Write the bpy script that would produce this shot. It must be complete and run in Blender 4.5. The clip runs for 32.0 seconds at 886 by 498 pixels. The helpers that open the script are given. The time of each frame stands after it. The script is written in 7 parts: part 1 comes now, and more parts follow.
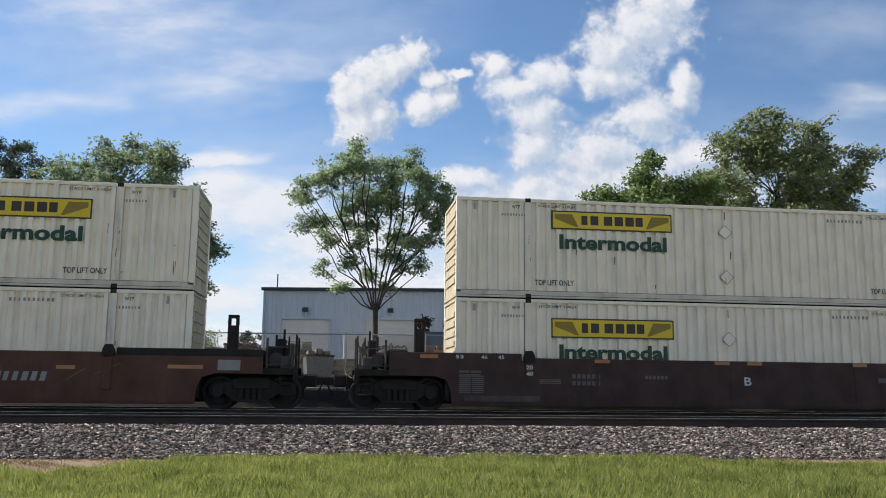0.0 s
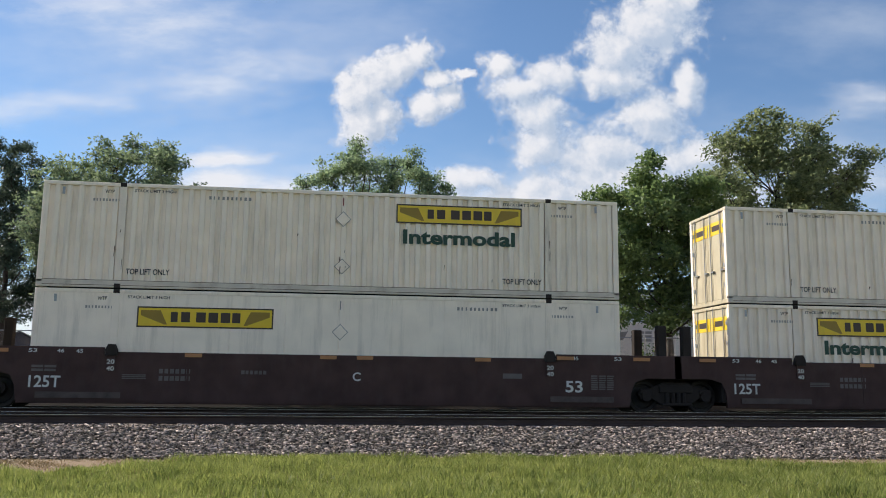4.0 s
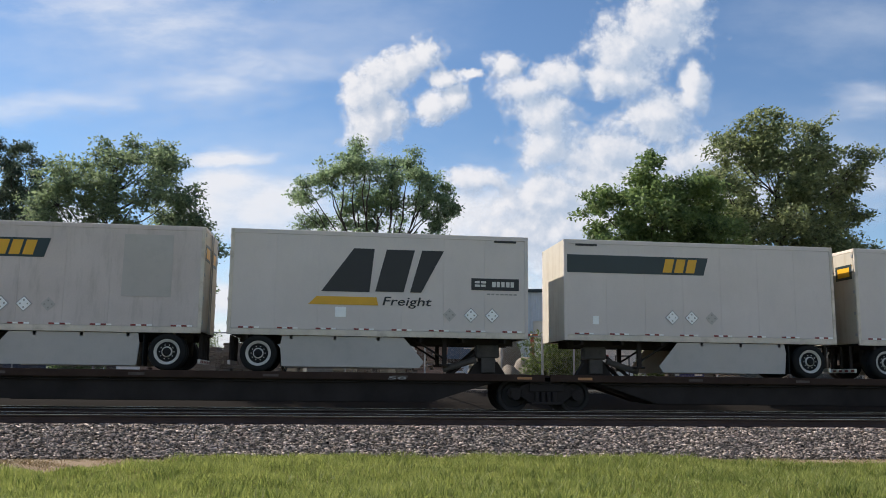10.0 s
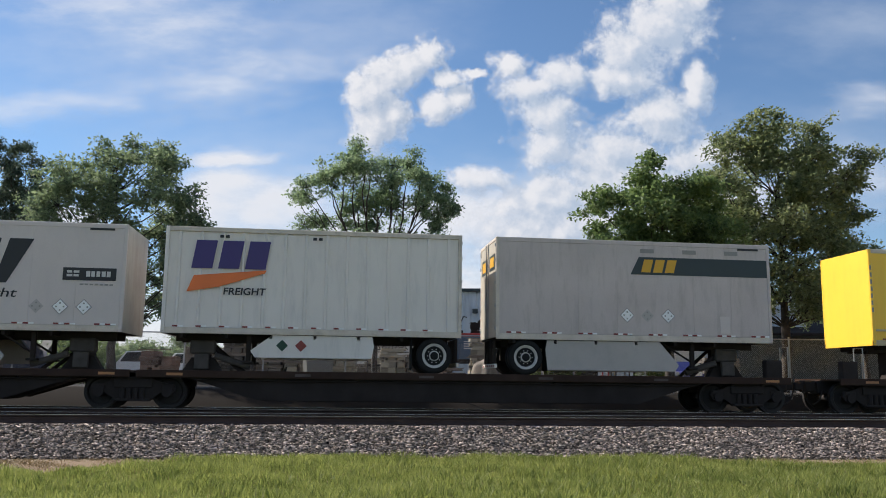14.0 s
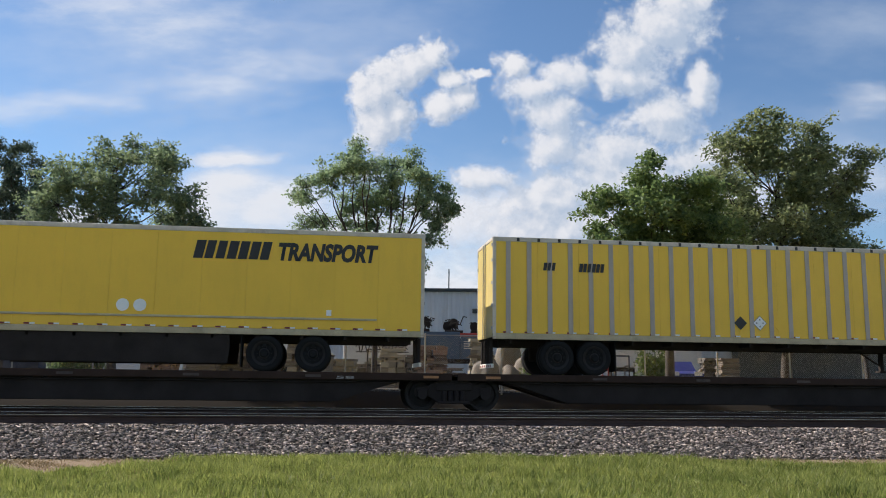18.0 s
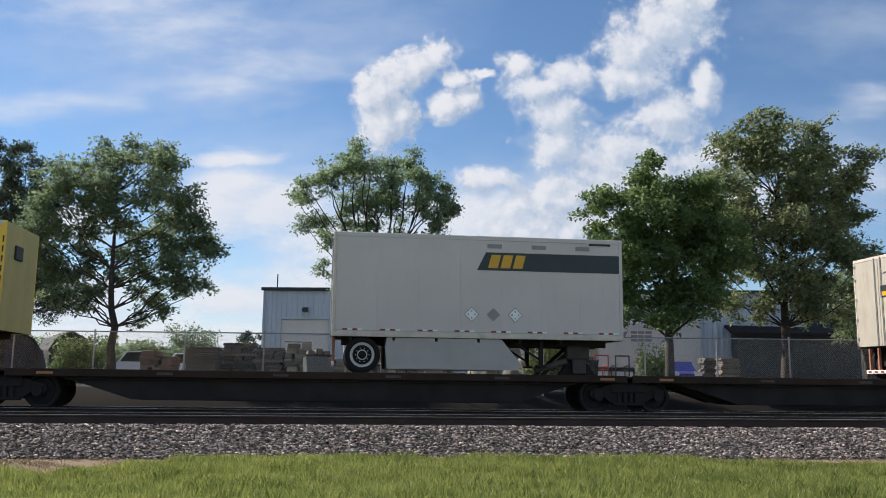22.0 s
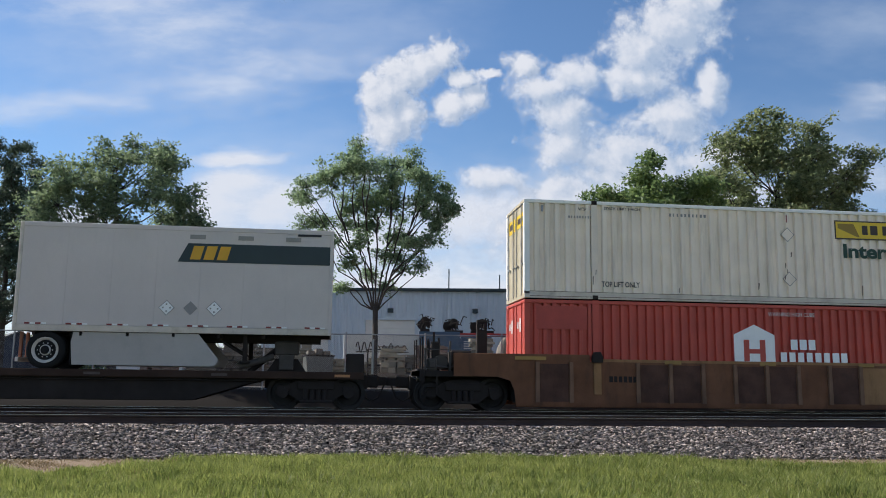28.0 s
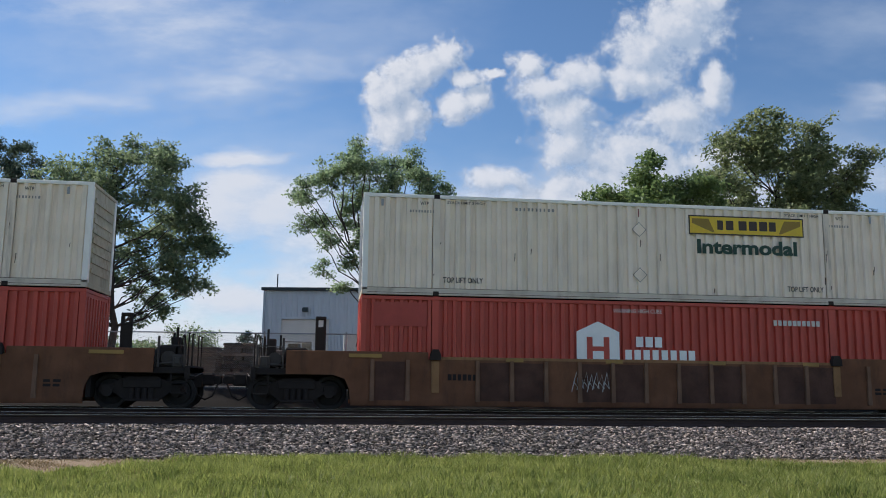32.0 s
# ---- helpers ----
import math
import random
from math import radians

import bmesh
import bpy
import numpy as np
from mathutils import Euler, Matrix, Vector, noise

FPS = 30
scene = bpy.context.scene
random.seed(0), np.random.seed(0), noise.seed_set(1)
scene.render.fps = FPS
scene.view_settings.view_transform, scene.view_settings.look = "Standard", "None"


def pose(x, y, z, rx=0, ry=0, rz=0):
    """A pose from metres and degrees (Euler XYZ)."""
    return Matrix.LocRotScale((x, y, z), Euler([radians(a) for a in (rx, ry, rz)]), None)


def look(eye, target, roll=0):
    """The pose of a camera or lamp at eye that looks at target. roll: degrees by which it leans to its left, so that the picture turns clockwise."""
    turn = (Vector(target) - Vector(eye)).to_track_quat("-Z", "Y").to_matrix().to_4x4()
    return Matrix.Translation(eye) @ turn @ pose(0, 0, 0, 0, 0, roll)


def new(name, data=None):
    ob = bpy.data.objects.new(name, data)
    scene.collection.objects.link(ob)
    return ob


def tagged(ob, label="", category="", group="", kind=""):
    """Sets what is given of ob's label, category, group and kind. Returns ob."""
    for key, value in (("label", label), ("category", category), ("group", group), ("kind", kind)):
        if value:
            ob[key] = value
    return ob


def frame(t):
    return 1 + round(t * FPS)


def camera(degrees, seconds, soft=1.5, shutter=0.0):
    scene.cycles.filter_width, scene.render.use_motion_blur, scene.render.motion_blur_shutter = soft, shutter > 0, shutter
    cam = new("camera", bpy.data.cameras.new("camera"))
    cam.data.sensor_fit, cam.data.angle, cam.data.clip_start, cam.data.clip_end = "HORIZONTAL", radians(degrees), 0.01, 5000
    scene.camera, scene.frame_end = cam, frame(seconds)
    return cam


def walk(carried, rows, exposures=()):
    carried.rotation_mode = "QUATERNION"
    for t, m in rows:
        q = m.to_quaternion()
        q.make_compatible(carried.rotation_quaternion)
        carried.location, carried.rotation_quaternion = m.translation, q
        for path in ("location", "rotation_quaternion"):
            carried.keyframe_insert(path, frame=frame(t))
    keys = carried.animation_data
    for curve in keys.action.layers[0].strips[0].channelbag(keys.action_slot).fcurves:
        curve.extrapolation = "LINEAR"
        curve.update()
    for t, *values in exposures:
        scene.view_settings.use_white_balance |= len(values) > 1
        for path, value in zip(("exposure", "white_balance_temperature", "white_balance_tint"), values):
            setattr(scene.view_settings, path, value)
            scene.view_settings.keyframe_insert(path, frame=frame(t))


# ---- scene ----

# camera: it stands still on the grass beside two tracks; x runs along the track, y away, z from the rail top
cam = camera(54.65, 32.0, soft=0.95)
EYE = (0.0, -23.997, 0.826)
YAW, PITCH = radians(7.257), radians(8.765)
AIM = (EYE[0] + math.sin(YAW) * math.cos(PITCH), EYE[1] + math.cos(YAW) * math.cos(PITCH), EYE[2] + math.sin(PITCH))
STAND = look(EYE, AIM, 0.672)
walk(cam, [(0, STAND), (32, STAND)], [(0, 0.58, 6420, 13), (8, 0.58, 6420, 13), (13, 0.52, 6370, 13), (21, 0.5, 6320, 13), (25, 0.45, 6090, 13), (28, 0.43, 6090, 13), (31, 0.53, 6090, 13), (32, 0.33, 6040, 13)])

# ---- sky, sun ----
SUN_EL, SUN_SIDE = radians(39), radians(36)
world = bpy.data.worlds.new("sky")
scene.world = world
world.use_nodes = True
wn, wl = world.node_tree.nodes, world.node_tree.links
sky = wn.new("ShaderNodeTexSky")
sky.sky_type, sky.sun_disc = "NISHITA", False
sky.sun_elevation = SUN_EL
to_sun = Vector((-math.cos(SUN_SIDE) * math.cos(SUN_EL), math.sin(SUN_SIDE) * math.cos(SUN_EL), math.sin(SUN_EL)))
sky.sun_rotation = math.atan2(to_sun.x, to_sun.y)
sky.air_density, sky.dust_density, sky.ozone_density = 1.0, 0.05, 4.0
wn["Background"].inputs["Strength"].default_value = 0.083
tone = wn.new("ShaderNodeMix")
tone.data_type, tone.blend_type = "RGBA", "MULTIPLY"
tone.inputs["Factor"].default_value, tone.inputs["B"].default_value = 1.0, (0.94, 1.0, 1.0, 1)
wl.new(sky.outputs[0], tone.inputs["A"])
wl.new(tone.outputs["Result"], wn["Background"].inputs["Color"])
sun = new("sun", bpy.data.lights.new("sun", "SUN"))
sun.data.energy, sun.data.angle, sun.data.color = 5.0, radians(0.6), (1.0, 0.92, 0.80)
sun.matrix_world = look(to_sun * 60, (0, 0, 0))


# ---- materials ----
def pbr(name, col, rough=0.6, metal=0.0, var=0.18, scale=1.5, fine=40.0, bump=0.15, dirt=None, streak=0.0, rnd=0.0, spec=0.5, amount=0.5):
    """Paint, metal, wood or stone: a base colour varied at two scales, with optional dirt (streak > 0: runs down)."""
    m = bpy.data.materials.new(name)
    m.use_nodes = True
    n, l = m.node_tree.nodes, m.node_tree.links
    b = n["Principled BSDF"]
    b.inputs["Roughness"].default_value, b.inputs["Metallic"].default_value = rough, metal
    b.inputs["Specular IOR Level"].default_value = spec
    tc = n.new("ShaderNodeTexCoord")
    big, small = n.new("ShaderNodeTexNoise"), n.new("ShaderNodeTexNoise")
    big.inputs["Scale"].default_value, big.inputs["Detail"].default_value = scale, 5
    small.inputs["Scale"].default_value, small.inputs["Detail"].default_value = fine, 4
    l.new(tc.outputs["Object"], big.inputs["Vector"])
    l.new(tc.outputs["Object"], small.inputs["Vector"])
    mul = n.new("ShaderNodeMath"); mul.operation = "MULTIPLY_ADD"
    l.new(small.outputs["Fac"], mul.inputs[0]); mul.inputs[1].default_value = 0.45
    l.new(big.outputs["Fac"], mul.inputs[2])
    rg = n.new("ShaderNodeMapRange")
    rg.inputs["From Min"].default_value, rg.inputs["From Max"].default_value = 0.45, 1.0
    rg.inputs["To Min"].default_value, rg.inputs["To Max"].default_value = 1 - var, 1 + var
    l.new(mul.outputs[0], rg.inputs["Value"])
    mx = n.new("ShaderNodeMix"); mx.data_type, mx.blend_type = "RGBA", "MULTIPLY"
    mx.inputs["Factor"].default_value = 1
    mx.inputs["A"].default_value = (*col, 1)
    l.new(rg.outputs[0], mx.inputs["B"])
    out = mx.outputs["Result"]
    if rnd:
        oi = n.new("ShaderNodeObjectInfo")
        r2 = n.new("ShaderNodeMapRange")
        r2.inputs["To Min"].default_value, r2.inputs["To Max"].default_value = 1 - rnd, 1 + rnd
        l.new(oi.outputs["Random"], r2.inputs["Value"])
        m2 = n.new("ShaderNodeMix"); m2.data_type, m2.blend_type = "RGBA", "MULTIPLY"
        m2.inputs["Factor"].default_value = 1
        l.new(out, m2.inputs["A"]); l.new(r2.outputs[0], m2.inputs["B"])
        out = m2.outputs["Result"]
    if dirt:
        mp = n.new("ShaderNodeMapping")
        mp.inputs["Scale"].default_value = (1, 1, 1 - 0.9 * streak)
        l.new(tc.outputs["Object"], mp.inputs["Vector"])
        dn = n.new("ShaderNodeTexNoise")
        dn.inputs["Scale"].default_value, dn.inputs["Detail"].default_value, dn.inputs["Roughness"].default_value = (3.5 if streak else 2.0), 8, 0.7
        l.new(mp.outputs[0], dn.inputs["Vector"])
        r3 = n.new("ShaderNodeMapRange")
        r3.inputs["From Min"].default_value, r3.inputs["From Max"].default_value = 0.5, 0.78
        r3.inputs["To Max"].default_value = amount
        l.new(dn.outputs["Fac"], r3.inputs["Value"])
        m3 = n.new("ShaderNodeMix"); m3.data_type = "RGBA"
        l.new(r3.outputs[0], m3.inputs["Factor"]); l.new(out, m3.inputs["A"])
        m3.inputs["B"].default_value = (*dirt, 1)
        out = m3.outputs["Result"]
    l.new(out, b.inputs["Base Color"])
    if bump:
        bp = n.new("ShaderNodeBump")
        bp.inputs["Strength"].default_value, bp.inputs["Distance"].default_value = bump, 0.01
        l.new(small.outputs["Fac"], bp.inputs["Height"])
        l.new(bp.outputs[0], b.inputs["Normal"])
    return m


def leafy(name, dark, light, through_light=0.35, patch=0.7):
    """Leaves and blades: each island its own tone, some light passes through."""
    m = bpy.data.materials.new(name)
    m.use_nodes = True
    n, l = m.node_tree.nodes, m.node_tree.links
    b, o = n["Principled BSDF"], n["Material Output"]
    b.inputs["Roughness"].default_value = 0.5
    b.inputs["Specular IOR Level"].default_value = 0.3
    g = n.new("ShaderNodeNewGeometry")
    tc, nz = n.new("ShaderNodeTexCoord"), n.new("ShaderNodeTexNoise")
    nz.inputs["Scale"].default_value, nz.inputs["Detail"].default_value = patch, 3
    l.new(tc.outputs["Object"], nz.inputs["Vector"])
    ad = n.new("ShaderNodeMath"); ad.operation = "MULTIPLY_ADD"
    l.new(g.outputs["Random Per Island"], ad.inputs[0]); ad.inputs[1].default_value = 0.6
    l.new(nz.outputs["Fac"], ad.inputs[2])
    rg = n.new("ShaderNodeMapRange")
    rg.inputs["From Min"].default_value, rg.inputs["From Max"].default_value = 0.35, 1.15
    l.new(ad.outputs[0], rg.inputs["Value"])
    mx = n.new("ShaderNodeMix"); mx.data_type = "RGBA"
    mx.inputs["A"].default_value, mx.inputs["B"].default_value = (*dark, 1), (*light, 1)
    l.new(rg.outputs[0], mx.inputs["Factor"])
    l.new(mx.outputs["Result"], b.inputs["Base Color"])
    tr = n.new("ShaderNodeBsdfTranslucent")
    l.new(mx.outputs["Result"], tr.inputs["Color"])
    ms = n.new("ShaderNodeMixShader")
    ms.inputs[0].default_value = through_light
    l.new(b.outputs[0], ms.inputs[1]); l.new(tr.outputs[0], ms.inputs[2])
    l.new(ms.outputs[0], o.inputs["Surface"])
    return m


M = {
    "white": pbr("container_white", (0.95, 0.82, 0.68), 0.5, var=0.07, dirt=(0.34, 0.28, 0.2), streak=1, amount=0.45, bump=0.05),
    "white_clean": pbr("container_clean_white", (0.98, 0.95, 0.90), 0.5, var=0.05, dirt=(0.5, 0.44, 0.36), streak=1, amount=0.3, bump=0.05),
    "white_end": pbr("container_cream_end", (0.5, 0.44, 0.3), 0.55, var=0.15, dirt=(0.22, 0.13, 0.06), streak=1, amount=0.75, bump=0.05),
    "trailer": pbr("trailer_grey_white", (0.65, 0.575, 0.535), 0.42, var=0.07, scale=0.6, dirt=(0.57, 0.51, 0.48), streak=0.6, amount=0.5, bump=0.03),
    "post_dirty": pbr("post_rust_streaked", (0.86, 0.74, 0.61), 0.55, var=0.12, dirt=(0.12, 0.085, 0.06), streak=1, amount=0.75, bump=0.05),
    "trailer_door": pbr("trailer_door_stained", (0.46, 0.42, 0.34), 0.5, var=0.12, dirt=(0.3, 0.2, 0.12), streak=0.9, amount=0.6, bump=0.05),
    "trailer_nose": pbr("trailer_nose_stained", (0.5, 0.46, 0.38), 0.5, var=0.12, dirt=(0.3, 0.2, 0.12), streak=0.9, amount=0.6, bump=0.05),
    "trailer_white": pbr("trailer_white", (0.80, 0.74, 0.68), 0.42, var=0.06, scale=0.6, dirt=(0.45, 0.43, 0.4), streak=0.9, amount=0.4, bump=0.03),
    "trailer_dirty": pbr("trailer_dirty_grey", (0.58, 0.50, 0.465), 0.5, var=0.12, scale=0.7, dirt=(0.36, 0.31, 0.27), streak=0.9, amount=0.7, bump=0.03),
    # pale nose yellow; on the doors it offsets the sun's brightness in the colour
    "yellow_nose": pbr("trailer_yellow_nose", (0.58, 0.45, 0.14), 0.5, var=0.1, dirt=(0.35, 0.22, 0.05), streak=0.9, amount=0.5, bump=0.03),
    "skirt": pbr("side_skirt_grey", (0.47, 0.43, 0.395), 0.55, var=0.08, scale=0.8, dirt=(0.3, 0.29, 0.26), amount=0.4, bump=0.03),
    "alu": pbr("aluminium_rail", (0.66, 0.58, 0.49), 0.55, 0.1, var=0.15, dirt=(0.2, 0.14, 0.09), amount=0.6, bump=0.05),
    "rail_cream": pbr("rail_dull_cream", (0.56, 0.46, 0.29), 0.6, var=0.2, dirt=(0.2, 0.13, 0.07), amount=0.6, bump=0.05),
    "alu_post": pbr("grey_post", (0.5, 0.42, 0.36), 0.55, 0.0, var=0.12, dirt=(0.2, 0.17, 0.1), streak=1, amount=0.5, bump=0.05),
    "yellow": pbr("trailer_yellow", (0.98, 0.6, 0.05), 0.42, var=0.06, scale=0.6, dirt=(0.75, 0.44, 0.045), streak=0.9, amount=0.3, bump=0.03),
    "red": pbr("container_red", (0.52, 0.076, 0.05), 0.5, var=0.14, scale=1.0, dirt=(0.34, 0.07, 0.05), streak=1, amount=0.6, bump=0.05),
    "maroon": pbr("car_maroon", (0.075, 0.043, 0.038), 0.8, var=0.3, dirt=(0.1, 0.074, 0.066), streak=0.8, amount=0.4, spec=0.2),
    "rust": pbr("car_rust", (0.19, 0.087, 0.047), 0.85, spec=0.2, var=0.3, dirt=(0.06, 0.042, 0.035), streak=0.8, amount=0.7),
    "gear": pbr("grimy_grey_steel", (0.09, 0.078, 0.07), 0.8, var=0.35, scale=4, dirt=(0.04, 0.032, 0.028), amount=0.7, spec=0.2),
    "rust_red": pbr("car_red_brown", (0.125, 0.06, 0.042), 0.8, spec=0.2, var=0.3, scale=1.2, dirt=(0.06, 0.036, 0.03), streak=0.6, amount=0.7),
    "reflect_orange": pbr("reflector_orange", (0.46, 0.2, 0.075), 0.5, var=0.2, bump=0),
    "ochre": pbr("car_ochre", (0.32, 0.175, 0.08), 0.8, spec=0.2, var=0.25, dirt=(0.1, 0.05, 0.03), streak=0.8, amount=0.7),
    "deck": pbr("deck_brown", (0.05, 0.03, 0.022), 0.9, spec=0.2, var=0.3, dirt=(0.07, 0.045, 0.035), amount=0.5),
    "black": pbr("underframe_black", (0.036, 0.029, 0.026), 0.9, var=0.3, bump=0.2, spec=0.2),
    "steel": pbr("wheel_steel", (0.03, 0.026, 0.024), 0.7, 0.3, var=0.25),
    "tyre": pbr("tyre_rubber", (0.02, 0.02, 0.02), 0.92, var=0.2, spec=0.15),
    "rim": pbr("white_rim", (0.58, 0.55, 0.51), 0.45, 0.0, var=0.15, dirt=(0.3, 0.27, 0.23), amount=0.4),
    "bumper_rust": pbr("bumper_rusty_red", (0.34, 0.13, 0.07), 0.7, var=0.3, dirt=(0.3, 0.27, 0.24), amount=0.6),
    "rail": pbr("rail_steel_rust", (0.072, 0.05, 0.043), 0.9, 0.0, var=0.3, spec=0.1),
    "rail_top": pbr("rail_head_polished", (0.5, 0.5, 0.52), 0.25, 1.0, var=0.1),
    "tie": pbr("wooden_tie", (0.085, 0.067, 0.058), 0.95, var=0.3, rnd=0.3, spec=0.1),
    "tape_red": pbr("tape_red", (0.24, 0.035, 0.03), 0.4, var=0.1, bump=0),
    "tape_white": pbr("tape_white", (0.95, 0.93, 0.9), 0.4, var=0.1, bump=0),
    "logo_yellow": pbr("decal_yellow", (0.80, 0.55, 0.02), 0.4, var=0.06, bump=0, dirt=(0.5, 0.33, 0.04), streak=1, amount=0.3),
    "logo_brown": pbr("decal_dark_brown", (0.05, 0.03, 0.02), 0.5, var=0.1, bump=0),
    "logo_ochre": pbr("decal_ochre", (0.30, 0.19, 0.02), 0.5, var=0.1, bump=0),
    "green": pbr("decal_green", (0.01, 0.05, 0.03), 0.5, var=0.1, bump=0),
    "band": pbr("decal_dark_teal", (0.016, 0.032, 0.036), 0.4, var=0.1, bump=0),
    "ink": pbr("decal_black", (0.022, 0.022, 0.024), 0.5, var=0.1, bump=0),
    "amber": pbr("decal_amber", (0.72, 0.38, 0.015), 0.4, var=0.08, bump=0),
    "purple": pbr("decal_purple", (0.05, 0.03, 0.16), 0.4, var=0.08, bump=0),
    "orange": pbr("decal_orange", (0.85, 0.19, 0.04), 0.4, var=0.08, bump=0),
    "pale": pbr("stencil_white", (0.62, 0.6, 0.56), 0.5, var=0.12, bump=0),
    "dull": pbr("stencil_grey", (0.3, 0.28, 0.26), 0.6, var=0.2, bump=0),
    "amber_worn": pbr("reflector_worn_amber", (0.36, 0.21, 0.05), 0.5, var=0.25, bump=0),
    "faint": pbr("stencil_faint", (0.135, 0.115, 0.105), 0.7, var=0.3, bump=0),
    "placard": pbr("placard_white", (0.95, 0.94, 0.92), 0.4, var=0.06, bump=0, dirt=(0.6, 0.6, 0.6), amount=0.3),
    "placard_grey": pbr("placard_grey", (0.3, 0.28, 0.27), 0.5, var=0.15, bump=0),
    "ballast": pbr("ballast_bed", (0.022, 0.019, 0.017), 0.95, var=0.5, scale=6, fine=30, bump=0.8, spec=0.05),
    "bark": pbr("bark", (0.055, 0.044, 0.036), 0.9, var=0.35, scale=4, fine=30, bump=0.6),
    "siding": pbr("siding_pale_blue_grey", (0.52, 0.58, 0.63), 0.5, 0.0, var=0.05, bump=0.03, rnd=0.03, dirt=(0.42, 0.45, 0.48), streak=1, amount=0.35),
    "trim": pbr("eave_dark_green", (0.025, 0.04, 0.045), 0.5, var=0.1),
    "door_white": pbr("overhead_door_white", (0.7, 0.68, 0.63), 0.5, var=0.05, bump=0.03),
    "dark_glass": pbr("dark_glass", (0.02, 0.025, 0.03), 0.1, var=0.1, bump=0),
    "galv": pbr("galvanised_steel", (0.34, 0.35, 0.36), 0.45, 0.7, var=0.15),
}


def ballast_material():
    m = pbr("ballast_stone", (0.2, 0.175, 0.155), 0.9, var=0.25, scale=3, fine=60, bump=0.3, spec=0.15)
    n, l = m.node_tree.nodes, m.node_tree.links
    g, rp = n.new("ShaderNodeNewGeometry"), n.new("ShaderNodeValToRGB")
    e = rp.color_ramp.elements
    e[0].position, e[0].color = 0.0, (0.04, 0.033, 0.03, 1)
    e[1].position, e[1].color = 1.0, (0.9, 0.75, 0.66, 1)
    k = e.new(0.45); k.color = (0.2, 0.165, 0.145, 1)
    k = e.new(0.75); k.color = (0.58, 0.48, 0.41, 1)
    l.new(g.outputs["Random Per Island"], rp.inputs["Fac"])
    mx = n.new("ShaderNodeMix"); mx.data_type, mx.blend_type = "RGBA", "MULTIPLY"
    mx.inputs["Factor"].default_value = 0.6
    b = n["Principled BSDF"]
    src = b.inputs["Base Color"].links[0].from_socket
    sc = n.new("ShaderNodeMix"); sc.data_type, sc.blend_type = "RGBA", "MIX"
    sc.inputs["Factor"].default_value = 0.25
    l.new(rp.outputs[0], sc.inputs["A"]); l.new(src, sc.inputs["B"])
    l.new(sc.outputs["Result"], b.inputs["Base Color"])
    return m


def ground_material():
    """Grass soil near the track, grey-brown gravel in the yard behind it; shade painted near-black under and behind the
    train.
    """
    m = pbr("ground", (0.12, 0.14, 0.05), 0.95, var=0.3, scale=0.8, fine=20, bump=0.5, spec=0.05)
    n, l = m.node_tree.nodes, m.node_tree.links
    b = n["Principled BSDF"]
    src = b.inputs["Base Color"].links[0].from_socket
    tc, sp = n.new("ShaderNodeTexCoord"), n.new("ShaderNodeSeparateXYZ")
    l.new(tc.outputs["Object"], sp.inputs[0])
    r = n.new("ShaderNodeMapRange")
    r.inputs["From Min"].default_value, r.inputs["From Max"].default_value = -4.5, -3.5
    l.new(sp.outputs["Y"], r.inputs["Value"])
    r2 = n.new("ShaderNodeMapRange")
    r2.inputs["From Min"].default_value, r2.inputs["From Max"].default_value = 60.0, 90.0
    r2.inputs["To Min"].default_value, r2.inputs["To Max"].default_value = 1.0, 0.0
    l.new(sp.outputs["Y"], r2.inputs["Value"])
    mu = n.new("ShaderNodeMath"); mu.operation = "MULTIPLY"
    l.new(r.outputs[0], mu.inputs[0]); l.new(r2.outputs[0], mu.inputs[1])
    gr = n.new("ShaderNodeTexNoise"); gr.inputs["Scale"].default_value, gr.inputs["Detail"].default_value = 8, 8
    rp = n.new("ShaderNodeValToRGB")
    rp.color_ramp.elements[0].position, rp.color_ramp.elements[0].color = 0.3, (0.06, 0.055, 0.05, 1)
    rp.color_ramp.elements[1].position, rp.color_ramp.elements[1].color = 0.7, (0.15, 0.14, 0.125, 1)
    l.new(tc.outputs["Object"], gr.inputs["Vector"]); l.new(gr.outputs["Fac"], rp.inputs["Fac"])
    so, sm = n.new("ShaderNodeMapRange"), n.new("ShaderNodeMix")
    so.inputs["From Min"].default_value, so.inputs["From Max"].default_value = -10.2, -9.4
    l.new(sp.outputs["Y"], so.inputs["Value"])
    sm.data_type = "RGBA"
    sm.inputs["B"].default_value = (0.25, 0.19, 0.13, 1)
    l.new(so.outputs[0], sm.inputs["Factor"]); l.new(src, sm.inputs["A"])
    # near-black strip: shade under and behind the train, put into the ground colour
    shade_end, cm = n.new("ShaderNodeMapRange"), n.new("ShaderNodeMix")
    shade_end.inputs["From Min"].default_value, shade_end.inputs["From Max"].default_value = 8.0, 12.0
    l.new(sp.outputs["Y"], shade_end.inputs["Value"])
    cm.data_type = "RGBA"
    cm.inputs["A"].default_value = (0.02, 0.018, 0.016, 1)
    l.new(shade_end.outputs[0], cm.inputs["Factor"]); l.new(rp.outputs[0], cm.inputs["B"])
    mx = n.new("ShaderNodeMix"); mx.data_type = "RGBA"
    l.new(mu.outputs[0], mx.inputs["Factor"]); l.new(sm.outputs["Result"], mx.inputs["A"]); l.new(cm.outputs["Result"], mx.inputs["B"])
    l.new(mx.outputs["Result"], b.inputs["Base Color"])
    return m


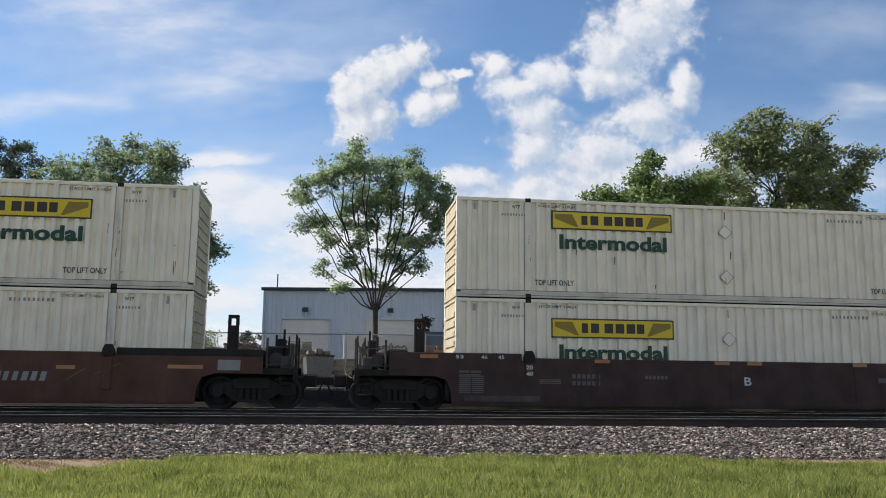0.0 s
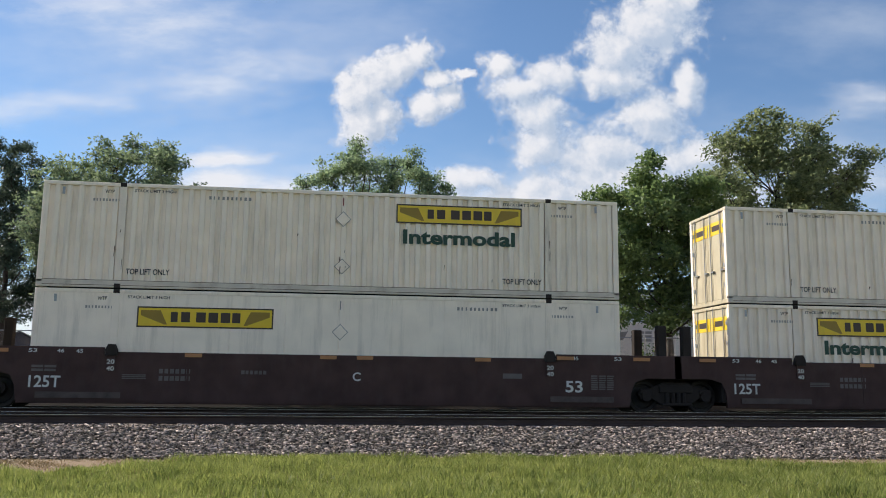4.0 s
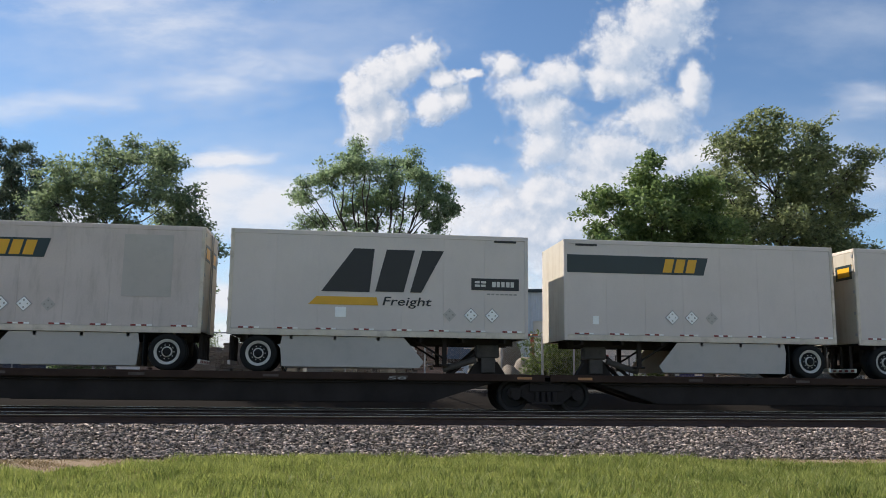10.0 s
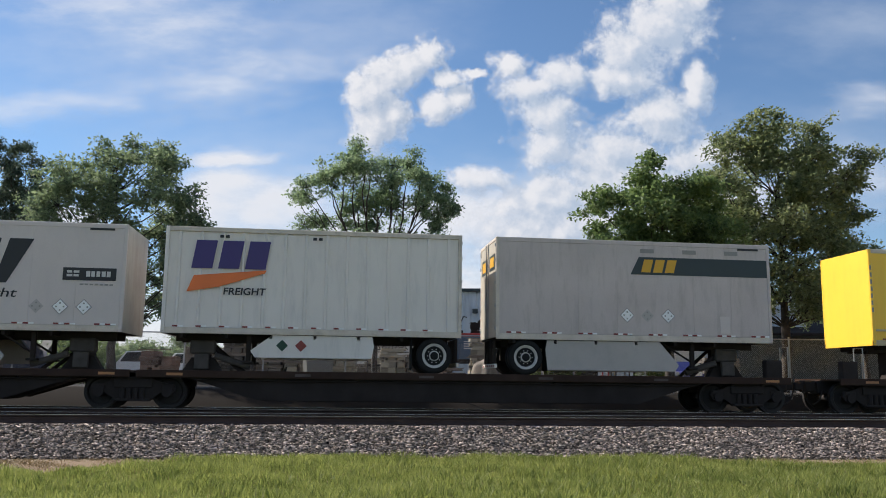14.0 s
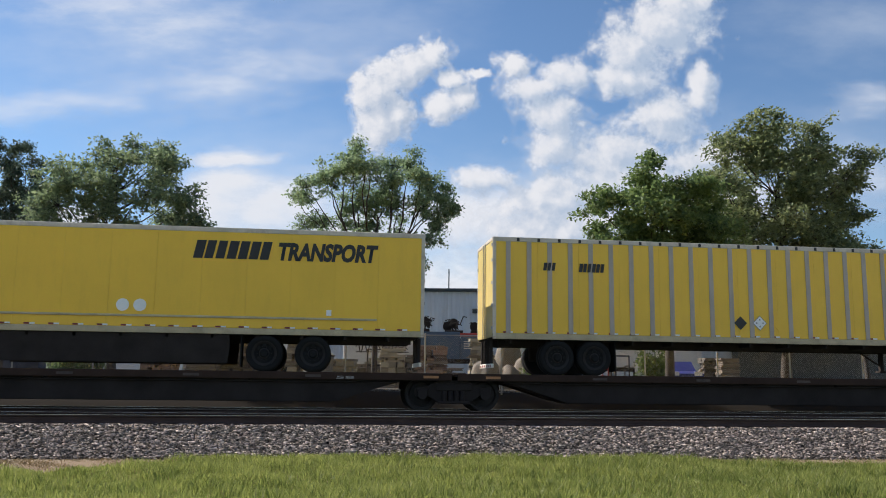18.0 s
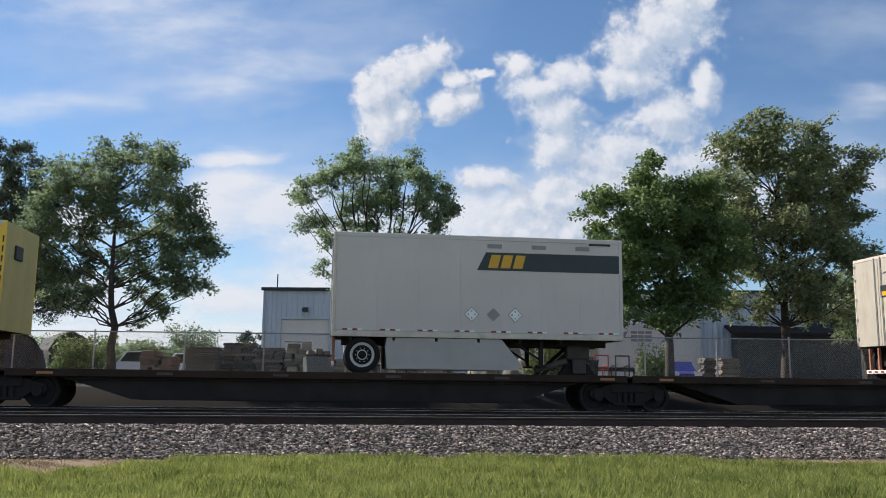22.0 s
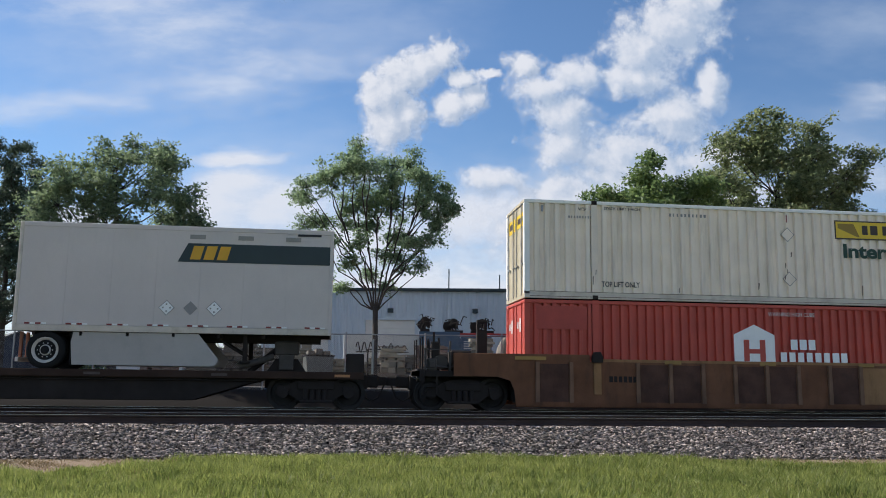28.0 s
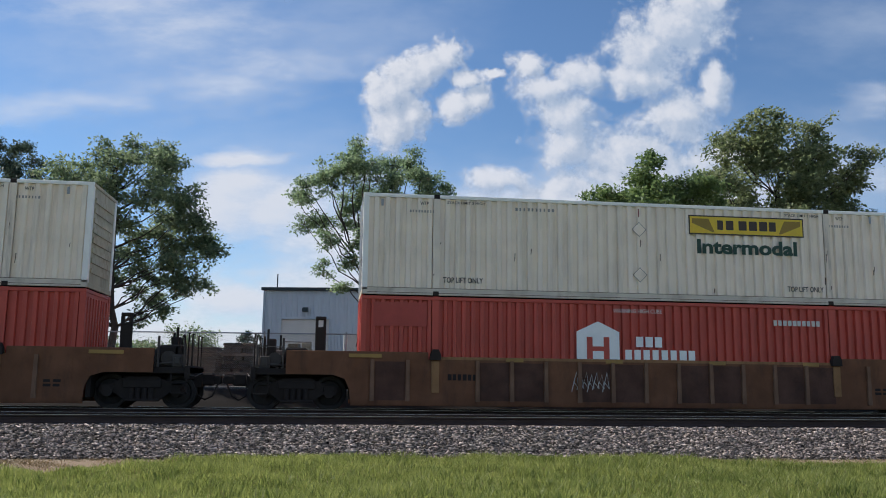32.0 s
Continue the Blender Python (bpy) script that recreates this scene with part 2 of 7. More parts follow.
M["stone"] = ballast_material()
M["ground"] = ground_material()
M["leaf_mid"] = leafy("leaf_mid_green", (0.115, 0.175, 0.095), (0.30, 0.39, 0.21), 0.55)
M["leaf_dark"] = leafy("leaf_dark_green", (0.095, 0.14, 0.085), (0.28, 0.35, 0.18), 0.52)
M["leaf_oak"] = leafy("leaf_olive_green", (0.1, 0.135, 0.072), (0.30, 0.34, 0.155), 0.5)
M["leaf_pine"] = leafy("needle_dark_green", (0.045, 0.07, 0.05), (0.11, 0.145, 0.095), 0.38)
M["leaf_maple"] = leafy("leaf_fresh_green", (0.075, 0.125, 0.05), (0.225, 0.305, 0.105), 0.48)
M["leaf_bush"] = leafy("leaf_yellow_green", (0.045, 0.08, 0.018), (0.17, 0.22, 0.045), 0.4)
M["grass"] = leafy("grass_blade", (0.105, 0.155, 0.033), (0.40, 0.425, 0.125), 0.5, 1.1)
M["grass_deep"] = leafy("grass_blade_deep", (0.075, 0.115, 0.025), (0.28, 0.31, 0.08), 0.5, 0.9)
M["straw"] = leafy("dry_grass_blade", (0.16, 0.12, 0.06), (0.38, 0.28, 0.15), 0.2)


# ---- mesh building ----
class MB:
    def __init__(self):
        self.v, self.f = [], []

    def add(self, vs, fs):
        k = len(self.v)
        self.v += [tuple(p) for p in vs]
        self.f += [tuple(i + k for i in q) for q in fs]
        return self

    def box(self, x0, x1, y0, y1, z0, z1, b=0.0):
        """A box; b: the width of its chamfered edges."""
        if not b:
            vs = [(x, y, z) for x in (x0, x1) for y in (y0, y1) for z in (z0, z1)]
            return self.add(vs, [(0, 1, 3, 2), (4, 6, 7, 5), (0, 4, 5, 1), (2, 3, 7, 6), (0, 2, 6, 4), (1, 5, 7, 3)])
        vs, fs = [], []
        lo, hi = (x0, y0, z0), (x1, y1, z1)
        idx = {}
        for c in range(8):
            s = [(c >> a) & 1 for a in range(3)]
            for a in range(3):
                p = [hi[i] - b if s[i] else lo[i] + b for i in range(3)]
                p[a] = hi[a] if s[a] else lo[a]
                idx[c, a] = len(vs)
                vs.append(p)
        for a in range(3):
            u, w = (a + 1) % 3, (a + 2) % 3
            for s in (0, 1):
                q = [idx[(s << a) | (i << u) | (j << w), a] for i, j in ((0, 0), (1, 0), (1, 1), (0, 1))]
                fs.append(q if s else q[::-1])
            for i in (0, 1):
                for j in (0, 1):
                    c0, c1 = (i << u) | (j << w), (i << u) | (j << w) | (1 << a)
                    q = [idx[c0, u], idx[c1, u], idx[c1, w], idx[c0, w]]
                    fs.append(q if i != j else q[::-1])
        for c in range(8):
            q = [idx[c, 0], idx[c, 1], idx[c, 2]]
            fs.append(q if bin(c).count("1") % 2 else q[::-1])
        return self.add(vs, fs)

    def prism(self, poly, axis, a, b):
        """A polygon pushed along an axis from a to b. poly: (x, z) for axis y, (y, z) for axis x, (x, y) for axis z."""
        put = {"x": lambda p, h: (h, p[0], p[1]), "y": lambda p, h: (p[0], h, p[1]), "z": lambda p, h: (p[0], p[1], h)}[axis]
        n = len(poly)
        vs = [put(p, a) for p in poly] + [put(p, b) for p in poly]
        fs = [tuple(range(n)), tuple(range(2 * n - 1, n - 1, -1))]
        fs += [(i, i + n, (i + 1) % n + n, (i + 1) % n) for i in range(n)]
        return self.add(vs, fs)

    def tube(self, pts, rs, n=8, caps=True):
        """A round bar through points, with a radius at each."""
        pts = [Vector(p) for p in pts]
        rs = rs if isinstance(rs, (list, tuple)) else [rs] * len(pts)
        vs, fs = [], []
        side = None
        for i, p in enumerate(pts):
            d = (pts[min(i + 1, len(pts) - 1)] - pts[max(i - 1, 0)]).normalized()
            ref = side if side is not None and abs(side.dot(d)) < 0.95 else Vector((0, 0, 1)) if abs(d.z) < 0.9 else Vector((1, 0, 0))
            u = (ref - d * ref.dot(d)).normalized()
            side = u
            w = d.cross(u)
            vs += [p + (u * math.cos(2 * math.pi * k / n) + w * math.sin(2 * math.pi * k / n)) * rs[i] for k in range(n)]
        for i in range(len(pts) - 1):
            fs += [(i * n + k, i * n + (k + 1) % n, (i + 1) * n + (k + 1) % n, (i + 1) * n + k) for k in range(n)]
        if caps:
            fs += [tuple(range(n - 1, -1, -1)), tuple(range((len(pts) - 1) * n, len(pts) * n))]
        return self.add(vs, fs)

    def lathe(self, profile, c, n=24):
        """Turned about the y axis through c: profile of (radius, y)."""
        vs = [(c[0] + r * math.cos(2 * math.pi * k / n), c[1] + y, c[2] + r * math.sin(2 * math.pi * k / n)) for r, y in profile for k in range(n)]
        m = len(profile)
        fs = [(i * n + k, (i + 1) * n + k, (i + 1) * n + (k + 1) % n, i * n + (k + 1) % n) for i in range(m - 1) for k in range(n)]
        fs += [tuple(range(n)), tuple(range((m - 1) * n, m * n))[::-1]]
        return self.add(vs, fs)

    def mesh(self, name, smooth=False):
        me = bpy.data.meshes.new(name)
        me.from_pydata(self.v, [], self.f)
        bm = bmesh.new()
        bm.from_mesh(me)
        bmesh.ops.recalc_face_normals(bm, faces=bm.faces)
        bm.to_mesh(me)
        bm.free()
        if smooth:
            me.polygons.foreach_set("use_smooth", [True] * len(me.polygons))
        return me


def part(name, shape, material, parent=None, label="", at=None, smooth=False):
    """One mesh object, under a thing or under a part of it."""
    me = shape.mesh(name, smooth) if isinstance(shape, MB) else shape
    if not me.materials:
        me.materials.append(material)
    ob = new(name, me)
    if parent:
        ob.parent = parent
    if at is not None:
        ob.matrix_basis = at
    return tagged(ob, label, kind="stuff" if name in ("lettering", "data_stencil", "number_stencil", "word_stencil") else "")


def thing(name, label, category, at, group=""):
    ob = new(name)
    ob.empty_display_size = 0.2
    ob.matrix_basis = at
    return tagged(ob, label, category, group)


def Box(*a, **k):
    return MB().box(*a, **k)


def fast_mesh(name, verts, faces):
    """A large mesh from arrays; all faces have the same number of corners."""
    me = bpy.data.meshes.new(name)
    k = faces.shape[1]
    me.vertices.add(len(verts)); me.loops.add(faces.size); me.polygons.add(len(faces))
    me.vertices.foreach_set("co", np.ascontiguousarray(verts, dtype=np.float32).ravel())
    me.loops.foreach_set("vertex_index", np.ascontiguousarray(faces, dtype=np.int32).ravel())
    me.polygons.foreach_set("loop_start", np.arange(0, faces.size, k, dtype=np.int32))
    me.update(calc_edges=True)
    return me


def letters(body, x0, x1, z0, z1, y, material, parent, name="lettering", shear=0.0, bold=0.02):
    """Flat lettering that fills a box on a side that faces the near way."""
    cu = bpy.data.curves.new(body, "FONT")
    cu.body, cu.shear, cu.offset, cu.resolution_u = body, shear, bold, 3
    tmp = bpy.data.objects.new(body, cu)
    me = bpy.data.meshes.new_from_object(tmp)
    bpy.data.objects.remove(tmp)
    co = np.empty(len(me.vertices) * 3, dtype=np.float32)
    me.vertices.foreach_get("co", co)
    co = co.reshape(-1, 3)
    lo, hi = co.min(0), co.max(0)
    p = np.empty_like(co)
    p[:, 0] = x0 + (co[:, 0] - lo[0]) / (hi[0] - lo[0]) * (x1 - x0)
    p[:, 1] = y
    p[:, 2] = z0 + (co[:, 1] - lo[1]) / (hi[1] - lo[1]) * (z1 - z0)
    me.vertices.foreach_set("co", p.ravel())
    me.materials.clear()
    me.name = name
    return part(name, me, material, parent)


def bars(x0, x1, z0, z1, y, n, rows=1, slant=0.0, gap=0.28, seed=1):
    """Plain bars in the place of marks: n a row."""
    rng = random.Random(seed)
    mb = MB()
    h = (z1 - z0) / rows
    for r in range(rows):
        zb, zt = z0 + r * h + (h * 0.18 if rows > 1 else 0), z0 + (r + 1) * h - (h * 0.18 if rows > 1 else 0)
        w = (x1 - x0) / n
        for i in range(n):
            a = x0 + i * w
            b = a + w * (1 - gap * rng.uniform(0.7, 1.2))
            s = slant * (zt - zb)
            mb.prism([(a, zb), (b, zb), (b + s, zt), (a + s, zt)], "y", y - 0.003, y)
    return mb


def S(t):
    """How far the train has gone at t seconds."""
    k = t / 32
    return 32 * k * (7.83639 + k * (-1.16766 + k * (1.15889 + k * (0.17022 + k * (-0.60783 + k * (-0.67074 + k * 0.63794))))))


MOVERS = []   # things of the train with their place along it at the start
ROLLERS = []  # wheelsets with their place in their car


# ---- clouds: far sheets that drift slowly to the right ----
FAR = 3000.0
UNIT = FAR / 1517.4 * 100


def cloud_material(name, blobs, edge, bright, shade, warp=0.55, grain=1.6, thick=1.0, stretch=1.0, ragged=0.9, swell=1.0, billow=0.5, lit=(-0.3, 0.25)):
    """blobs: centre x, y and radii of soft lobes, in units of the sheet. The side towards the sun is the bright one."""
    m = bpy.data.materials.new(name)
    m.use_nodes = True
    n, l = m.node_tree.nodes, m.node_tree.links
    n.remove(n["Principled BSDF"])
    tc = n.new("ShaderNodeTexCoord")
    sc = n.new("ShaderNodeVectorMath"); sc.operation = "SCALE"
    sc.inputs["Scale"].default_value = 1 / UNIT
    l.new(tc.outputs["Object"], sc.inputs[0])

    def maths(op, a, b, c=0.0):
        k = n.new("ShaderNodeMath"); k.operation = op
        for i, v in enumerate((a, b, c)):
            if isinstance(v, (int, float)):
                k.inputs[i].default_value = v
            else:
                l.new(v, k.inputs[i])
        return k.outputs[0]

    def density(shift):
        at = n.new("ShaderNodeVectorMath"); at.operation = "ADD"
        l.new(sc.outputs[0], at.inputs[0]); at.inputs[1].default_value = (*shift, 0)
        st = n.new("ShaderNodeMapping")
        st.inputs["Scale"].default_value = (1 / stretch, 1, 1)
        l.new(at.outputs[0], st.inputs["Vector"])

        def noise_at(scale, detail, rough):
            z = n.new("ShaderNodeTexNoise")
            z.inputs["Scale"].default_value, z.inputs["Detail"].default_value, z.inputs["Roughness"].default_value = scale, detail, rough
            l.new(st.outputs[0], z.inputs["Vector"])
            return z

        big = noise_at(grain, 8, 0.55)
        ce = n.new("ShaderNodeVectorMath"); ce.operation = "SUBTRACT"
        l.new(big.outputs["Color"], ce.inputs[0]); ce.inputs[1].default_value = (0.5, 0.5, 0.5)
        wa = n.new("ShaderNodeVectorMath"); wa.operation = "MULTIPLY_ADD"
        l.new(ce.outputs[0], wa.inputs[0]); wa.inputs[1].default_value = (warp * 2, warp * 2, 0)
        l.new(at.outputs[0], wa.inputs[2])
        last = None
        for x, y, rx, ry in blobs:
            su = n.new("ShaderNodeVectorMath"); su.operation = "SUBTRACT"
            l.new(wa.outputs[0], su.inputs[0]); su.inputs[1].default_value = (x, y, 0)
            di = n.new("ShaderNodeVectorMath"); di.operation = "MULTIPLY"
            l.new(su.outputs[0], di.inputs[0]); di.inputs[1].default_value = (1 / (rx * swell), 1 / (ry * swell), 0)
            le = n.new("ShaderNodeVectorMath"); le.operation = "LENGTH"
            l.new(di.outputs[0], le.inputs[0])
            on = maths("SUBTRACT", 1.0, le.outputs["Value"])
            last = on if last is None else maths("SMOOTH_MAX", last, on, 0.25)
        fine = noise_at(grain * 2.2, 9, 0.58)
        vo = n.new("ShaderNodeTexVoronoi")
        vo.feature = "SMOOTH_F1"
        vo.inputs["Scale"].default_value, vo.inputs["Detail"].default_value, vo.inputs["Roughness"].default_value = grain * 1.9, 3, 0.55
        l.new(wa.outputs[0], vo.inputs["Vector"])
        puff = maths("MULTIPLY_ADD", vo.outputs["Distance"], -billow, billow * 0.55)
        return maths("ADD", maths("MULTIPLY_ADD", fine.outputs["Fac"], ragged, last), puff)

    here, sunward = density((0, 0)), density((-0.2, 0.18))
    al = n.new("ShaderNodeMapRange"); al.interpolation_type = "SMOOTHSTEP"
    al.inputs["From Min"].default_value, al.inputs["From Max"].default_value = ragged * 0.5 - 0.1, ragged * 0.5 + edge
    al.inputs["To Max"].default_value = thick
    l.new(here, al.inputs["Value"])
    lr = n.new("ShaderNodeMapRange"); lr.interpolation_type = "SMOOTHSTEP"
    lr.inputs["From Min"].default_value, lr.inputs["From Max"].default_value = lit
    l.new(maths("SUBTRACT", here, sunward), lr.inputs["Value"])
    cm = n.new("ShaderNodeMix"); cm.data_type = "RGBA"
    cm.inputs["A"].default_value, cm.inputs["B"].default_value = (*shade, 1), (*bright, 1)
    l.new(lr.outputs[0], cm.inputs["Factor"])
    em, tr, ms = n.new("ShaderNodeEmission"), n.new("ShaderNodeBsdfTransparent"), n.new("ShaderNodeMixShader")
    l.new(cm.outputs["Result"], em.inputs["Color"])
    em.inputs["Strength"].default_value = 0.64
    l.new(al.outputs[0], ms.inputs[0]); l.new(tr.outputs[0], ms.inputs[1]); l.new(em.outputs[0], ms.inputs[2])
    l.new(ms.outputs[0], n["Material Output"].inputs["Surface"])
    return m


CLOUDS = []


def cloud(label, depth, box, material, drift):
    x0, x1, y0, y1 = [c * UNIT for c in box]
    me = MB().add([(x0, y0, 0), (x1, y0, 0), (x1, y1, 0), (x0, y1, 0)], [(0, 1, 2, 3)]).mesh("cloud")
    me.materials.append(material)
    ob = new("cloud", me)
    ob.visible_shadow = False
    tagged(ob, label, "cloud", kind="structure")
    CLOUDS.append((ob, depth, drift))


WHITE, GREY = (0.90, 0.91, 0.92), (0.50, 0.59, 0.71)
cloud("white cumulus cloud with ragged bright edges", 1.0, (-3.4, 1.8, 0.6, 5.2),
      cloud_material("cumulus_small", [(-0.52, 3.45, 0.36, 0.3), (-0.85, 3.25, 0.4, 0.28), (-1.16, 3.07, 0.5, 0.38), (-1.54, 2.72, 0.5, 0.48), (-1.5, 2.15, 0.45, 0.5), (-1.1, 2.37, 0.34, 0.34), (-0.33, 2.5, 0.36, 0.3), (-0.02, 2.69, 0.32, 0.28), (-0.14, 3.02, 0.34, 0.17), (0.32, 3.08, 0.22, 0.09), (0.88, 3.26, 0.34, 0.22)], 0.4, WHITE, GREY, warp=0.16, grain=2.0, ragged=0.6, swell=1.36, billow=0.45, lit=(-0.38, 0.62)), 115)
cloud("tall white cumulus cloud with grey folds", 1.01, (-1.6, 6.6, -1.2, 6.4),
      cloud_material("cumulus_large", [(3.62, 3.9, 0.9, 0.55), (3.94, 4.3, 0.5, 0.45), (3.05, 3.5, 0.65, 0.55), (2.98, 2.98, 0.75, 0.36), (1.9, 3.04, 0.5, 0.34), (1.2, 2.85, 0.5, 0.26), (1.65, 2.37, 0.62, 0.46), (1.65, 1.86, 0.55, 0.45), (4.26, 2.88, 0.28, 0.42), (3.62, 2.31, 0.7, 0.5), (2.67, 1.67, 0.85, 0.5), (1.65, 0.84, 1.0, 0.5), (2.98, 1.23, 1.3, 0.65), (0.44, 1.23, 0.65, 0.25), (4.5, 1.6, 0.75, 0.4), (2.0, 0.3, 1.8, 0.6)], 0.45, WHITE, (0.50, 0.60, 0.73), warp=0.16, grain=1.7, thick=0.97, ragged=0.6, swell=1.42, billow=0.45, lit=(-0.38, 0.62)), 110)
cloud("soft white cloud bank low over the horizon", 1.04, (-9.5, 8.0, -3.0, 3.2),
      cloud_material("cloud_bank", [(-3.9, 1.1, 1.1, 0.5), (-3.2, 0.7, 1.6, 0.6), (-1.8, 0.1, 2.0, 0.7), (-4.3, 0.75, 0.9, 0.6), (0.4, 0.5, 1.8, 0.7), (-4.0, -0.9, 1.3, 0.5), (-6.6, -0.9, 1.8, 0.7), (-6.9, 0.5, 1.2, 0.5), (-3.9, 1.64, 0.95, 0.17), (-1.0, -0.8, 4.0, 0.8), (1.6, 0.2, 1.5, 0.9), (4.6, 0.6, 1.6, 0.7), (-5.5, -1.7, 5.0, 0.9), (0.0, -1.8, 6.0, 0.9), (6.0, -1.6, 4.0, 0.8)], 0.7, (0.88, 0.90, 0.92), (0.78, 0.84, 0.91), warp=0.3, grain=1.4, thick=0.9, stretch=2.0, ragged=0.9, billow=0.0), 64)
cloud("thin white cirrus streaks", 1.06, (-10.5, 11.5, -3.2, 6.2),
      cloud_material("cirrus", [(-6.0, 4.3, 3.0, 0.7), (-4.3, 2.9, 2.4, 0.5), (-5.0, 3.9, 2.6, 0.5), (-7.2, 2.55, 3.0, 0.42), (-3.2, 3.3, 2.2, 0.5), (-4.1, 1.65, 1.1, 0.18), (-3.8, 0.9, 2.0, 0.9), (-4.2, -0.9, 1.6, 0.5), (0.9, 0.5, 3.2, 0.9), (2.6, 0.9, 2.2, 1.2), (6.8, 1.2, 2.0, 0.8), (7.6, 2.6, 1.0, 0.4), (-1.8, 1.3, 1.6, 0.4), (-1.5, -0.5, 5.5, 1.0)], 1.5, (0.84, 0.88, 0.93), (0.74, 0.81, 0.90), warp=0.5, grain=1.3, thick=0.72, stretch=2.6, ragged=1.4, billow=0.0), 64)

cloud("thin milky haze high in the sky", 1.08, (-10.5, 11.5, -3.2, 6.4),
      cloud_material("haze", [(-5.5, 3.6, 4.5, 2.0), (-2.0, 4.0, 3.0, 1.4), (-3.5, 1.4, 4.0, 1.5), (6.5, 1.6, 3.5, 1.5), (2.0, 0.5, 6.0, 1.8), (7.0, 4.0, 2.5, 1.0)], 1.6, (0.80, 0.86, 0.93), (0.72, 0.80, 0.90), warp=0.6, grain=0.8, thick=0.42, stretch=2.4, ragged=1.0, billow=0.0), 64)


def fill_cloud_shell():
    """An unseen shell of glowing clouds behind and beside the view, added as fill light."""
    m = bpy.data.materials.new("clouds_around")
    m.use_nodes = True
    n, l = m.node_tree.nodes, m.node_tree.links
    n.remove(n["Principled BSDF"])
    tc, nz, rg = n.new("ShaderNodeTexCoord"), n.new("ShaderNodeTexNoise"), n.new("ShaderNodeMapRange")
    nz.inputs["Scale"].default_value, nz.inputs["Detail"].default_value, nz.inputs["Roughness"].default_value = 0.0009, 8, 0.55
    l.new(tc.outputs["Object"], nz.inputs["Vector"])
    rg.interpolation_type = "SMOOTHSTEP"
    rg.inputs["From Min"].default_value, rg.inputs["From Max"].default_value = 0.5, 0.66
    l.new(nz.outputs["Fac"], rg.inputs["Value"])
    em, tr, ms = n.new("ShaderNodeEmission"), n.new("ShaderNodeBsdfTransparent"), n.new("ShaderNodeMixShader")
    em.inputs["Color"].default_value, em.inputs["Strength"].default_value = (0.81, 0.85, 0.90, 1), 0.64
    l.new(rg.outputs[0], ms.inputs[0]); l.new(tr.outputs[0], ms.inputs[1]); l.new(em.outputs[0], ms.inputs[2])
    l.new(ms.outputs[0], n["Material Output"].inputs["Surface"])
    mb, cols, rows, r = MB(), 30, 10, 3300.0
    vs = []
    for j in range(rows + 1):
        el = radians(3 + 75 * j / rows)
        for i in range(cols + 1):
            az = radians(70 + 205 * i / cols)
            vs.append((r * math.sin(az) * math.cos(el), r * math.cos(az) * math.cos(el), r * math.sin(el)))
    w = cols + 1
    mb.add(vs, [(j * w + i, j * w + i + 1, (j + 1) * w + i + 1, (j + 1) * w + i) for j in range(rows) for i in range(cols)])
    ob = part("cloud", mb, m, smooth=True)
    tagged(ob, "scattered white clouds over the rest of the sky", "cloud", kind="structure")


fill_cloud_shell()

# ---- ground, tracks ----
NEAR_Z, BED = -0.78, -0.2
TRACK_Y, FRONT_Y = 1.295, -2.975


def ground():
    ys = [-400, -120, -60, -40, -30] + [-24 + 0.75 * i for i in range(25)] + [-5.6, -4, 0, 3.6, 4.6, 5.6, 6.6, 9, 12, 20, 30, 60, 120, 400, 3800]
    xs = [-3800, -900, -200, -80, -40] + [-26 + 1.0 * i for i in range(60)] + [45, 80, 200, 900, 3800]
    prof = [(-400, NEAR_Z), (-5.6, NEAR_Z), (-4, -0.9), (3.6, -0.9), (4.6, -0.6), (6.4, 0.42), (9, 0.5), (3800, 0.5)]
    vs = []
    for y in ys:
        z = float(np.interp(y, [p[0] for p in prof], [p[1] for p in prof]))
        for x in xs:
            bump = 0.05 * noise.noise((x * 0.35, y * 0.35, 0)) if -26 < y < -6.2 and abs(x) < 60 else 0
            vs.append((x, y, z + bump))
    w = len(xs)
    fs = [(j * w + i, j * w + i + 1, (j + 1) * w + i + 1, (j + 1) * w + i) for j in range(len(ys) - 1) for i in range(w - 1)]
    me = fast_mesh("ground", np.array(vs), np.array(fs))
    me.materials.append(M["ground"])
    tagged(new("ground", me), "grassy verge and gravel yard ground", "ground", kind="structure")


def rail_profile(y):
    half = [(0.07, -0.18), (0.07, -0.168), (0.02, -0.15), (0.009, -0.13), (0.009, -0.055), (0.034, -0.04), (0.037, -0.012), (0.03, -0.003)]
    return [(y + a, z) for a, z in half] + [(y - a, z) for a, z in half[::-1]]


TIE = MB().box(-0.11, 0.11, -1.3, 1.3, -0.17, 0.0, 0.012).mesh("tie")
TIE.materials.append(M["tie"])


def track(y, label, first, last, ties):
    t = thing("railway_track", label, "track", pose(0, y, 0))
    for side in (-0.7525, 0.7525):
        r = part("rail", MB().prism(rail_profile(side), "x", -320, 320), M["rail"], t)
        part("rail_head", Box(-320, 320, side - 0.026, side + 0.026, -0.003, 0.003), M["rail_top"], r, "shiny worn running surface")
    for i in range(ties):
        x = first + (last - first) * i / (ties - 1) + random.uniform(-0.02, 0.02)
        ob = new("tie", TIE)
        ob.parent = t
        ob.matrix_basis = pose(x, random.uniform(-0.03, 0.03), -0.18 + random.uniform(-0.006, 0.0), 0, 0, random.uniform(-0.6, 0.6))
    return t


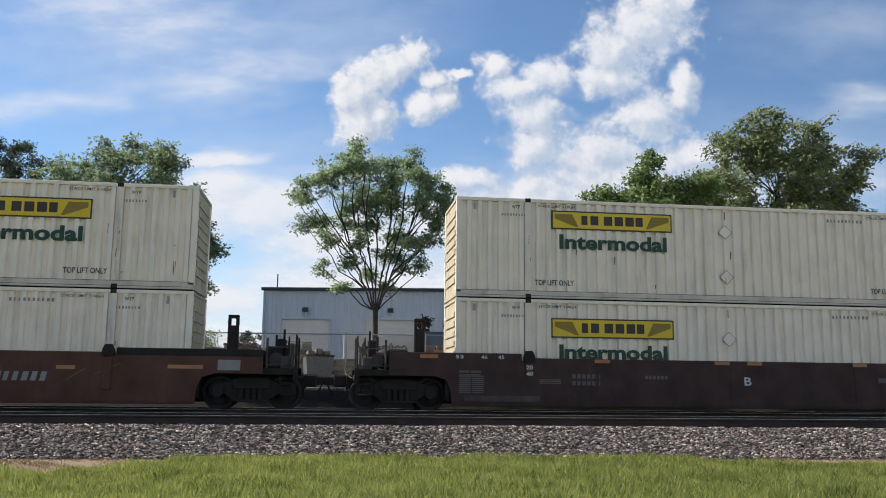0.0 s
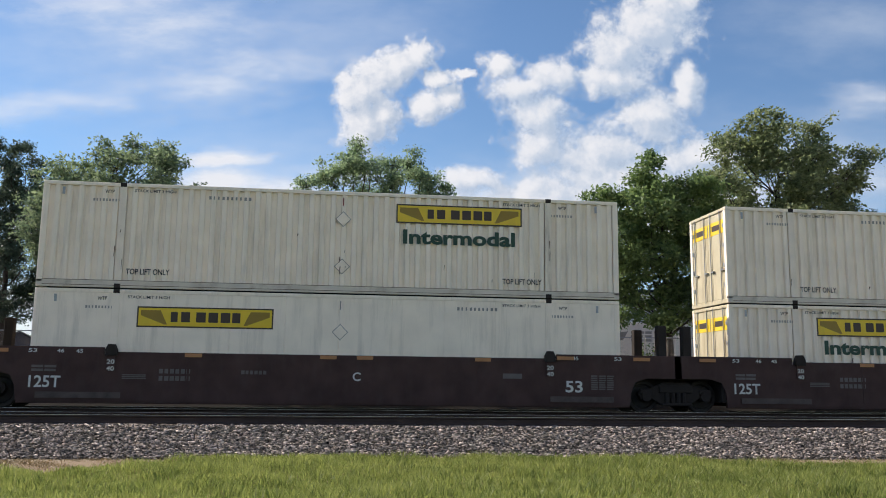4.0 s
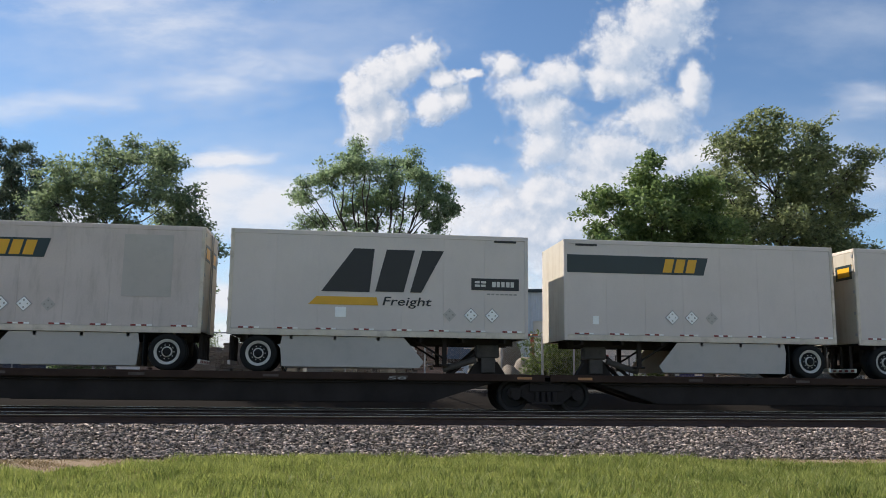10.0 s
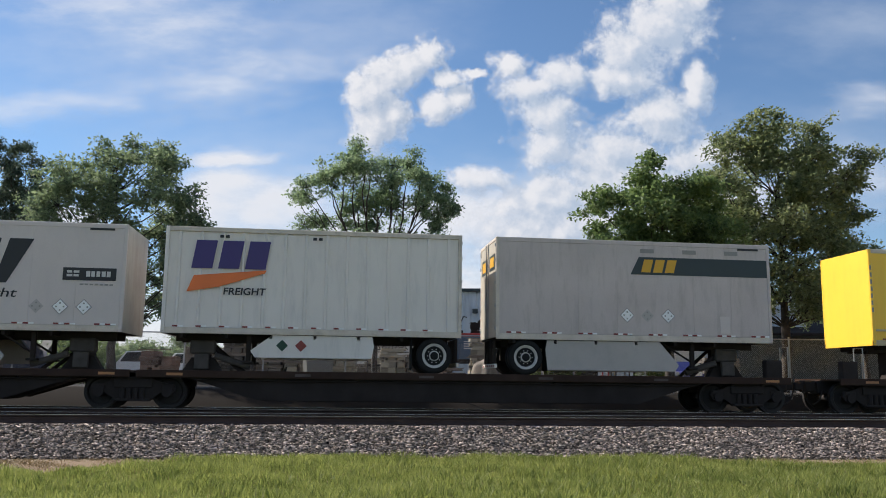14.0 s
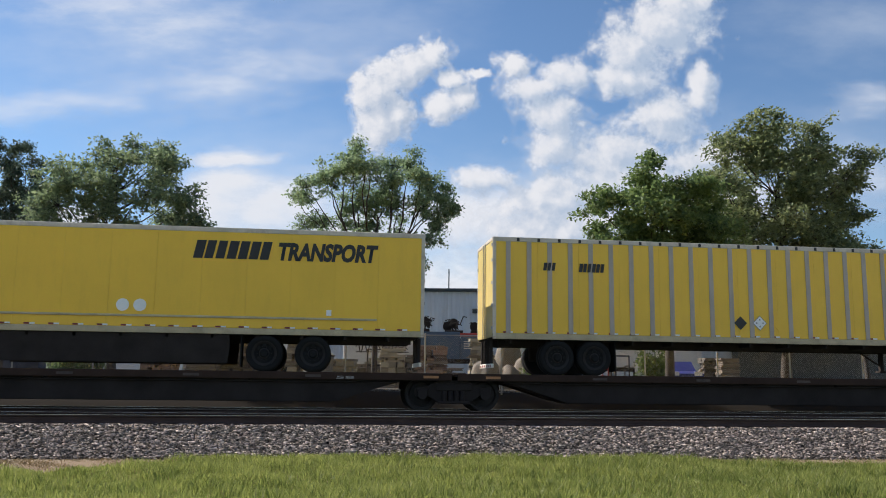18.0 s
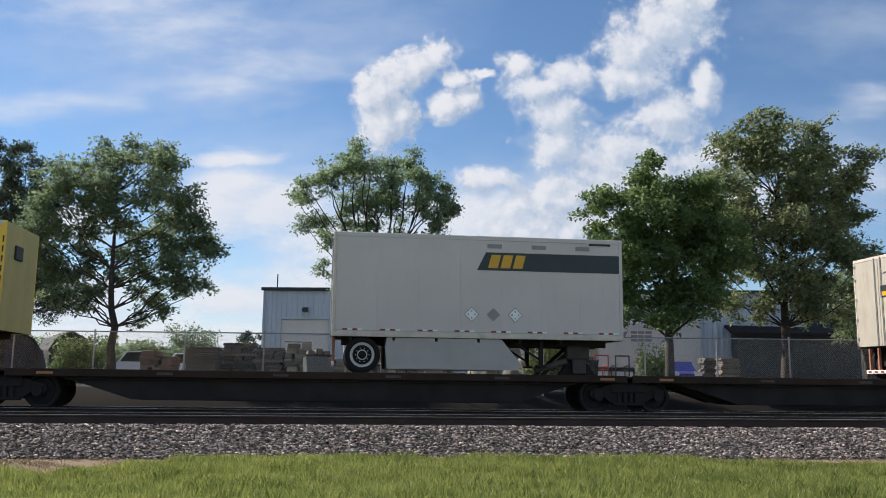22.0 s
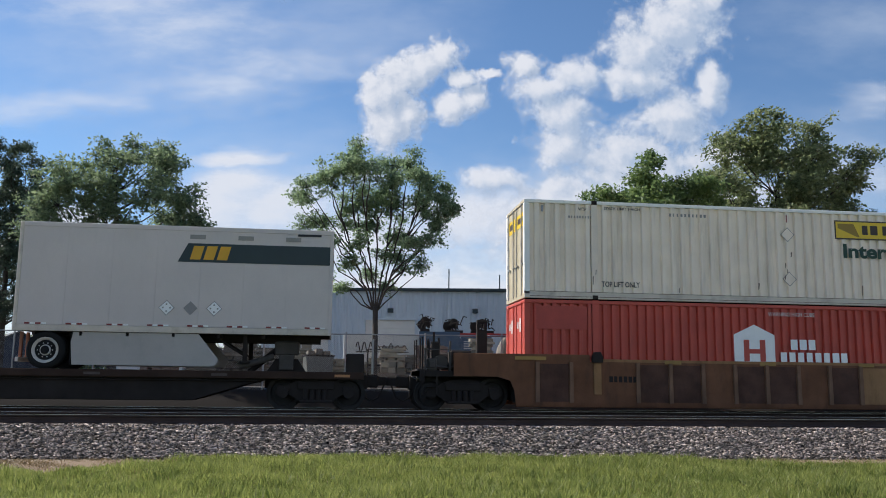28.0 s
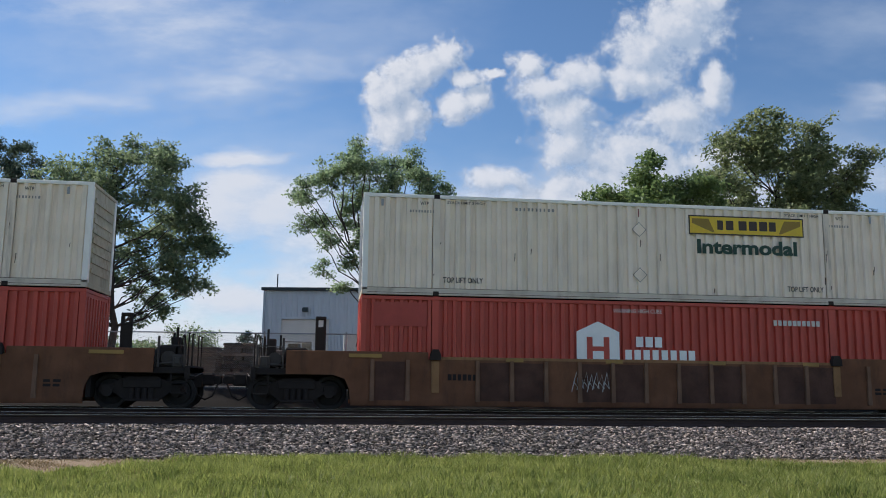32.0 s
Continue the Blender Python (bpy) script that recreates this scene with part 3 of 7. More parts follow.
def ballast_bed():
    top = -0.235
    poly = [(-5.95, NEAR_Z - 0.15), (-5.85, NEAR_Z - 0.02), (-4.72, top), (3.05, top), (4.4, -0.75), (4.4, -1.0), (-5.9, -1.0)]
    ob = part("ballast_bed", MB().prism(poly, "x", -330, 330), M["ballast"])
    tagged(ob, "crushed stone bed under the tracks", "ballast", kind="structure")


def rocks(name, count, x0, x1, spots, size, label, seed):
    """Loose crushed stones. spots(rng, count) gives y and z."""
    rng = np.random.default_rng(seed)
    chip = np.array([(1, 0, 0), (0, 1, 0), (-1, 0, 0), (0, -1, 0), (0, 0, 1), (0, 0, -1)], dtype=float)
    tri = np.array([(0, 1, 4), (1, 2, 4), (2, 3, 4), (3, 0, 4), (1, 0, 5), (2, 1, 5), (3, 2, 5), (0, 3, 5)])
    r = size * rng.uniform(0.4, 1.5, (count, 1, 1)) * rng.uniform(0.4, 1.2, (count, 1, 3))
    v = (chip[None] * 1.3 + rng.uniform(-0.75, 0.75, (count, 6, 3))) * r
    q = rng.normal(size=(count, 4)); q /= np.linalg.norm(q, axis=1, keepdims=True)
    a, b, c, d = q.T
    R = np.stack([np.stack([1 - 2 * (c * c + d * d), 2 * (b * c - a * d), 2 * (b * d + a * c)], 1),
                  np.stack([2 * (b * c + a * d), 1 - 2 * (b * b + d * d), 2 * (c * d - a * b)], 1),
                  np.stack([2 * (b * d - a * c), 2 * (c * d + a * b), 1 - 2 * (b * b + c * c)], 1)], 1)
    v = np.einsum("nij,nkj->nki", R, v)
    v[:, :, 2] *= 0.62
    v[:, :, 0] *= 1.45
    y, z = spots(rng, count)
    v += np.stack([rng.uniform(x0, x1, count), y, z], 1)[:, None]
    f = (tri[None] + (np.arange(count) * 6)[:, None, None]).reshape(-1, 3)
    me = fast_mesh(name, v.reshape(-1, 3), f)
    me.materials.append(M["stone"])
    tagged(new(name, me), label, "ballast", kind="stuff")


def near_slope(rng, n):
    k = rng.uniform(-0.03, 1.0, n) ** 1.0
    y = -4.62 - k * 1.28
    return y, np.interp(y, [-5.9, -4.72, -4.5], [NEAR_Z + 0.0, -0.215, -0.205]) + rng.uniform(-0.03, 0.045, n)


def between(rng, n):
    y = rng.uniform(-4.6, 3.2, n)
    return y, np.full(n, -0.235) + rng.uniform(-0.01, 0.02, n)


def far_slope(rng, n):
    y = rng.uniform(2.2, 4.6, n)
    return y, np.interp(y, [2.2, 3.05, 4.4, 4.6], [-0.225, -0.22, -0.72, -0.74]) + rng.uniform(-0.02, 0.03, n)


ground()
track(TRACK_Y, "busy railway track with shiny rail heads", -16, 22, 66)
track(FRONT_Y, "empty railway track with rusty rail sides", -14, 19, 58)
ballast_bed()
rocks("ballast_stones", 92000, -14.5, 17.5, near_slope, 0.0215, "loose grey crushed stones on the ballast shoulder", 3)
rocks("ballast_stones", 16000, -15, 20, between, 0.034, "loose grey crushed stones between the rails", 4)
rocks("ballast_stones", 5000, -16, 24, far_slope, 0.045, "loose grey crushed stones beyond the rails", 5)


def blades(name, count, area, height, label, material, seed, width=0.0085, lean=0.5, keep=None, base=None):
    """Upright narrow blades, each of three triangles."""
    rng = np.random.default_rng(seed)
    x0, x1, y0, y1 = area
    x, y = rng.uniform(x0, x1, count), y0 + (y1 - y0) * rng.uniform(0, 1, count)
    if keep is not None:
        ok = keep(x, y, rng)
        x, y = x[ok], y[ok]
    n = len(x)
    tuft = np.sin(x * 2.1 + 1.3 * np.sin(y * 1.7)) * np.sin(y * 2.6 + np.sin(x * 1.1)) + 0.6 * np.sin(x * 5.3 + y * 3.1)
    h = height * rng.uniform(0.4, 1.35, n) * (1 + 0.38 * tuft)
    a, t = rng.uniform(0, 2 * np.pi, n), rng.uniform(0, 2 * np.pi, n)
    w = width * rng.uniform(0.6, 1.4, n)
    dx, dy = np.cos(a) * w, np.sin(a) * w
    lx, ly = np.cos(t) * h * lean * rng.uniform(0.1, 1, n), np.sin(t) * h * lean * rng.uniform(0.1, 1, n)
    z = np.array([0.05 * noise.noise((float(p) * 0.35, float(q) * 0.35, 0)) for p, q in zip(x, y)]) * (y < -6.2) + NEAR_Z - 0.01 if base is None else np.full(n, base)
    v = np.empty((n, 5, 3))
    v[:, 0] = np.stack([x - dx, y - dy, z], 1)
    v[:, 1] = np.stack([x + dx, y + dy, z], 1)
    v[:, 2] = np.stack([x - dx * 0.8 + lx * 0.35, y - dy * 0.8 + ly * 0.35, z + h * 0.6], 1)
    v[:, 3] = np.stack([x + dx * 0.8 + lx * 0.35, y + dy * 0.8 + ly * 0.35, z + h * 0.6], 1)
    v[:, 4] = np.stack([x + lx, y + ly, z + h], 1)
    f = (np.array([(0, 1, 3), (0, 3, 2), (2, 3, 4)])[None] + (np.arange(n) * 5)[:, None, None]).reshape(-1, 3)
    me = fast_mesh(name, v.reshape(-1, 3), f)
    me.materials.append(material)
    tagged(new(name, me), label, "grass", kind="stuff")


def edge_line(x):
    """Where the mown grass ends and the dry strip begins."""
    wide = np.interp(x, [-9, -6.5, -5, -3.6, -2.6, -1, 3, 5, 7.5, 9, 12], [-8.6, -8.6, -8.4, -7.5, -6.4, -6.1, -6.05, -6.1, -6.3, -7.5, -8.0])
    return wide + 0.08 * np.sin(x * 1.9) + 0.05 * np.sin(x * 6.1)


blades("grass", 190000, (-9.5, 12.5, -13.0, -5.9), 0.125, "mown green grass verge", M["grass"], 8, width=0.0065, lean=0.65,
       keep=lambda x, y, r: (y < edge_line(x) + r.normal(0, 0.12, len(x))) & (np.abs(x - 1.4) < (y + 24) * 0.62))


def patchy(x, y, r):
    k = np.sin(x * 3.7 + 2 * np.sin(y * 2.3)) * np.sin(y * 4.1 + 1.7 * np.sin(x * 1.9)) + 0.5 * np.sin(x * 9.1 + y * 6.3) + 0.5 * np.sin(y * 11.0 - x * 4.7)
    return (y < edge_line(x) + r.normal(0, 0.08, len(x))) & (np.abs(x - 1.4) < (y + 24) * 0.62) & (k > r.normal(0.35, 0.3, len(x)))


blades("grass", 120000, (-9.5, 12.5, -13.0, -5.9), 0.15, "longer dark green grass tufts in the verge", M["grass_deep"], 10, keep=patchy, width=0.008, lean=0.9)
blades("weeds", 26000, (-9.5, 12.5, -13.0, -6.1), 0.065, "low broad-leaved weeds among the grass", M["grass_deep"], 12, width=0.024, lean=1.7,
       keep=lambda x, y, r: patchy(x * 0.7 + 3.1, y, r) & (y < edge_line(x)) & (np.abs(x - 1.4) < (y + 24) * 0.62))
blades("dry_grass", 60000, (-10.5, 13.5, -9.2, -5.7), 0.035, "dry straw-coloured grass at the foot of the ballast", M["straw"], 9, lean=1.6,
       keep=lambda x, y, r: (y > edge_line(x) - 0.35 + r.normal(0, 0.12, len(x))) & (r.uniform(0, 1, len(x)) < np.clip(0.7 + 0.4 * np.sin(x * 2.6 + y * 3.0), 0.1, 1)))
blades("dry_grass", 16000, (-9.5, 12.5, -13.0, -6.0), 0.085, "scattered dry blades in the lawn", M["straw"], 13, width=0.007, lean=0.8,
       keep=lambda x, y, r: (y < edge_line(x)) & (np.abs(x - 1.4) < (y + 24) * 0.62))


# ---- the train: wheels and trucks ----
def round_bar(x, y0, y1, z, r, n=10):
    return MB().tube([(x, y0, z), (x, y1, z)], r, n)


def once(fn):
    made = {}

    def get(*a):
        if a not in made:
            made[a] = fn(*a)
        return made[a]
    return get


@once
def wheelset_mesh():
    r = 0.457
    mb = MB()
    for y, s in ((-0.72, -1), (0.72, 1)):
        mb.lathe([(0.11, -s * 0.05), (0.12, s * 0.08), (0.16, s * 0.05), (0.33, s * 0.02), (0.37, s * 0.07), (r, s * 0.07), (r + 0.003, -s * 0.045), (r + 0.026, -s * 0.05), (r + 0.02, -s * 0.075), (0.37, -s * 0.07), (0.33, -s * 0.02), (0.15, -s * 0.05)], (0, y, 0), 28)
    mb.tube([(0, -1.02, 0), (0, 1.02, 0)], 0.085, 12)
    for y in (-1.03, 1.03):
        mb.tube([(0, y - 0.04, 0), (0, y + 0.04, 0)], 0.11, 6)
    return mb.mesh("wheelset")


@once
def side_frame_mesh():
    poly = [(-1.12, 0.50), (-1.08, 0.62), (-0.75, 0.70), (-0.35, 0.86), (0.35, 0.86), (0.75, 0.70), (1.08, 0.62), (1.12, 0.50), (1.05, 0.38), (0.72, 0.42), (0.42, 0.22), (-0.42, 0.22), (-0.72, 0.42), (-1.05, 0.38)]
    mb = MB().prism(poly, "y", -0.06, 0.06)
    for x in (-0.27, -0.1, 0.07, 0.24):
        mb.tube([(x, -0.1, 0.27), (x, -0.1, 0.56)], 0.07, 8)
    mb.box(-0.45, 0.45, -0.17, 0.1, 0.2, 0.27, 0.015)
    mb.box(-0.5, 0.5, -0.12, 0.1, 0.56, 0.78, 0.02)
    for x in (-0.889, 0.889):
        mb.tube([(x, -0.14, 0.457), (x, 0.1, 0.457)], 0.14, 12)
        mb.box(x - 0.17, x + 0.17, -0.09, 0.09, 0.5, 0.66, 0.02)
    return mb.mesh("side_frame")


def truck(car, x):
    """A two-axle truck; its wheelsets roll."""
    t = part("truck", Box(-0.22, 0.22, -0.95, 0.95, 0.5, 0.8, 0.03).box(-0.6, 0.6, -0.3, 0.3, 0.72, 0.84, 0.02), M["black"], car, at=pose(x, TRACK_Y, 0))
    for y, turn in ((-1.02, 0), (1.02, 180)):
        part("side_frame", side_frame_mesh(), M["black"], t, at=pose(0, y, 0, 0, 0, turn))
    # black box added over the truck to block the bright ground beyond
    part("centre_plate", Box(x - 1.45, x + 1.45, 1.0, 1.59, 0.57, 0.97, 0.02), M["black"], car)
    for dx in (-0.889, 0.889):
        w = part("wheelset", wheelset_mesh(), M["steel"], car)
        ROLLERS.append((w, x + dx))


def coupler(car, x0, x1):
    part("coupler", Box(x0, x1, 1.17, 1.42, 0.68, 0.92, 0.03).box((x0 + x1) / 2 - 0.2, (x0 + x1) / 2 + 0.2, 1.1, 1.5, 0.62, 0.98, 0.05), M["black"], car)
    m = (x0 + x1) / 2
    part("air_hose", MB().tube([(m - 0.35, 1.0, 0.7), (m - 0.2, 1.0, 0.35), (m, 1.0, 0.24), (m + 0.2, 1.0, 0.35), (m + 0.35, 1.0, 0.7)], 0.025, 6), M["black"], car)


def mover(name, label, category, u, group=""):
    t = thing(name, label, category, pose(u, 0, 0), group)
    MOVERS.append((t, u))
    return t


def reflectors(car, xs, z, w=0.55, y=-0.02, mat=None):
    for x in xs:
        part("reflector", Box(x, x + w, y - 0.004, y, z, z + 0.1), mat or M["reflect_orange"], car, "faded orange reflective strip")


M["plate_dark"] = pbr("plate_dark_rust", (0.112, 0.058, 0.042), 0.9, var=0.4, dirt=(0.05, 0.036, 0.03), amount=0.7, spec=0.2)
M["plate_tan"] = pbr("plate_tan_repaint", (0.38, 0.21, 0.1), 0.85, var=0.2, dirt=(0.12, 0.06, 0.035), streak=0.8, amount=0.6, spec=0.2)


M["stake_tan"] = pbr("stake_worn_tan", (0.23, 0.13, 0.082), 0.85, var=0.3, dirt=(0.07, 0.05, 0.04), streak=0.8, amount=0.6, spec=0.2)
M["rust_stain"] = pbr("rust_stain", (0.13, 0.085, 0.06), 0.85, var=0.4, scale=6, bump=0)
M["patch_red"] = pbr("patch_dark_red", (0.44, 0.068, 0.05), 0.6, var=0.2, dirt=(0.5, 0.075, 0.05), streak=1, amount=0.6)


M["scuff"] = pbr("scuffed_steel", (0.11, 0.085, 0.075), 0.8, var=0.4, scale=4, dirt=(0.05, 0.03, 0.025), amount=0.8, spec=0.2)


# ---- well cars ----
def end_gear(car, x, s):
    """Brake gear, pipes, grab irons and steps on the open platform at a car's end. s: the way towards the middle of the car."""
    part("brake_mast", Box(x + s * 1.85 - 0.15, x + s * 1.85 + 0.15, 0.55, 0.72, 1.1, 2.3, 0.02).box(x + s * 1.85 - 0.15, x + s * 1.85 - 0.07, 0.55, 0.72, 2.3, 2.5).box(x + s * 1.85 + 0.07, x + s * 1.85 + 0.15, 0.55, 0.72, 2.3, 2.5).box(x + s * 1.85 - 0.15, x + s * 1.85 + 0.15, 0.55, 0.72, 2.5, 2.6, 0.02), M["black"], car)
    part("end_sill", Box(*sorted((x, x + s * 0.14)), 0.0, 2.59, 0.8, 1.16, 0.015), M["black"], car)
    part("reservoir", MB().tube([(x + s * 0.62, 0.25, 1.36), (x + s * 0.62, 1.15, 1.36)], 0.2, 14), M["gear"], car)
    part("control_valve", Box(*sorted((x + s * 0.22, x + s * 0.5)), 0.08, 0.42, 1.12, 1.46, 0.03).box(*sorted((x + s * 0.28, x + s * 0.42)), 0.02, 0.08, 1.2, 1.38, 0.01), M["gear"], car)
    part("brake_cylinder", MB().tube([(x + s * 0.8, 1.7, 1.3), (x + s * 1.3, 1.7, 1.3)], 0.15, 12).tube([(x + s * 0.5, 1.7, 1.3), (x + s * 0.8, 1.7, 1.3)], 0.04, 6), M["gear"], car)
    for dx, y, top in ((0.16, 0.05, 1.75), (0.42, 0.3, 2.2), (0.86, 0.06, 1.95), (1.02, 0.5, 1.6), (0.7, 1.4, 2.1), (0.3, 2.2, 1.9)):
        part("stanchion", Box(x + s * dx - 0.03, x + s * dx + 0.03, y, y + 0.06, 1.12, top, 0.006), M["gear"] if top < 2 else M["black"], car)
    part("grab_iron", MB().tube([(x + s * 0.16, 0.02, 1.3), (x + s * 0.16, 0.02, 1.7), (x + s * 0.86, 0.02, 1.7), (x + s * 0.86, 0.02, 1.3)], 0.016, 6), M["gear"], car)
    part("brake_pipe", MB().tube([(x + s * 0.1, 0.12, 1.2), (x + s * 0.5, 0.1, 1.24), (x + s * 0.9, 0.14, 1.2), (x + s * 1.2, 0.12, 1.5)], 0.025, 6), M["gear"], car)
    part("side_step", Box(*sorted((x + s * 0.05, x + s * 0.5)), -0.02, 0.16, 0.4, 0.44).box(*sorted((x + s * 0.05, x + s * 0.5)), -0.02, 0.16, 0.7, 0.73)
         .box(*sorted((x + s * 0.05, x + s * 0.09)), -0.02, 0.02, 0.4, 0.96).box(*sorted((x + s * 0.46, x + s * 0.5)), -0.02, 0.02, 0.4, 0.96), M["black"], car)
    part("uncoupling_lever", MB().tube([(x - s * 0.04, 0.02, 0.9), (x - s * 0.06, 0.6, 0.88), (x - s * 0.18, 1.2, 0.98)], 0.018, 6), M["gear"], car)


def well_unit(car, a, tl, tr, end_l, end_r, style, sign=""):
    """One well of a car. a: the near edge of its load; tl, tr: its trucks; end_l, end_r: a free end rather than a joint."""
    b = a + 16.154
    tan = 0 < a + car.location.x - 205 < 20
    xl, xr = tl - (1.25 if end_l else 0.1), tr + (1.25 if end_r else 0.1)
    pl, pr = tl - (0.3 if end_l else 0.1), tr + (0.3 if end_r else 0.1)
    paint, chord = (M["maroon"], M["maroon"]) if style == "maroon" else (M["rust_red"], M["rust_red"]) if style == "rust" else (M["rust"], M["ochre"])
    side = [(pl, 1.42), (pl, 0.97), (tl + 0.95, 0.97), (tl + 1.3, 0.86), (tl + 1.42, 0.6), (tl + 1.47, 0.2), (tr - 1.47, 0.2), (tr - 1.42, 0.6), (tr - 1.3, 0.86), (tr - 0.95, 0.97), (pr, 0.97), (pr, 1.42)]
    for y0, y1 in ((0.0, 0.05), (2.54, 2.59)):
        part("side_sill", MB().prism(side, "y", y0, y1), paint, car)
        part("top_chord", Box(a + 1.95, b - 1.95, y0 - 0.03, y1 + 0.03, 1.36, 1.50, 0.012), chord, car)
        for x0, x1 in ((pl, a + 1.9), (b - 1.9, pr)):
            part("end_chord", Box(x0, x1, y0 - 0.03, y1 + 0.03, 1.40, 1.62, 0.012), {"ochre": M["rust"], "rust": M["black"]}.get(style, chord), car)
        part("bottom_chord", Box(tl + 1.47, tr - 1.47, y0 - 0.04, y1 + 0.04, 0.14, 0.27, 0.012), paint, car)
    for x in (a + 2.1, b - 2.1):
        part("guide_bracket", MB().prism([(x - 0.15, 1.4), (x + 0.15, 1.4), (x + 0.15, 1.56), (x + 0.08, 1.7), (x - 0.08, 1.7), (x - 0.15, 1.56)], "y", -0.1, 0.06), M["black"], car)
        part("guide_post", Box(x - 0.11, x + 0.11, -0.05, 0.0, 0.5 if style != "maroon" else 1.0, 1.38, 0.01), chord, car)
    if style != "ochre":
        for x in (a + 4.1, a + 8.1, a + 12.0):
            part("stiffener", Box(x - 0.03, x + 0.03, -0.012, 0.0, 0.3, 1.36), paint, car)
    else:
        x = a + 0.35
        k = 0
        while x < b - 0.3:
            if abs(x - a - 2.1) > 0.4 and abs(x - b + 2.1) > 0.4:
                k += 1
                part("side_plate", Box(x + 0.07, min(x + 0.91, b - 0.1), -0.006, -0.001, 0.29, 1.35), (M["plate_dark"], paint, M["plate_dark"], M["plate_tan"])[(k * 5) % 3 if k not in (10, 11) or not tan else 3], car)
                part("stake", MB().prism([(x - 0.06, 0.27), (x + 0.06, 0.27), (x + 0.05, 1.4), (x - 0.05, 1.4)], "y", -0.075, 0.0), M["stake_tan"], car)
            x += 0.98
    part("well_floor", Box(tl + 1.9, tr - 1.9, 0.08, 2.51, 0.2, 0.29), M["black"], car)
    for x0, x1 in ((xl, a - 0.15), (b + 0.15, xr)):
        part("end_platform", Box(x0, x1, 0.06, 2.53, 0.95, 1.12, 0.01), M["black"], car)
        part("end_bulkhead", Box(x1 - 0.12 if x0 == xl else x0, x1 if x0 == xl else x0 + 0.12, 0.06, 2.53, 0.3, 1.38), M["black"], car)
    # walkway rails and brake gear at free ends
    for free, x, s in ((end_l, xl, 1), (end_r, xr, -1)):
        if free:
            for y in (0.12, 0.75, 1.85, 2.45):
                part("hand_rail", MB().tube([(x + s * 0.08, y, 1.1), (x + s * 0.08, y, 2.05), (x + s * 0.08, y + 0.25, 2.05)], 0.02, 6), M["black"], car)
            part("brake_stand", Box(x + s * 0.5 - 0.12, x + s * 0.5 + 0.12, 0.5, 0.85, 1.1, 1.95, 0.03), M["black"], car)
            ring = [(x + s * 0.3, 0.68 + 0.27 * math.cos(k * math.pi / 8), 1.75 + 0.27 * math.sin(k * math.pi / 8)) for k in range(17)]
            part("brake_wheel", MB().tube(ring, 0.018, 6).tube([(x + s * 0.3, 0.68, 1.75), (x + s * 0.42, 0.68, 1.75)], 0.03, 6).tube([ring[0], ring[8]], 0.014, 5).tube([ring[4], ring[12]], 0.014, 5), M["black"], car)
            part("valve_box", Box(x + s * 0.9, x + s * 0.9 + 0.6, 0.3, 0.9, 1.1, 1.7, 0.04), M["black"], car)
            part("air_tank", MB().tube([(x + s * 0.35, 1.3, 1.42), (x + s * 1.15, 1.3, 1.42)], 0.24, 12), M["black"], car)
            end_gear(car, x, s)
        elif s == 1:
            part("air_tank", MB().tube([(x - 0.5, 0.7, 1.32), (x + 0.6, 0.7, 1.32)], 0.2, 12), M["black"], car)
    for free, x, s in ((end_l, tl, 1), (end_r, tr, -1)):
        if not free:
            for y in (0.15, 2.15):
                part("corner_stanchion", Box(x + s * 0.38 - 0.13, x + s * 0.38 + 0.13, y, y + 0.25, 1.0, 2.5, 0.02), M["black"], car)
    # stencils
    if style == "maroon":
        reflectors(car, [a + 4.0, a + 7.6, a + 8.6, a + 11.9], 1.385, 0.45, -0.035)
        reflectors(car, [a - 1.0, b - 1.9, b + 0.35], 1.46, 0.5, -0.035)
        for x in (a + 2.0, b - 2.2):
            letters("20", x, x + 0.2, 1.18, 1.3, -0.056, M["pale"], car)
            letters("40", x, x + 0.2, 1.0, 1.12, -0.056, M["pale"], car)
        letters("53", b - 1.65, b - 1.15, 0.55, 0.88, -0.006, M["pale"], car)
        letters("53", a, a + 0.22, 1.46, 1.56, -0.035, M["pale"], car)
        letters("46", a + 0.72, a + 0.9, 1.46, 1.56, -0.035, M["pale"], car)
        letters("45", a + 1.2, a + 1.38, 1.46, 1.56, -0.035, M["pale"], car)
        letters("45", b - 1.45, b - 1.27, 1.46, 1.56, -0.035, M["pale"], car)
        letters("53", b - 0.22, b, 1.46, 1.56, -0.035, M["pale"], car)
        letters(sign, a + 8.5, a + 8.72, 0.8, 1.04, -0.006, M["pale"], car)
        part("number_stencil", bars(a + 3.35, a + 4.2, 0.72, 1.1, -0.006, 6, 2, seed=int(a * 10)), M["faint"], car)
        part("data_stencil", bars(a + 0.1, a + 0.75, 0.95, 1.15, -0.006, 2, 2, gap=0.1), M["faint"], car)
        part("data_stencil", bars(a + 2.4, a + 3.05, 0.78, 0.92, -0.006, 1, 3, gap=0.05), M["faint"], car)
        part("data_stencil", bars(b - 0.9, b - 0.2, 0.62, 1.05, -0.006, 3, 7, gap=0.2), M["faint"], car)
        part("data_stencil", bars(a + 5.5, a + 6.2, 0.95, 1.05, -0.006, 6, 1, gap=0.3), M["faint"], car)
        part("data_plate", Box(a + 12.7, a + 13.25, -0.006, 0.0, 0.92, 1.06), M["faint"], car)
        if sign == "B":
            part("data_stencil", bars(a + 0.1, a + 0.85, 0.5, 1.0, -0.006, 2, 9, gap=0.12), M["faint"], car)
        else:
            letters("125T", a + 0.05, a + 0.85, 0.55, 0.86, -0.006, M["pale"], car)
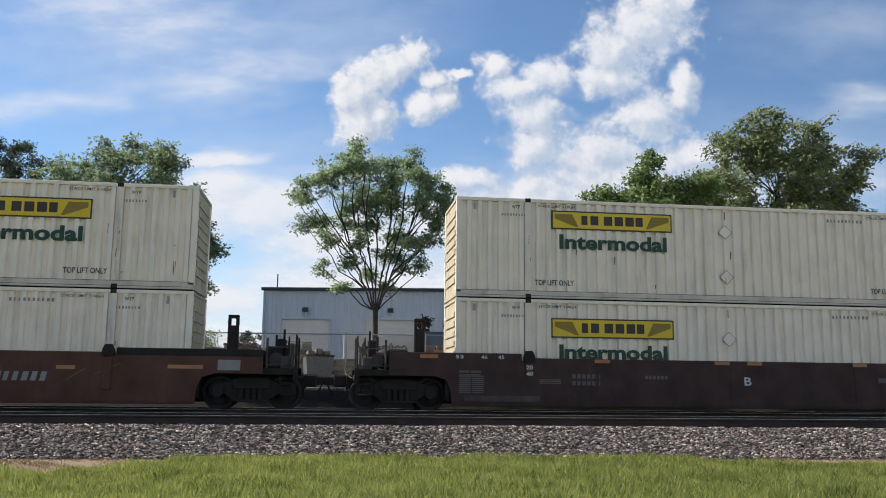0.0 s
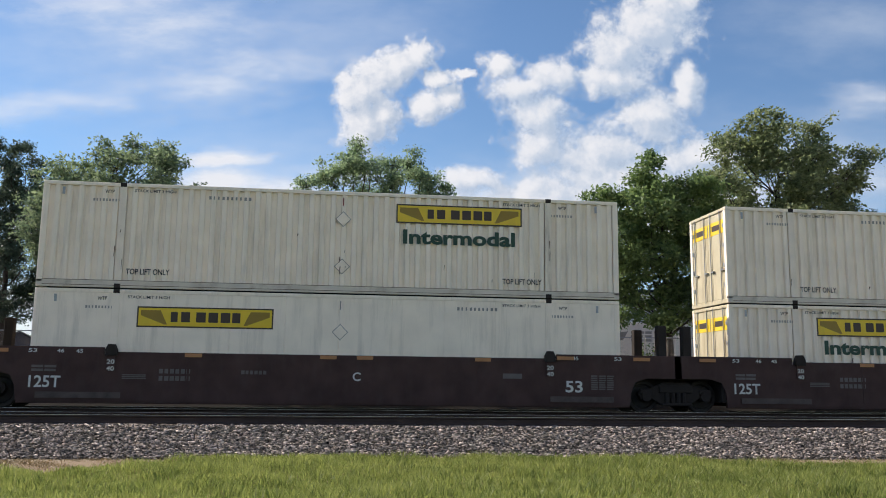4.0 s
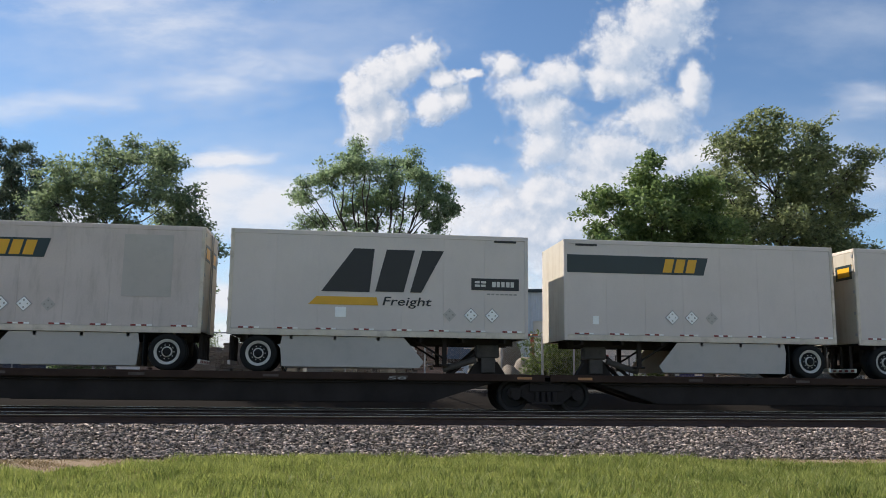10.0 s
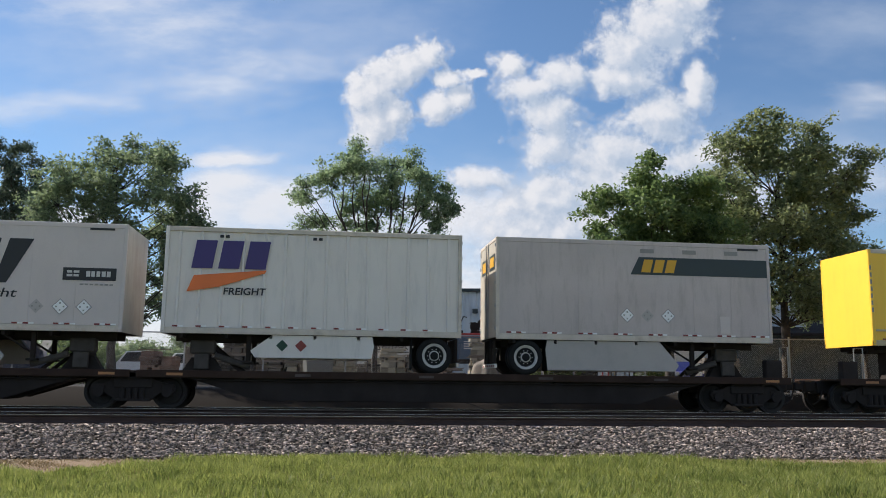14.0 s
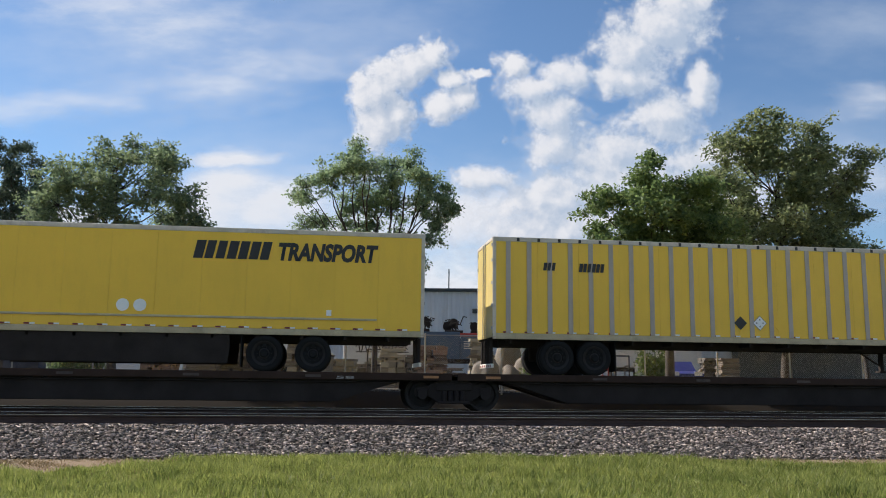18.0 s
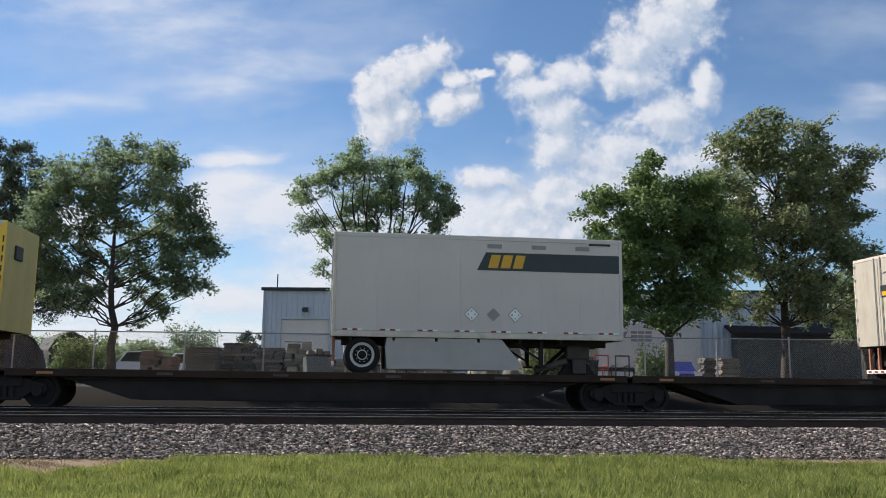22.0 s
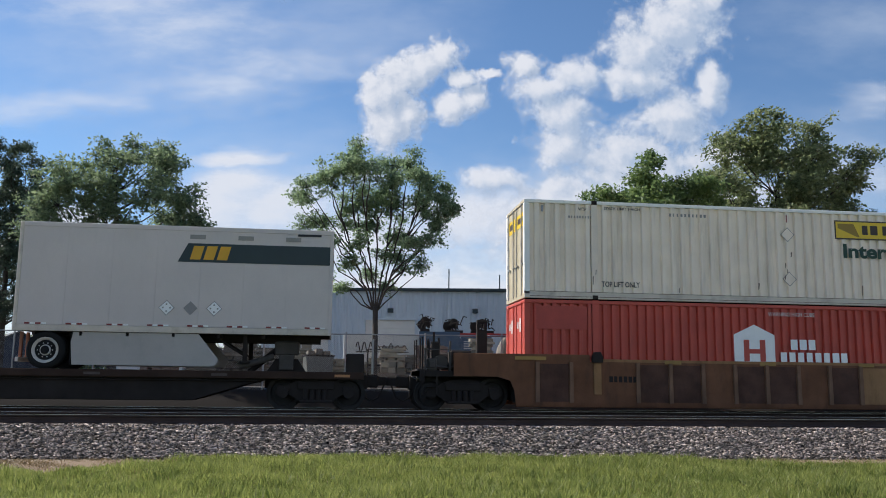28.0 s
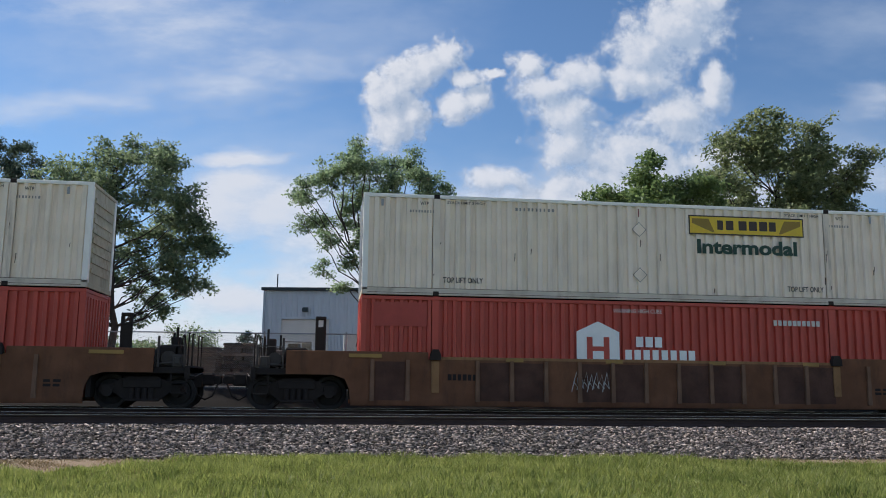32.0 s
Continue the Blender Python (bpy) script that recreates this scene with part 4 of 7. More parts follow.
        for x0, x1 in ((a + 0.25, a + 2.4), (b - 2.1, b - 0.25)):
            part("scuff_plate", Box(x0, x1, -0.05, -0.041, 0.28, 0.44), M["scuff"], car, "scuffed bare plate")
        part("seam", Box(a + 2.3, b - 2.3, -0.012, -0.006, 0.62, 0.635), paint, car)
    else:
        if style == "rust":
            part("number_stencil", bars(11.2, 12.58, 0.72, 0.96, -0.012, 6, slant=0.22, gap=0.42), M["dull"], car)
        if style == "rust":
            reflectors(car, [a + 12.75, a + 8.9], 1.03, 0.48, -0.006, M["reflect_orange"])
            reflectors(car, [a + 15.6], 1.08, 0.92, -0.006, M["reflect_orange"])
            part("data_plate", Box(b + 0.75, b + 1.35, -0.014, -0.006, 1.05, 1.33).box(b + 0.8, b + 1.3, -0.016, -0.012, 1.08, 1.3), M["dull"], car, "framed notice plate")
            for x0, x1, zz in ((a + 13.0, a + 13.5, 0.75), (a + 13.7, a + 14.4, 0.9)):
                part("scrape", MB().prism([(x0, zz), (x0 + 0.04, zz), (x1, zz + 0.3), (x1 - 0.05, zz + 0.3)], "y", -0.005, 0.0), M["stake_tan"], car)
            return
        reflectors(car, [a + 4.1, a + 7.0, a + 10.1, a + 13.0], 1.38, 0.5, -0.035, M["amber_worn"])
        reflectors(car, [a - 0.3, b + 0.2], 1.45, 0.9, -0.035, M["amber_worn"])
        letters("53", b - 2.95, b - 2.4, 0.72, 1.02, -0.004, M["black"], car)
        part("number_stencil", bars(a + 2.45, a + 3.3, 0.85, 1.02, -0.004, 6, 1), M["black"], car)
        part("data_stencil", bars(b - 0.9, b - 0.4, 0.55, 0.78, -0.004, 2, 2), M["black"], car)


def well_car(label, style, u, wells, trucks, signs):
    car = mover("well_car", label, "rail car", u)
    n = len(wells)
    for i, a in enumerate(wells):
        well_unit(car, a - u, trucks[i] - u, trucks[i + 1] - u, i == 0, i == n - 1, style, signs[i] if signs else "")
    # the side members stand clear of the load
    for ob in car.children:
        ys = [v.co.y for v in ob.data.vertices]
        if max(ys) <= 0.07:
            ob.location.y = -0.062
        elif min(ys) >= 2.5:
            ob.location.y = 0.062
    for x in trucks:
        truck(car, x - u)
    coupler(car, trucks[0] - u - 2.1, trucks[0] - u - 1.15)
    coupler(car, trucks[-1] - u + 1.15, trucks[-1] - u + 1.95)
    return car


# ---- containers ----
CL, CH, CW = 16.154, 2.896, 2.591


@once
def corrugated(length, height, pitch, deep=0.075):
    """A pressed sheet: upright ribs between flats, with thickness."""
    n = max(1, round(length / pitch))
    p = length / n
    top = []
    for i in range(n):
        x = i * p
        top += [(x, deep), (x + 0.42 * p, deep), (x + 0.52 * p, 0.0), (x + 0.9 * p, 0.0)]
    top.append((length, deep))
    vs, fs = [], []
    for x, y in top:
        vs += [(x, y, 0), (x, y, height), (x, y + 0.012, 0), (x, y + 0.012, height)]
    for i in range(len(top) - 1):
        k = i * 4
        fs += [(k, k + 4, k + 5, k + 1), (k + 2, k + 3, k + 7, k + 6), (k + 1, k + 5, k + 7, k + 3), (k, k + 2, k + 6, k + 4)]
    return MB().add(vs, fs).mesh("side_panel")


@once
def plated(length, height):
    """A smooth plate with shallow seams about every metre and a half."""
    n = max(1, round(length / 1.55))
    top = [(0, 0.0)]
    for i in range(1, n):
        x = i * length / n
        top += [(x - 0.016, 0.0), (x - 0.01, 0.012), (x + 0.01, 0.012), (x + 0.016, 0.0)]
    top.append((length, 0.0))
    vs, fs = [], []
    for x, y in top:
        vs += [(x, y, 0), (x, y, height), (x, y + 0.03, 0), (x, y + 0.03, height)]
    for i in range(len(top) - 1):
        k = i * 4
        fs += [(k, k + 4, k + 5, k + 1), (k + 2, k + 3, k + 7, k + 6), (k + 1, k + 5, k + 7, k + 3), (k, k + 2, k + 6, k + 4)]
    return MB().add(vs, fs).mesh("side_panel")


def yellow_plate(c, x0, x1, z0, z1, y=0.012):
    """A yellow sign: dark border, word drawn as plain shapes between two ribbon ends."""
    h = z1 - z0
    p = part("sign_plate", Box(x0, x1, y - 0.004, y + 0.01, z0, z1), M["logo_brown"], c, "yellow sign with a dark border and plain dark shapes")
    part("sign_field", Box(x0 + 0.04, x1 - 0.04, y - 0.008, y - 0.003, z0 + 0.04, z1 - 0.04), M["logo_yellow"], p)
    w = x1 - x0
    for k, s in ((x0, 1), (x1, -1)):
        q = [(k + s * 0.10, z1 - 0.1), (k + s * 0.10, z1 - 0.24), (k + s * 0.2 * w, z0 + 0.08), (k + s * 0.22 * w, z0 + 0.08), (k + s * 0.17 * w, z1 - 0.1)]
        part("ribbon_end", MB().prism(q, "y", y - 0.012, y - 0.007), M["logo_ochre"], p)
    mb = MB()
    for f0, f1 in ((0.245, 0.295), (0.32, 0.385), (0.43, 0.50), (0.52, 0.59), (0.61, 0.68), (0.695, 0.755)):
        a, b, k = x0 + f0 * w, x0 + f1 * w, 0.012
        mb.prism([(a + k, z0 + 0.27 * h), (b, z0 + 0.27 * h), (b, z0 + 0.72 * h), (b - k, z0 + 0.76 * h), (a, z0 + 0.76 * h), (a, z0 + 0.30 * h)], "y", y - 0.012, y - 0.007)
    part("sign_mark", mb, M["logo_brown"], p)["kind"] = "stuff"


def container(u, z, colour, doors, kind="ribbed", label="", logo=None, word=None, paint="white"):
    """A 53 foot box. doors: 'l' or 'r', the end that opens; logo, word: boxes on the near side."""
    c = mover("shipping_container", label, "container", u)
    c.location.z = z
    c["rest"] = z
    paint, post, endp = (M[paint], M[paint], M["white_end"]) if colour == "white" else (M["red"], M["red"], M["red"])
    for x in (0.0, CL - 0.16):
        for y in (0.0, CW - 0.16):
            part("corner_post", Box(x, x + 0.16, y, y + 0.16, 0.12, CH - 0.1, 0.012), post, c)
    castings = M["black"] if colour == "white" else M["red"]
    for xp in (2.0, CL - 2.2):
        for y, f in ((0.004, 0), (CW - 0.064, 1)):
            part("post", Box(xp, xp + 0.2, y, y + 0.06, 0.12, CH - 0.1, 0.008), M["post_dirty"] if colour == "white" and kind != "plate" else post, c)
            part("casting", Box(xp + 0.01, xp + 0.19, y - 0.008, y + 0.07, CH - 0.11, CH + 0.012, 0.012), castings, c, "dark steel lifting casting")
            part("casting", Box(xp + 0.01, xp + 0.19, y - 0.008, y + 0.07, -0.012, 0.12, 0.012), castings, c)
    for y in (0.0, CW - 0.08):
        part("top_rail", Box(0, CL, y, y + 0.08, CH - 0.1, CH, 0.01), post, c)
        part("bottom_rail", Box(0, CL, y, y + 0.08, 0.0, 0.06 if kind == "red" else 0.2, 0.01), M["alu"] if colour == "white" else post, c)
        if colour == "white" and y == 0.0:
            for zz in (0.055, 0.192):
                part("rail_seam", Box(0.16, CL - 0.16, -0.003, 0.002, zz, zz + 0.014), M["rust_stain"], c)
    for x in (0.0, CL - 0.08):
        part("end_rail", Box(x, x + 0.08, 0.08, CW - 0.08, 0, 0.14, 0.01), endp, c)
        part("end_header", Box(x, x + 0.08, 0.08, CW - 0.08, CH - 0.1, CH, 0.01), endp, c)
    z0 = 0.2 if kind != "red" else 0.06
    for x0, x1 in ((0.16, 2.0), (2.2, CL - 2.2), (CL - 2.0, CL - 0.16)):
        me = plated(round(x1 - x0, 3), round(CH - 0.1 - z0, 3)) if kind == "plate" else corrugated(round(x1 - x0, 3), round(CH - 0.1 - z0, 3), 0.3 if kind == "ribbed" else 0.26)
        part("side_panel", me, paint, c, at=pose(x0, 0.018, z0))
        part("side_panel", me, paint, c, at=pose(x1, CW - 0.018, z0, 0, 0, 180))
    part("roof", Box(0.05, CL - 0.05, 0.05, CW - 0.05, CH - 0.03, CH - 0.005), paint, c)
    part("floor", Box(0.05, CL - 0.05, 0.05, CW - 0.05, 0.05, 0.12), M["black"], c)
    # blank end with level ribs, and the doors
    xb, sb = (CL - 0.03, 1) if doors == "l" else (0.03, -1)
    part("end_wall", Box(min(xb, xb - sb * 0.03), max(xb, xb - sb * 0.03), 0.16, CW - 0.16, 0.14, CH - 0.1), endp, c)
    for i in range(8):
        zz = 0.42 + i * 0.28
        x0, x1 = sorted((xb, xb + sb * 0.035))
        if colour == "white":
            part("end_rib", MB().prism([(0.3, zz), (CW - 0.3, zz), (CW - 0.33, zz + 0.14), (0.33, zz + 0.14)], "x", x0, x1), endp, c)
        else:
            yy = 0.25 + i * 0.28
            part("end_rib", MB().prism([(yy, 0.2), (yy + 0.14, 0.2), (yy + 0.14, CH - 0.2), (yy, CH - 0.2)], "x", x0, x1), endp, c)
    xd, sd = (0.03, -1) if doors == "l" else (CL - 0.03, 1)
    for y0, y1 in ((0.165, CW / 2 - 0.006), (CW / 2 + 0.006, CW - 0.165)):
        a, b = sorted((xd, xd - sd * 0.04))
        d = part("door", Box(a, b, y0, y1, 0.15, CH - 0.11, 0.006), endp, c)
        for yy in (y0 + 0.22, y1 - 0.22):
            xr = xd + sd * 0.035
            part("lock_rod", MB().tube([(xr, yy, 0.1), (xr, yy, CH - 0.06)], 0.018, 6).box(xr - 0.03, xr + 0.03, yy - 0.2, yy - 0.02, 1.0, 1.04), M["galv"] if colour == "white" else M["red"], d)
        for zz in (0.5, 1.1, 1.7, 2.3):
            yy = y0 if y0 < 1 else y1 - 0.08
            part("hinge", Box(min(xd, xd + sd * 0.03), max(xd, xd + sd * 0.03), yy, yy + 0.08, zz, zz + 0.12), M["galv"] if colour == "white" else M["red"], d)
        if colour == "white" and doors == "l":
            x0, x1 = sorted((xd + sd * 0.002, xd + sd * 0.008))
            part("sign_plate", Box(x0, x1, y0 + 0.03, y1 - 0.03, 2.15, 2.55), M["logo_yellow"], d, "yellow sign band")
            part("sign_mark", MB().box(*sorted((xd + sd * 0.009, xd + sd * 0.012)), y0 + 0.3, y1 - 0.3, 2.27, 2.44), M["logo_brown"], d)
        elif colour == "red":
            x0, x1 = sorted((xd + sd * 0.002, xd + sd * 0.007))
            part("data_stencil", MB().box(x0, x1, y0 + 0.3, y0 + 0.62, 2.0, 2.4).box(x0, x1, y0 + 0.3, y0 + 0.7, 0.9, 1.15).box(x0, x1, y0 + 0.75, y0 + 1.0, 2.1, 2.3), M["pale"], d)
    # marks on the near side
    yp = 0.014
    if logo:
        yellow_plate(c, *logo, y=yp)
    if word:
        letters("Intermodal", *word, yp - 0.004, M["green"], c, bold=0.035)
    if colour == "white":
        for x in (2.3, 12.7):
            if kind == "ribbed" and z > 2:
                letters("TOP LIFT ONLY", x, x + 1.15, 0.37, 0.53, yp - 0.003, M["ink"], c, bold=0.015)
        for x in (1.62, CL - 1.8):
            letters("WTP", x, x + 0.24, CH - 0.3, CH - 0.2, yp - 0.003, M["ink"], c, bold=0.01)
            part("data_stencil", bars(x - 0.3, x + 0.45, CH - 0.52, CH - 0.45, yp - 0.001, 9, gap=0.55), M["dull"], c)
        for x in (2.4, CL - 3.45):
            letters("STACK LIMIT 3 HIGH", x, x + 1.1, CH - 0.24, CH - 0.16, yp - 0.003, M["ink"], c, bold=0.008)
        nx = 4.4 if logo and logo[0] > 8 else 11.4
        part("number_stencil", bars(nx, nx + 1.2, CH - 0.37, CH - 0.28, yp - 0.001, 10, gap=0.6), M["dull"], c)
        for x in (0.5, CL - 0.7):
            part("slot", Box(x, x + 0.07, 0.008, yp, CH - 0.36, CH - 0.16, 0.004), M["galv"], c)
        part("red_mark", Box(8.1, 8.13, 0.008, yp, CH - 0.42, CH - 0.18), M["tape_red"] if z > 2 else M["dull"], c)
        for zz in (2.1, 0.75) if z > 2 else (1.85,):
            part("placard_frame", MB().prism([(8.12, zz - 0.225), (8.345, zz), (8.12, zz + 0.225), (7.895, zz)], "y", 0.009, yp + 0.002), M["dull"], c)
            part("placard_holder", MB().prism([(8.12, zz - 0.2), (8.32, zz), (8.12, zz + 0.2), (7.92, zz)], "y", 0.006, yp), M["white"], c)
        if kind != "plate":
            rng = random.Random(int(u * 7 + z * 13))
            for k in range(13):
                xc = rng.choice((2.1, CL - 2.1, CL - 2.1, 8.1, CL - 0.6)) + rng.gauss(0, 0.09)
                if k > 8:
                    xc = rng.uniform(2.5, CL - 2.5)
                zb, hh, ww = rng.uniform(0.25, 1.6), rng.uniform(0.04, 0.32), rng.uniform(0.012, 0.04)
                part("rust_streak", MB().prism([(xc, zb), (xc + ww * 0.5, zb + 0.01), (xc + ww, zb + hh), (xc + ww * 0.3, zb + hh)], "y", 0.0, 0.02), M["rust_stain"], c)
    return c


WELLS = [3.44, 22.92, 42.41]
well_car("red-brown well car with worn paint and orange reflectors", "rust", -19.95, [-19.95], [-21.5, -2.15], None)
well_car("dark maroon three-well articulated rail car", "maroon", 3.44, WELLS, [1.88, 21.2, 40.78, 60.0], "BCA")
well_car("rusty brown well car with upright stakes", "ochre", 212.68, [212.68], [210.95, 230.4], None)
well_car("rusty brown well car with graffiti on its side", "ochre", 236.2, [236.2], [234.5, 254.0], None)
GRAFFITI = MB()
for i in range(7):
    gx = 6.0 + i * 0.15
    GRAFFITI.tube([(gx, -0.07, 0.58 + 0.05 * (i % 3)), (gx + 0.14, -0.07, 1.12 - 0.06 * (i % 2)), (gx + 0.2, -0.07, 0.66), (gx + 0.05, -0.07, 0.86)], 0.013, 4)
part("graffiti", GRAFFITI, M["pale"], MOVERS[-1][0], "pale spray-paint scribble")

LOW, HIGH = 0.285, 3.222
W53 = "white ribbed shipping container with streaks of dirt"
container(-19.95, LOW, "white", "l", label=W53 + " in a well")
container(-19.95, HIGH, "white", "l", label=W53 + " stacked on top", logo=(9.68, 13.34, 1.86, 2.42), word=(9.9, 13.14, 1.23, 1.66))
container(3.44, LOW, "white", "r", label=W53 + " in a well", logo=(2.77, 6.43, 1.81, 2.37), word=(3.0, 6.22, 1.2, 1.62))
container(3.44, HIGH, "white", "r", label=W53 + " stacked on top", logo=(2.8, 6.46, 2.03, 2.58), word=(3.03, 6.29, 1.44, 1.88))
container(22.92, LOW, "white", "l", "plate", "clean white smooth-sided shipping container in a well", logo=(2.67, 6.29, 1.89, 2.45))
container(22.92, HIGH, "white", "l", label=W53 + " stacked on top", logo=(9.62, 13.27, 2.05, 2.6), word=(9.82, 13.07, 1.45, 1.87))
container(42.41, LOW, "white", "l", label=W53 + " in a well", logo=(2.76, 6.4, 2.0, 2.55), word=(2.97, 6.22, 1.45, 1.87))
container(42.41, HIGH, "white", "l", label=W53 + " stacked on top", logo=(9.62, 13.28, 1.97, 2.47), word=(9.82, 13.06, 1.4, 1.73))
for u, h in ((212.68, 0), (236.2, 1)):
    c = container(u, LOW, "red", "l", "red", "red ribbed shipping container with white marks in a well")
    o = -0.1 * h
    part("house_mark", MB().prism([(6.28 + o, 1.2), (7.55 + o, 1.2), (7.55 + o, 2.0), (6.92 + o, 2.3), (6.28 + o, 2.0)], "y", 0.008, 0.014), M["placard"], c, "white house-shaped mark")
    for q in ((6.58, 6.75, 1.22, 1.85), (7.08, 7.25, 1.22, 1.85), (6.75, 7.08, 1.45, 1.58)):
        part("house_bar", Box(q[0] + o, q[1] + o, 0.004, 0.009, q[2], q[3]), M["red"], c)
    part("word_stencil", bars(8.05 + o, 8.9 + o, 1.58, 1.88, 0.012, 3, seed=4).add(*[(lambda b: (b.v, b.f))(bars(7.72 + o, 9.9 + o, 1.22, 1.5, 0.012, 8, seed=5))][0]), M["placard"], c)
    letters("WARNING HIGH CUBE", 7.38 + o, 8.85 + o, 2.56, 2.68, 0.01, M["pale"], c, bold=0.01)
    part("number_stencil", bars(12.2, 13.7, 2.28, 2.44, 0.012, 10, seed=6), M["pale"], c)
    part("patch", Box(0.35, 1.85, 0.008, 0.016, 2.05, 2.72), M["patch_red"], c, "darker repainted patch")
    container(u, HIGH, "white", "l", label="clean white ribbed shipping container stacked on a red one", paint="white_clean", logo=(9.66, 13.3, 2.02, 2.6), word=(9.9, 13.06, 1.44, 1.88))


# ---- trailers ----
@once
def tyre_mesh():
    return MB().lathe([(0.335, 0.03), (0.345, 0.0), (0.40, -0.02), (0.47, 0.0), (0.5, 0.04), (0.5, 0.22), (0.47, 0.26), (0.40, 0.27), (0.29, 0.26)], (0, 0, 0), 32).mesh("tyre", True)


@once
def rim_mesh(kind):
    mb = MB().lathe([(0.05, 0.0), (0.11, 0.0), (0.13, 0.05), (0.20, 0.08), (0.25, 0.03), (0.285, 0.0), (0.30, 0.0), (0.30, 0.1), (0.1, 0.16)], (0, 0, 0), 28)
    for k in range(10):
        a = 2 * math.pi * k / 10
        x, z = 0.165 * math.cos(a), 0.165 * math.sin(a)
        mb.tube([(x, 0.02, z), (x, 0.08, z)], 0.014, 6)
    return mb.mesh("rim")


@once
def rim_hole_mesh():
    mb = MB()
    for k in range(8):
        a = 2 * math.pi * k / 8
        x, z = 0.19 * math.cos(a), 0.19 * math.sin(a)
        mb.tube([(x, 0.03, z), (x, 0.1, z)], 0.045, 8)
    mb.lathe([(0.02, -0.05), (0.07, -0.05), (0.1, 0.0), (0.1, 0.06)], (0, 0, 0), 12)
    return mb.mesh("rim_holes")


TZ0, TZ1, TW = 2.03, 4.97, 2.591
PLACARDS = {"w": "placard", "g": "placard_grey", "o": "skirt"}


def wheel(t, x, z, y, turn, rim):
    ty = part("tyre", tyre_mesh(), M["tyre"], t, at=pose(x, y, z, 0, 0, turn))
    r = part("rim", rim_mesh(rim), M[rim], ty, "white painted rim" if rim == "rim" else "", at=pose(0, -0.015, 0) @ Matrix.Diagonal((1.14, 1, 1.14, 1)))
    part("rim_vent", rim_hole_mesh(), M["tyre"], ty, at=pose(0, -0.017, 0) @ Matrix.Diagonal((1.14, 1, 1.14, 1)))["kind"] = "stuff"


@once
def ribbed_side(length, height, pitch):
    """One pressed sheet with narrow upright ribs."""
    n = round(length / pitch)
    top = [(0, 0.045)]
    for i in range(n):
        x = (i + 0.5) * length / n
        top += [(x - 0.045, 0.045), (x - 0.03, 0.0), (x + 0.03, 0.0), (x + 0.045, 0.045)]
    top.append((length, 0.045))
    vs, fs = [], []
    for x, y in top:
        vs += [(x, y, 0), (x, y, height), (x, y + 0.015, 0), (x, y + 0.015, height)]
    for i in range(len(top) - 1):
        k = i * 4
        fs += [(k, k + 4, k + 5, k + 1), (k + 2, k + 3, k + 7, k + 6), (k + 1, k + 5, k + 7, k + 3), (k, k + 2, k + 6, k + 4)]
    return MB().add(vs, fs).mesh("side_panel")


def diamond(t, x, z, kind, y=-0.004, r=0.19, name="placard"):
    mb = MB().prism([(x - r, z), (x, z - r), (x + r, z), (x, z + r)], "y", y - 0.004, y + 0.004)
    if kind == "w":
        e = r + 0.025
        part("placard_frame", MB().prism([(x - e, z), (x, z - e), (x + e, z), (x, z + e)], "y", y - 0.002, y + 0.006), M["placard_grey"], t)
    p = part(name, mb, M[PLACARDS.get(kind, kind)], t)
    if kind in ("w", "o"):
        q = MB()
        for a, b in ((-0.5, 0), (0.5, 0), (0, 0.5), (0, -0.5)):
            q.box(x + a * r - 0.02, x + a * r + 0.02, y - 0.007, y - 0.0045, z + b * r - 0.02, z + b * r + 0.02)
        part("data_stencil", q, M["dull"], p)


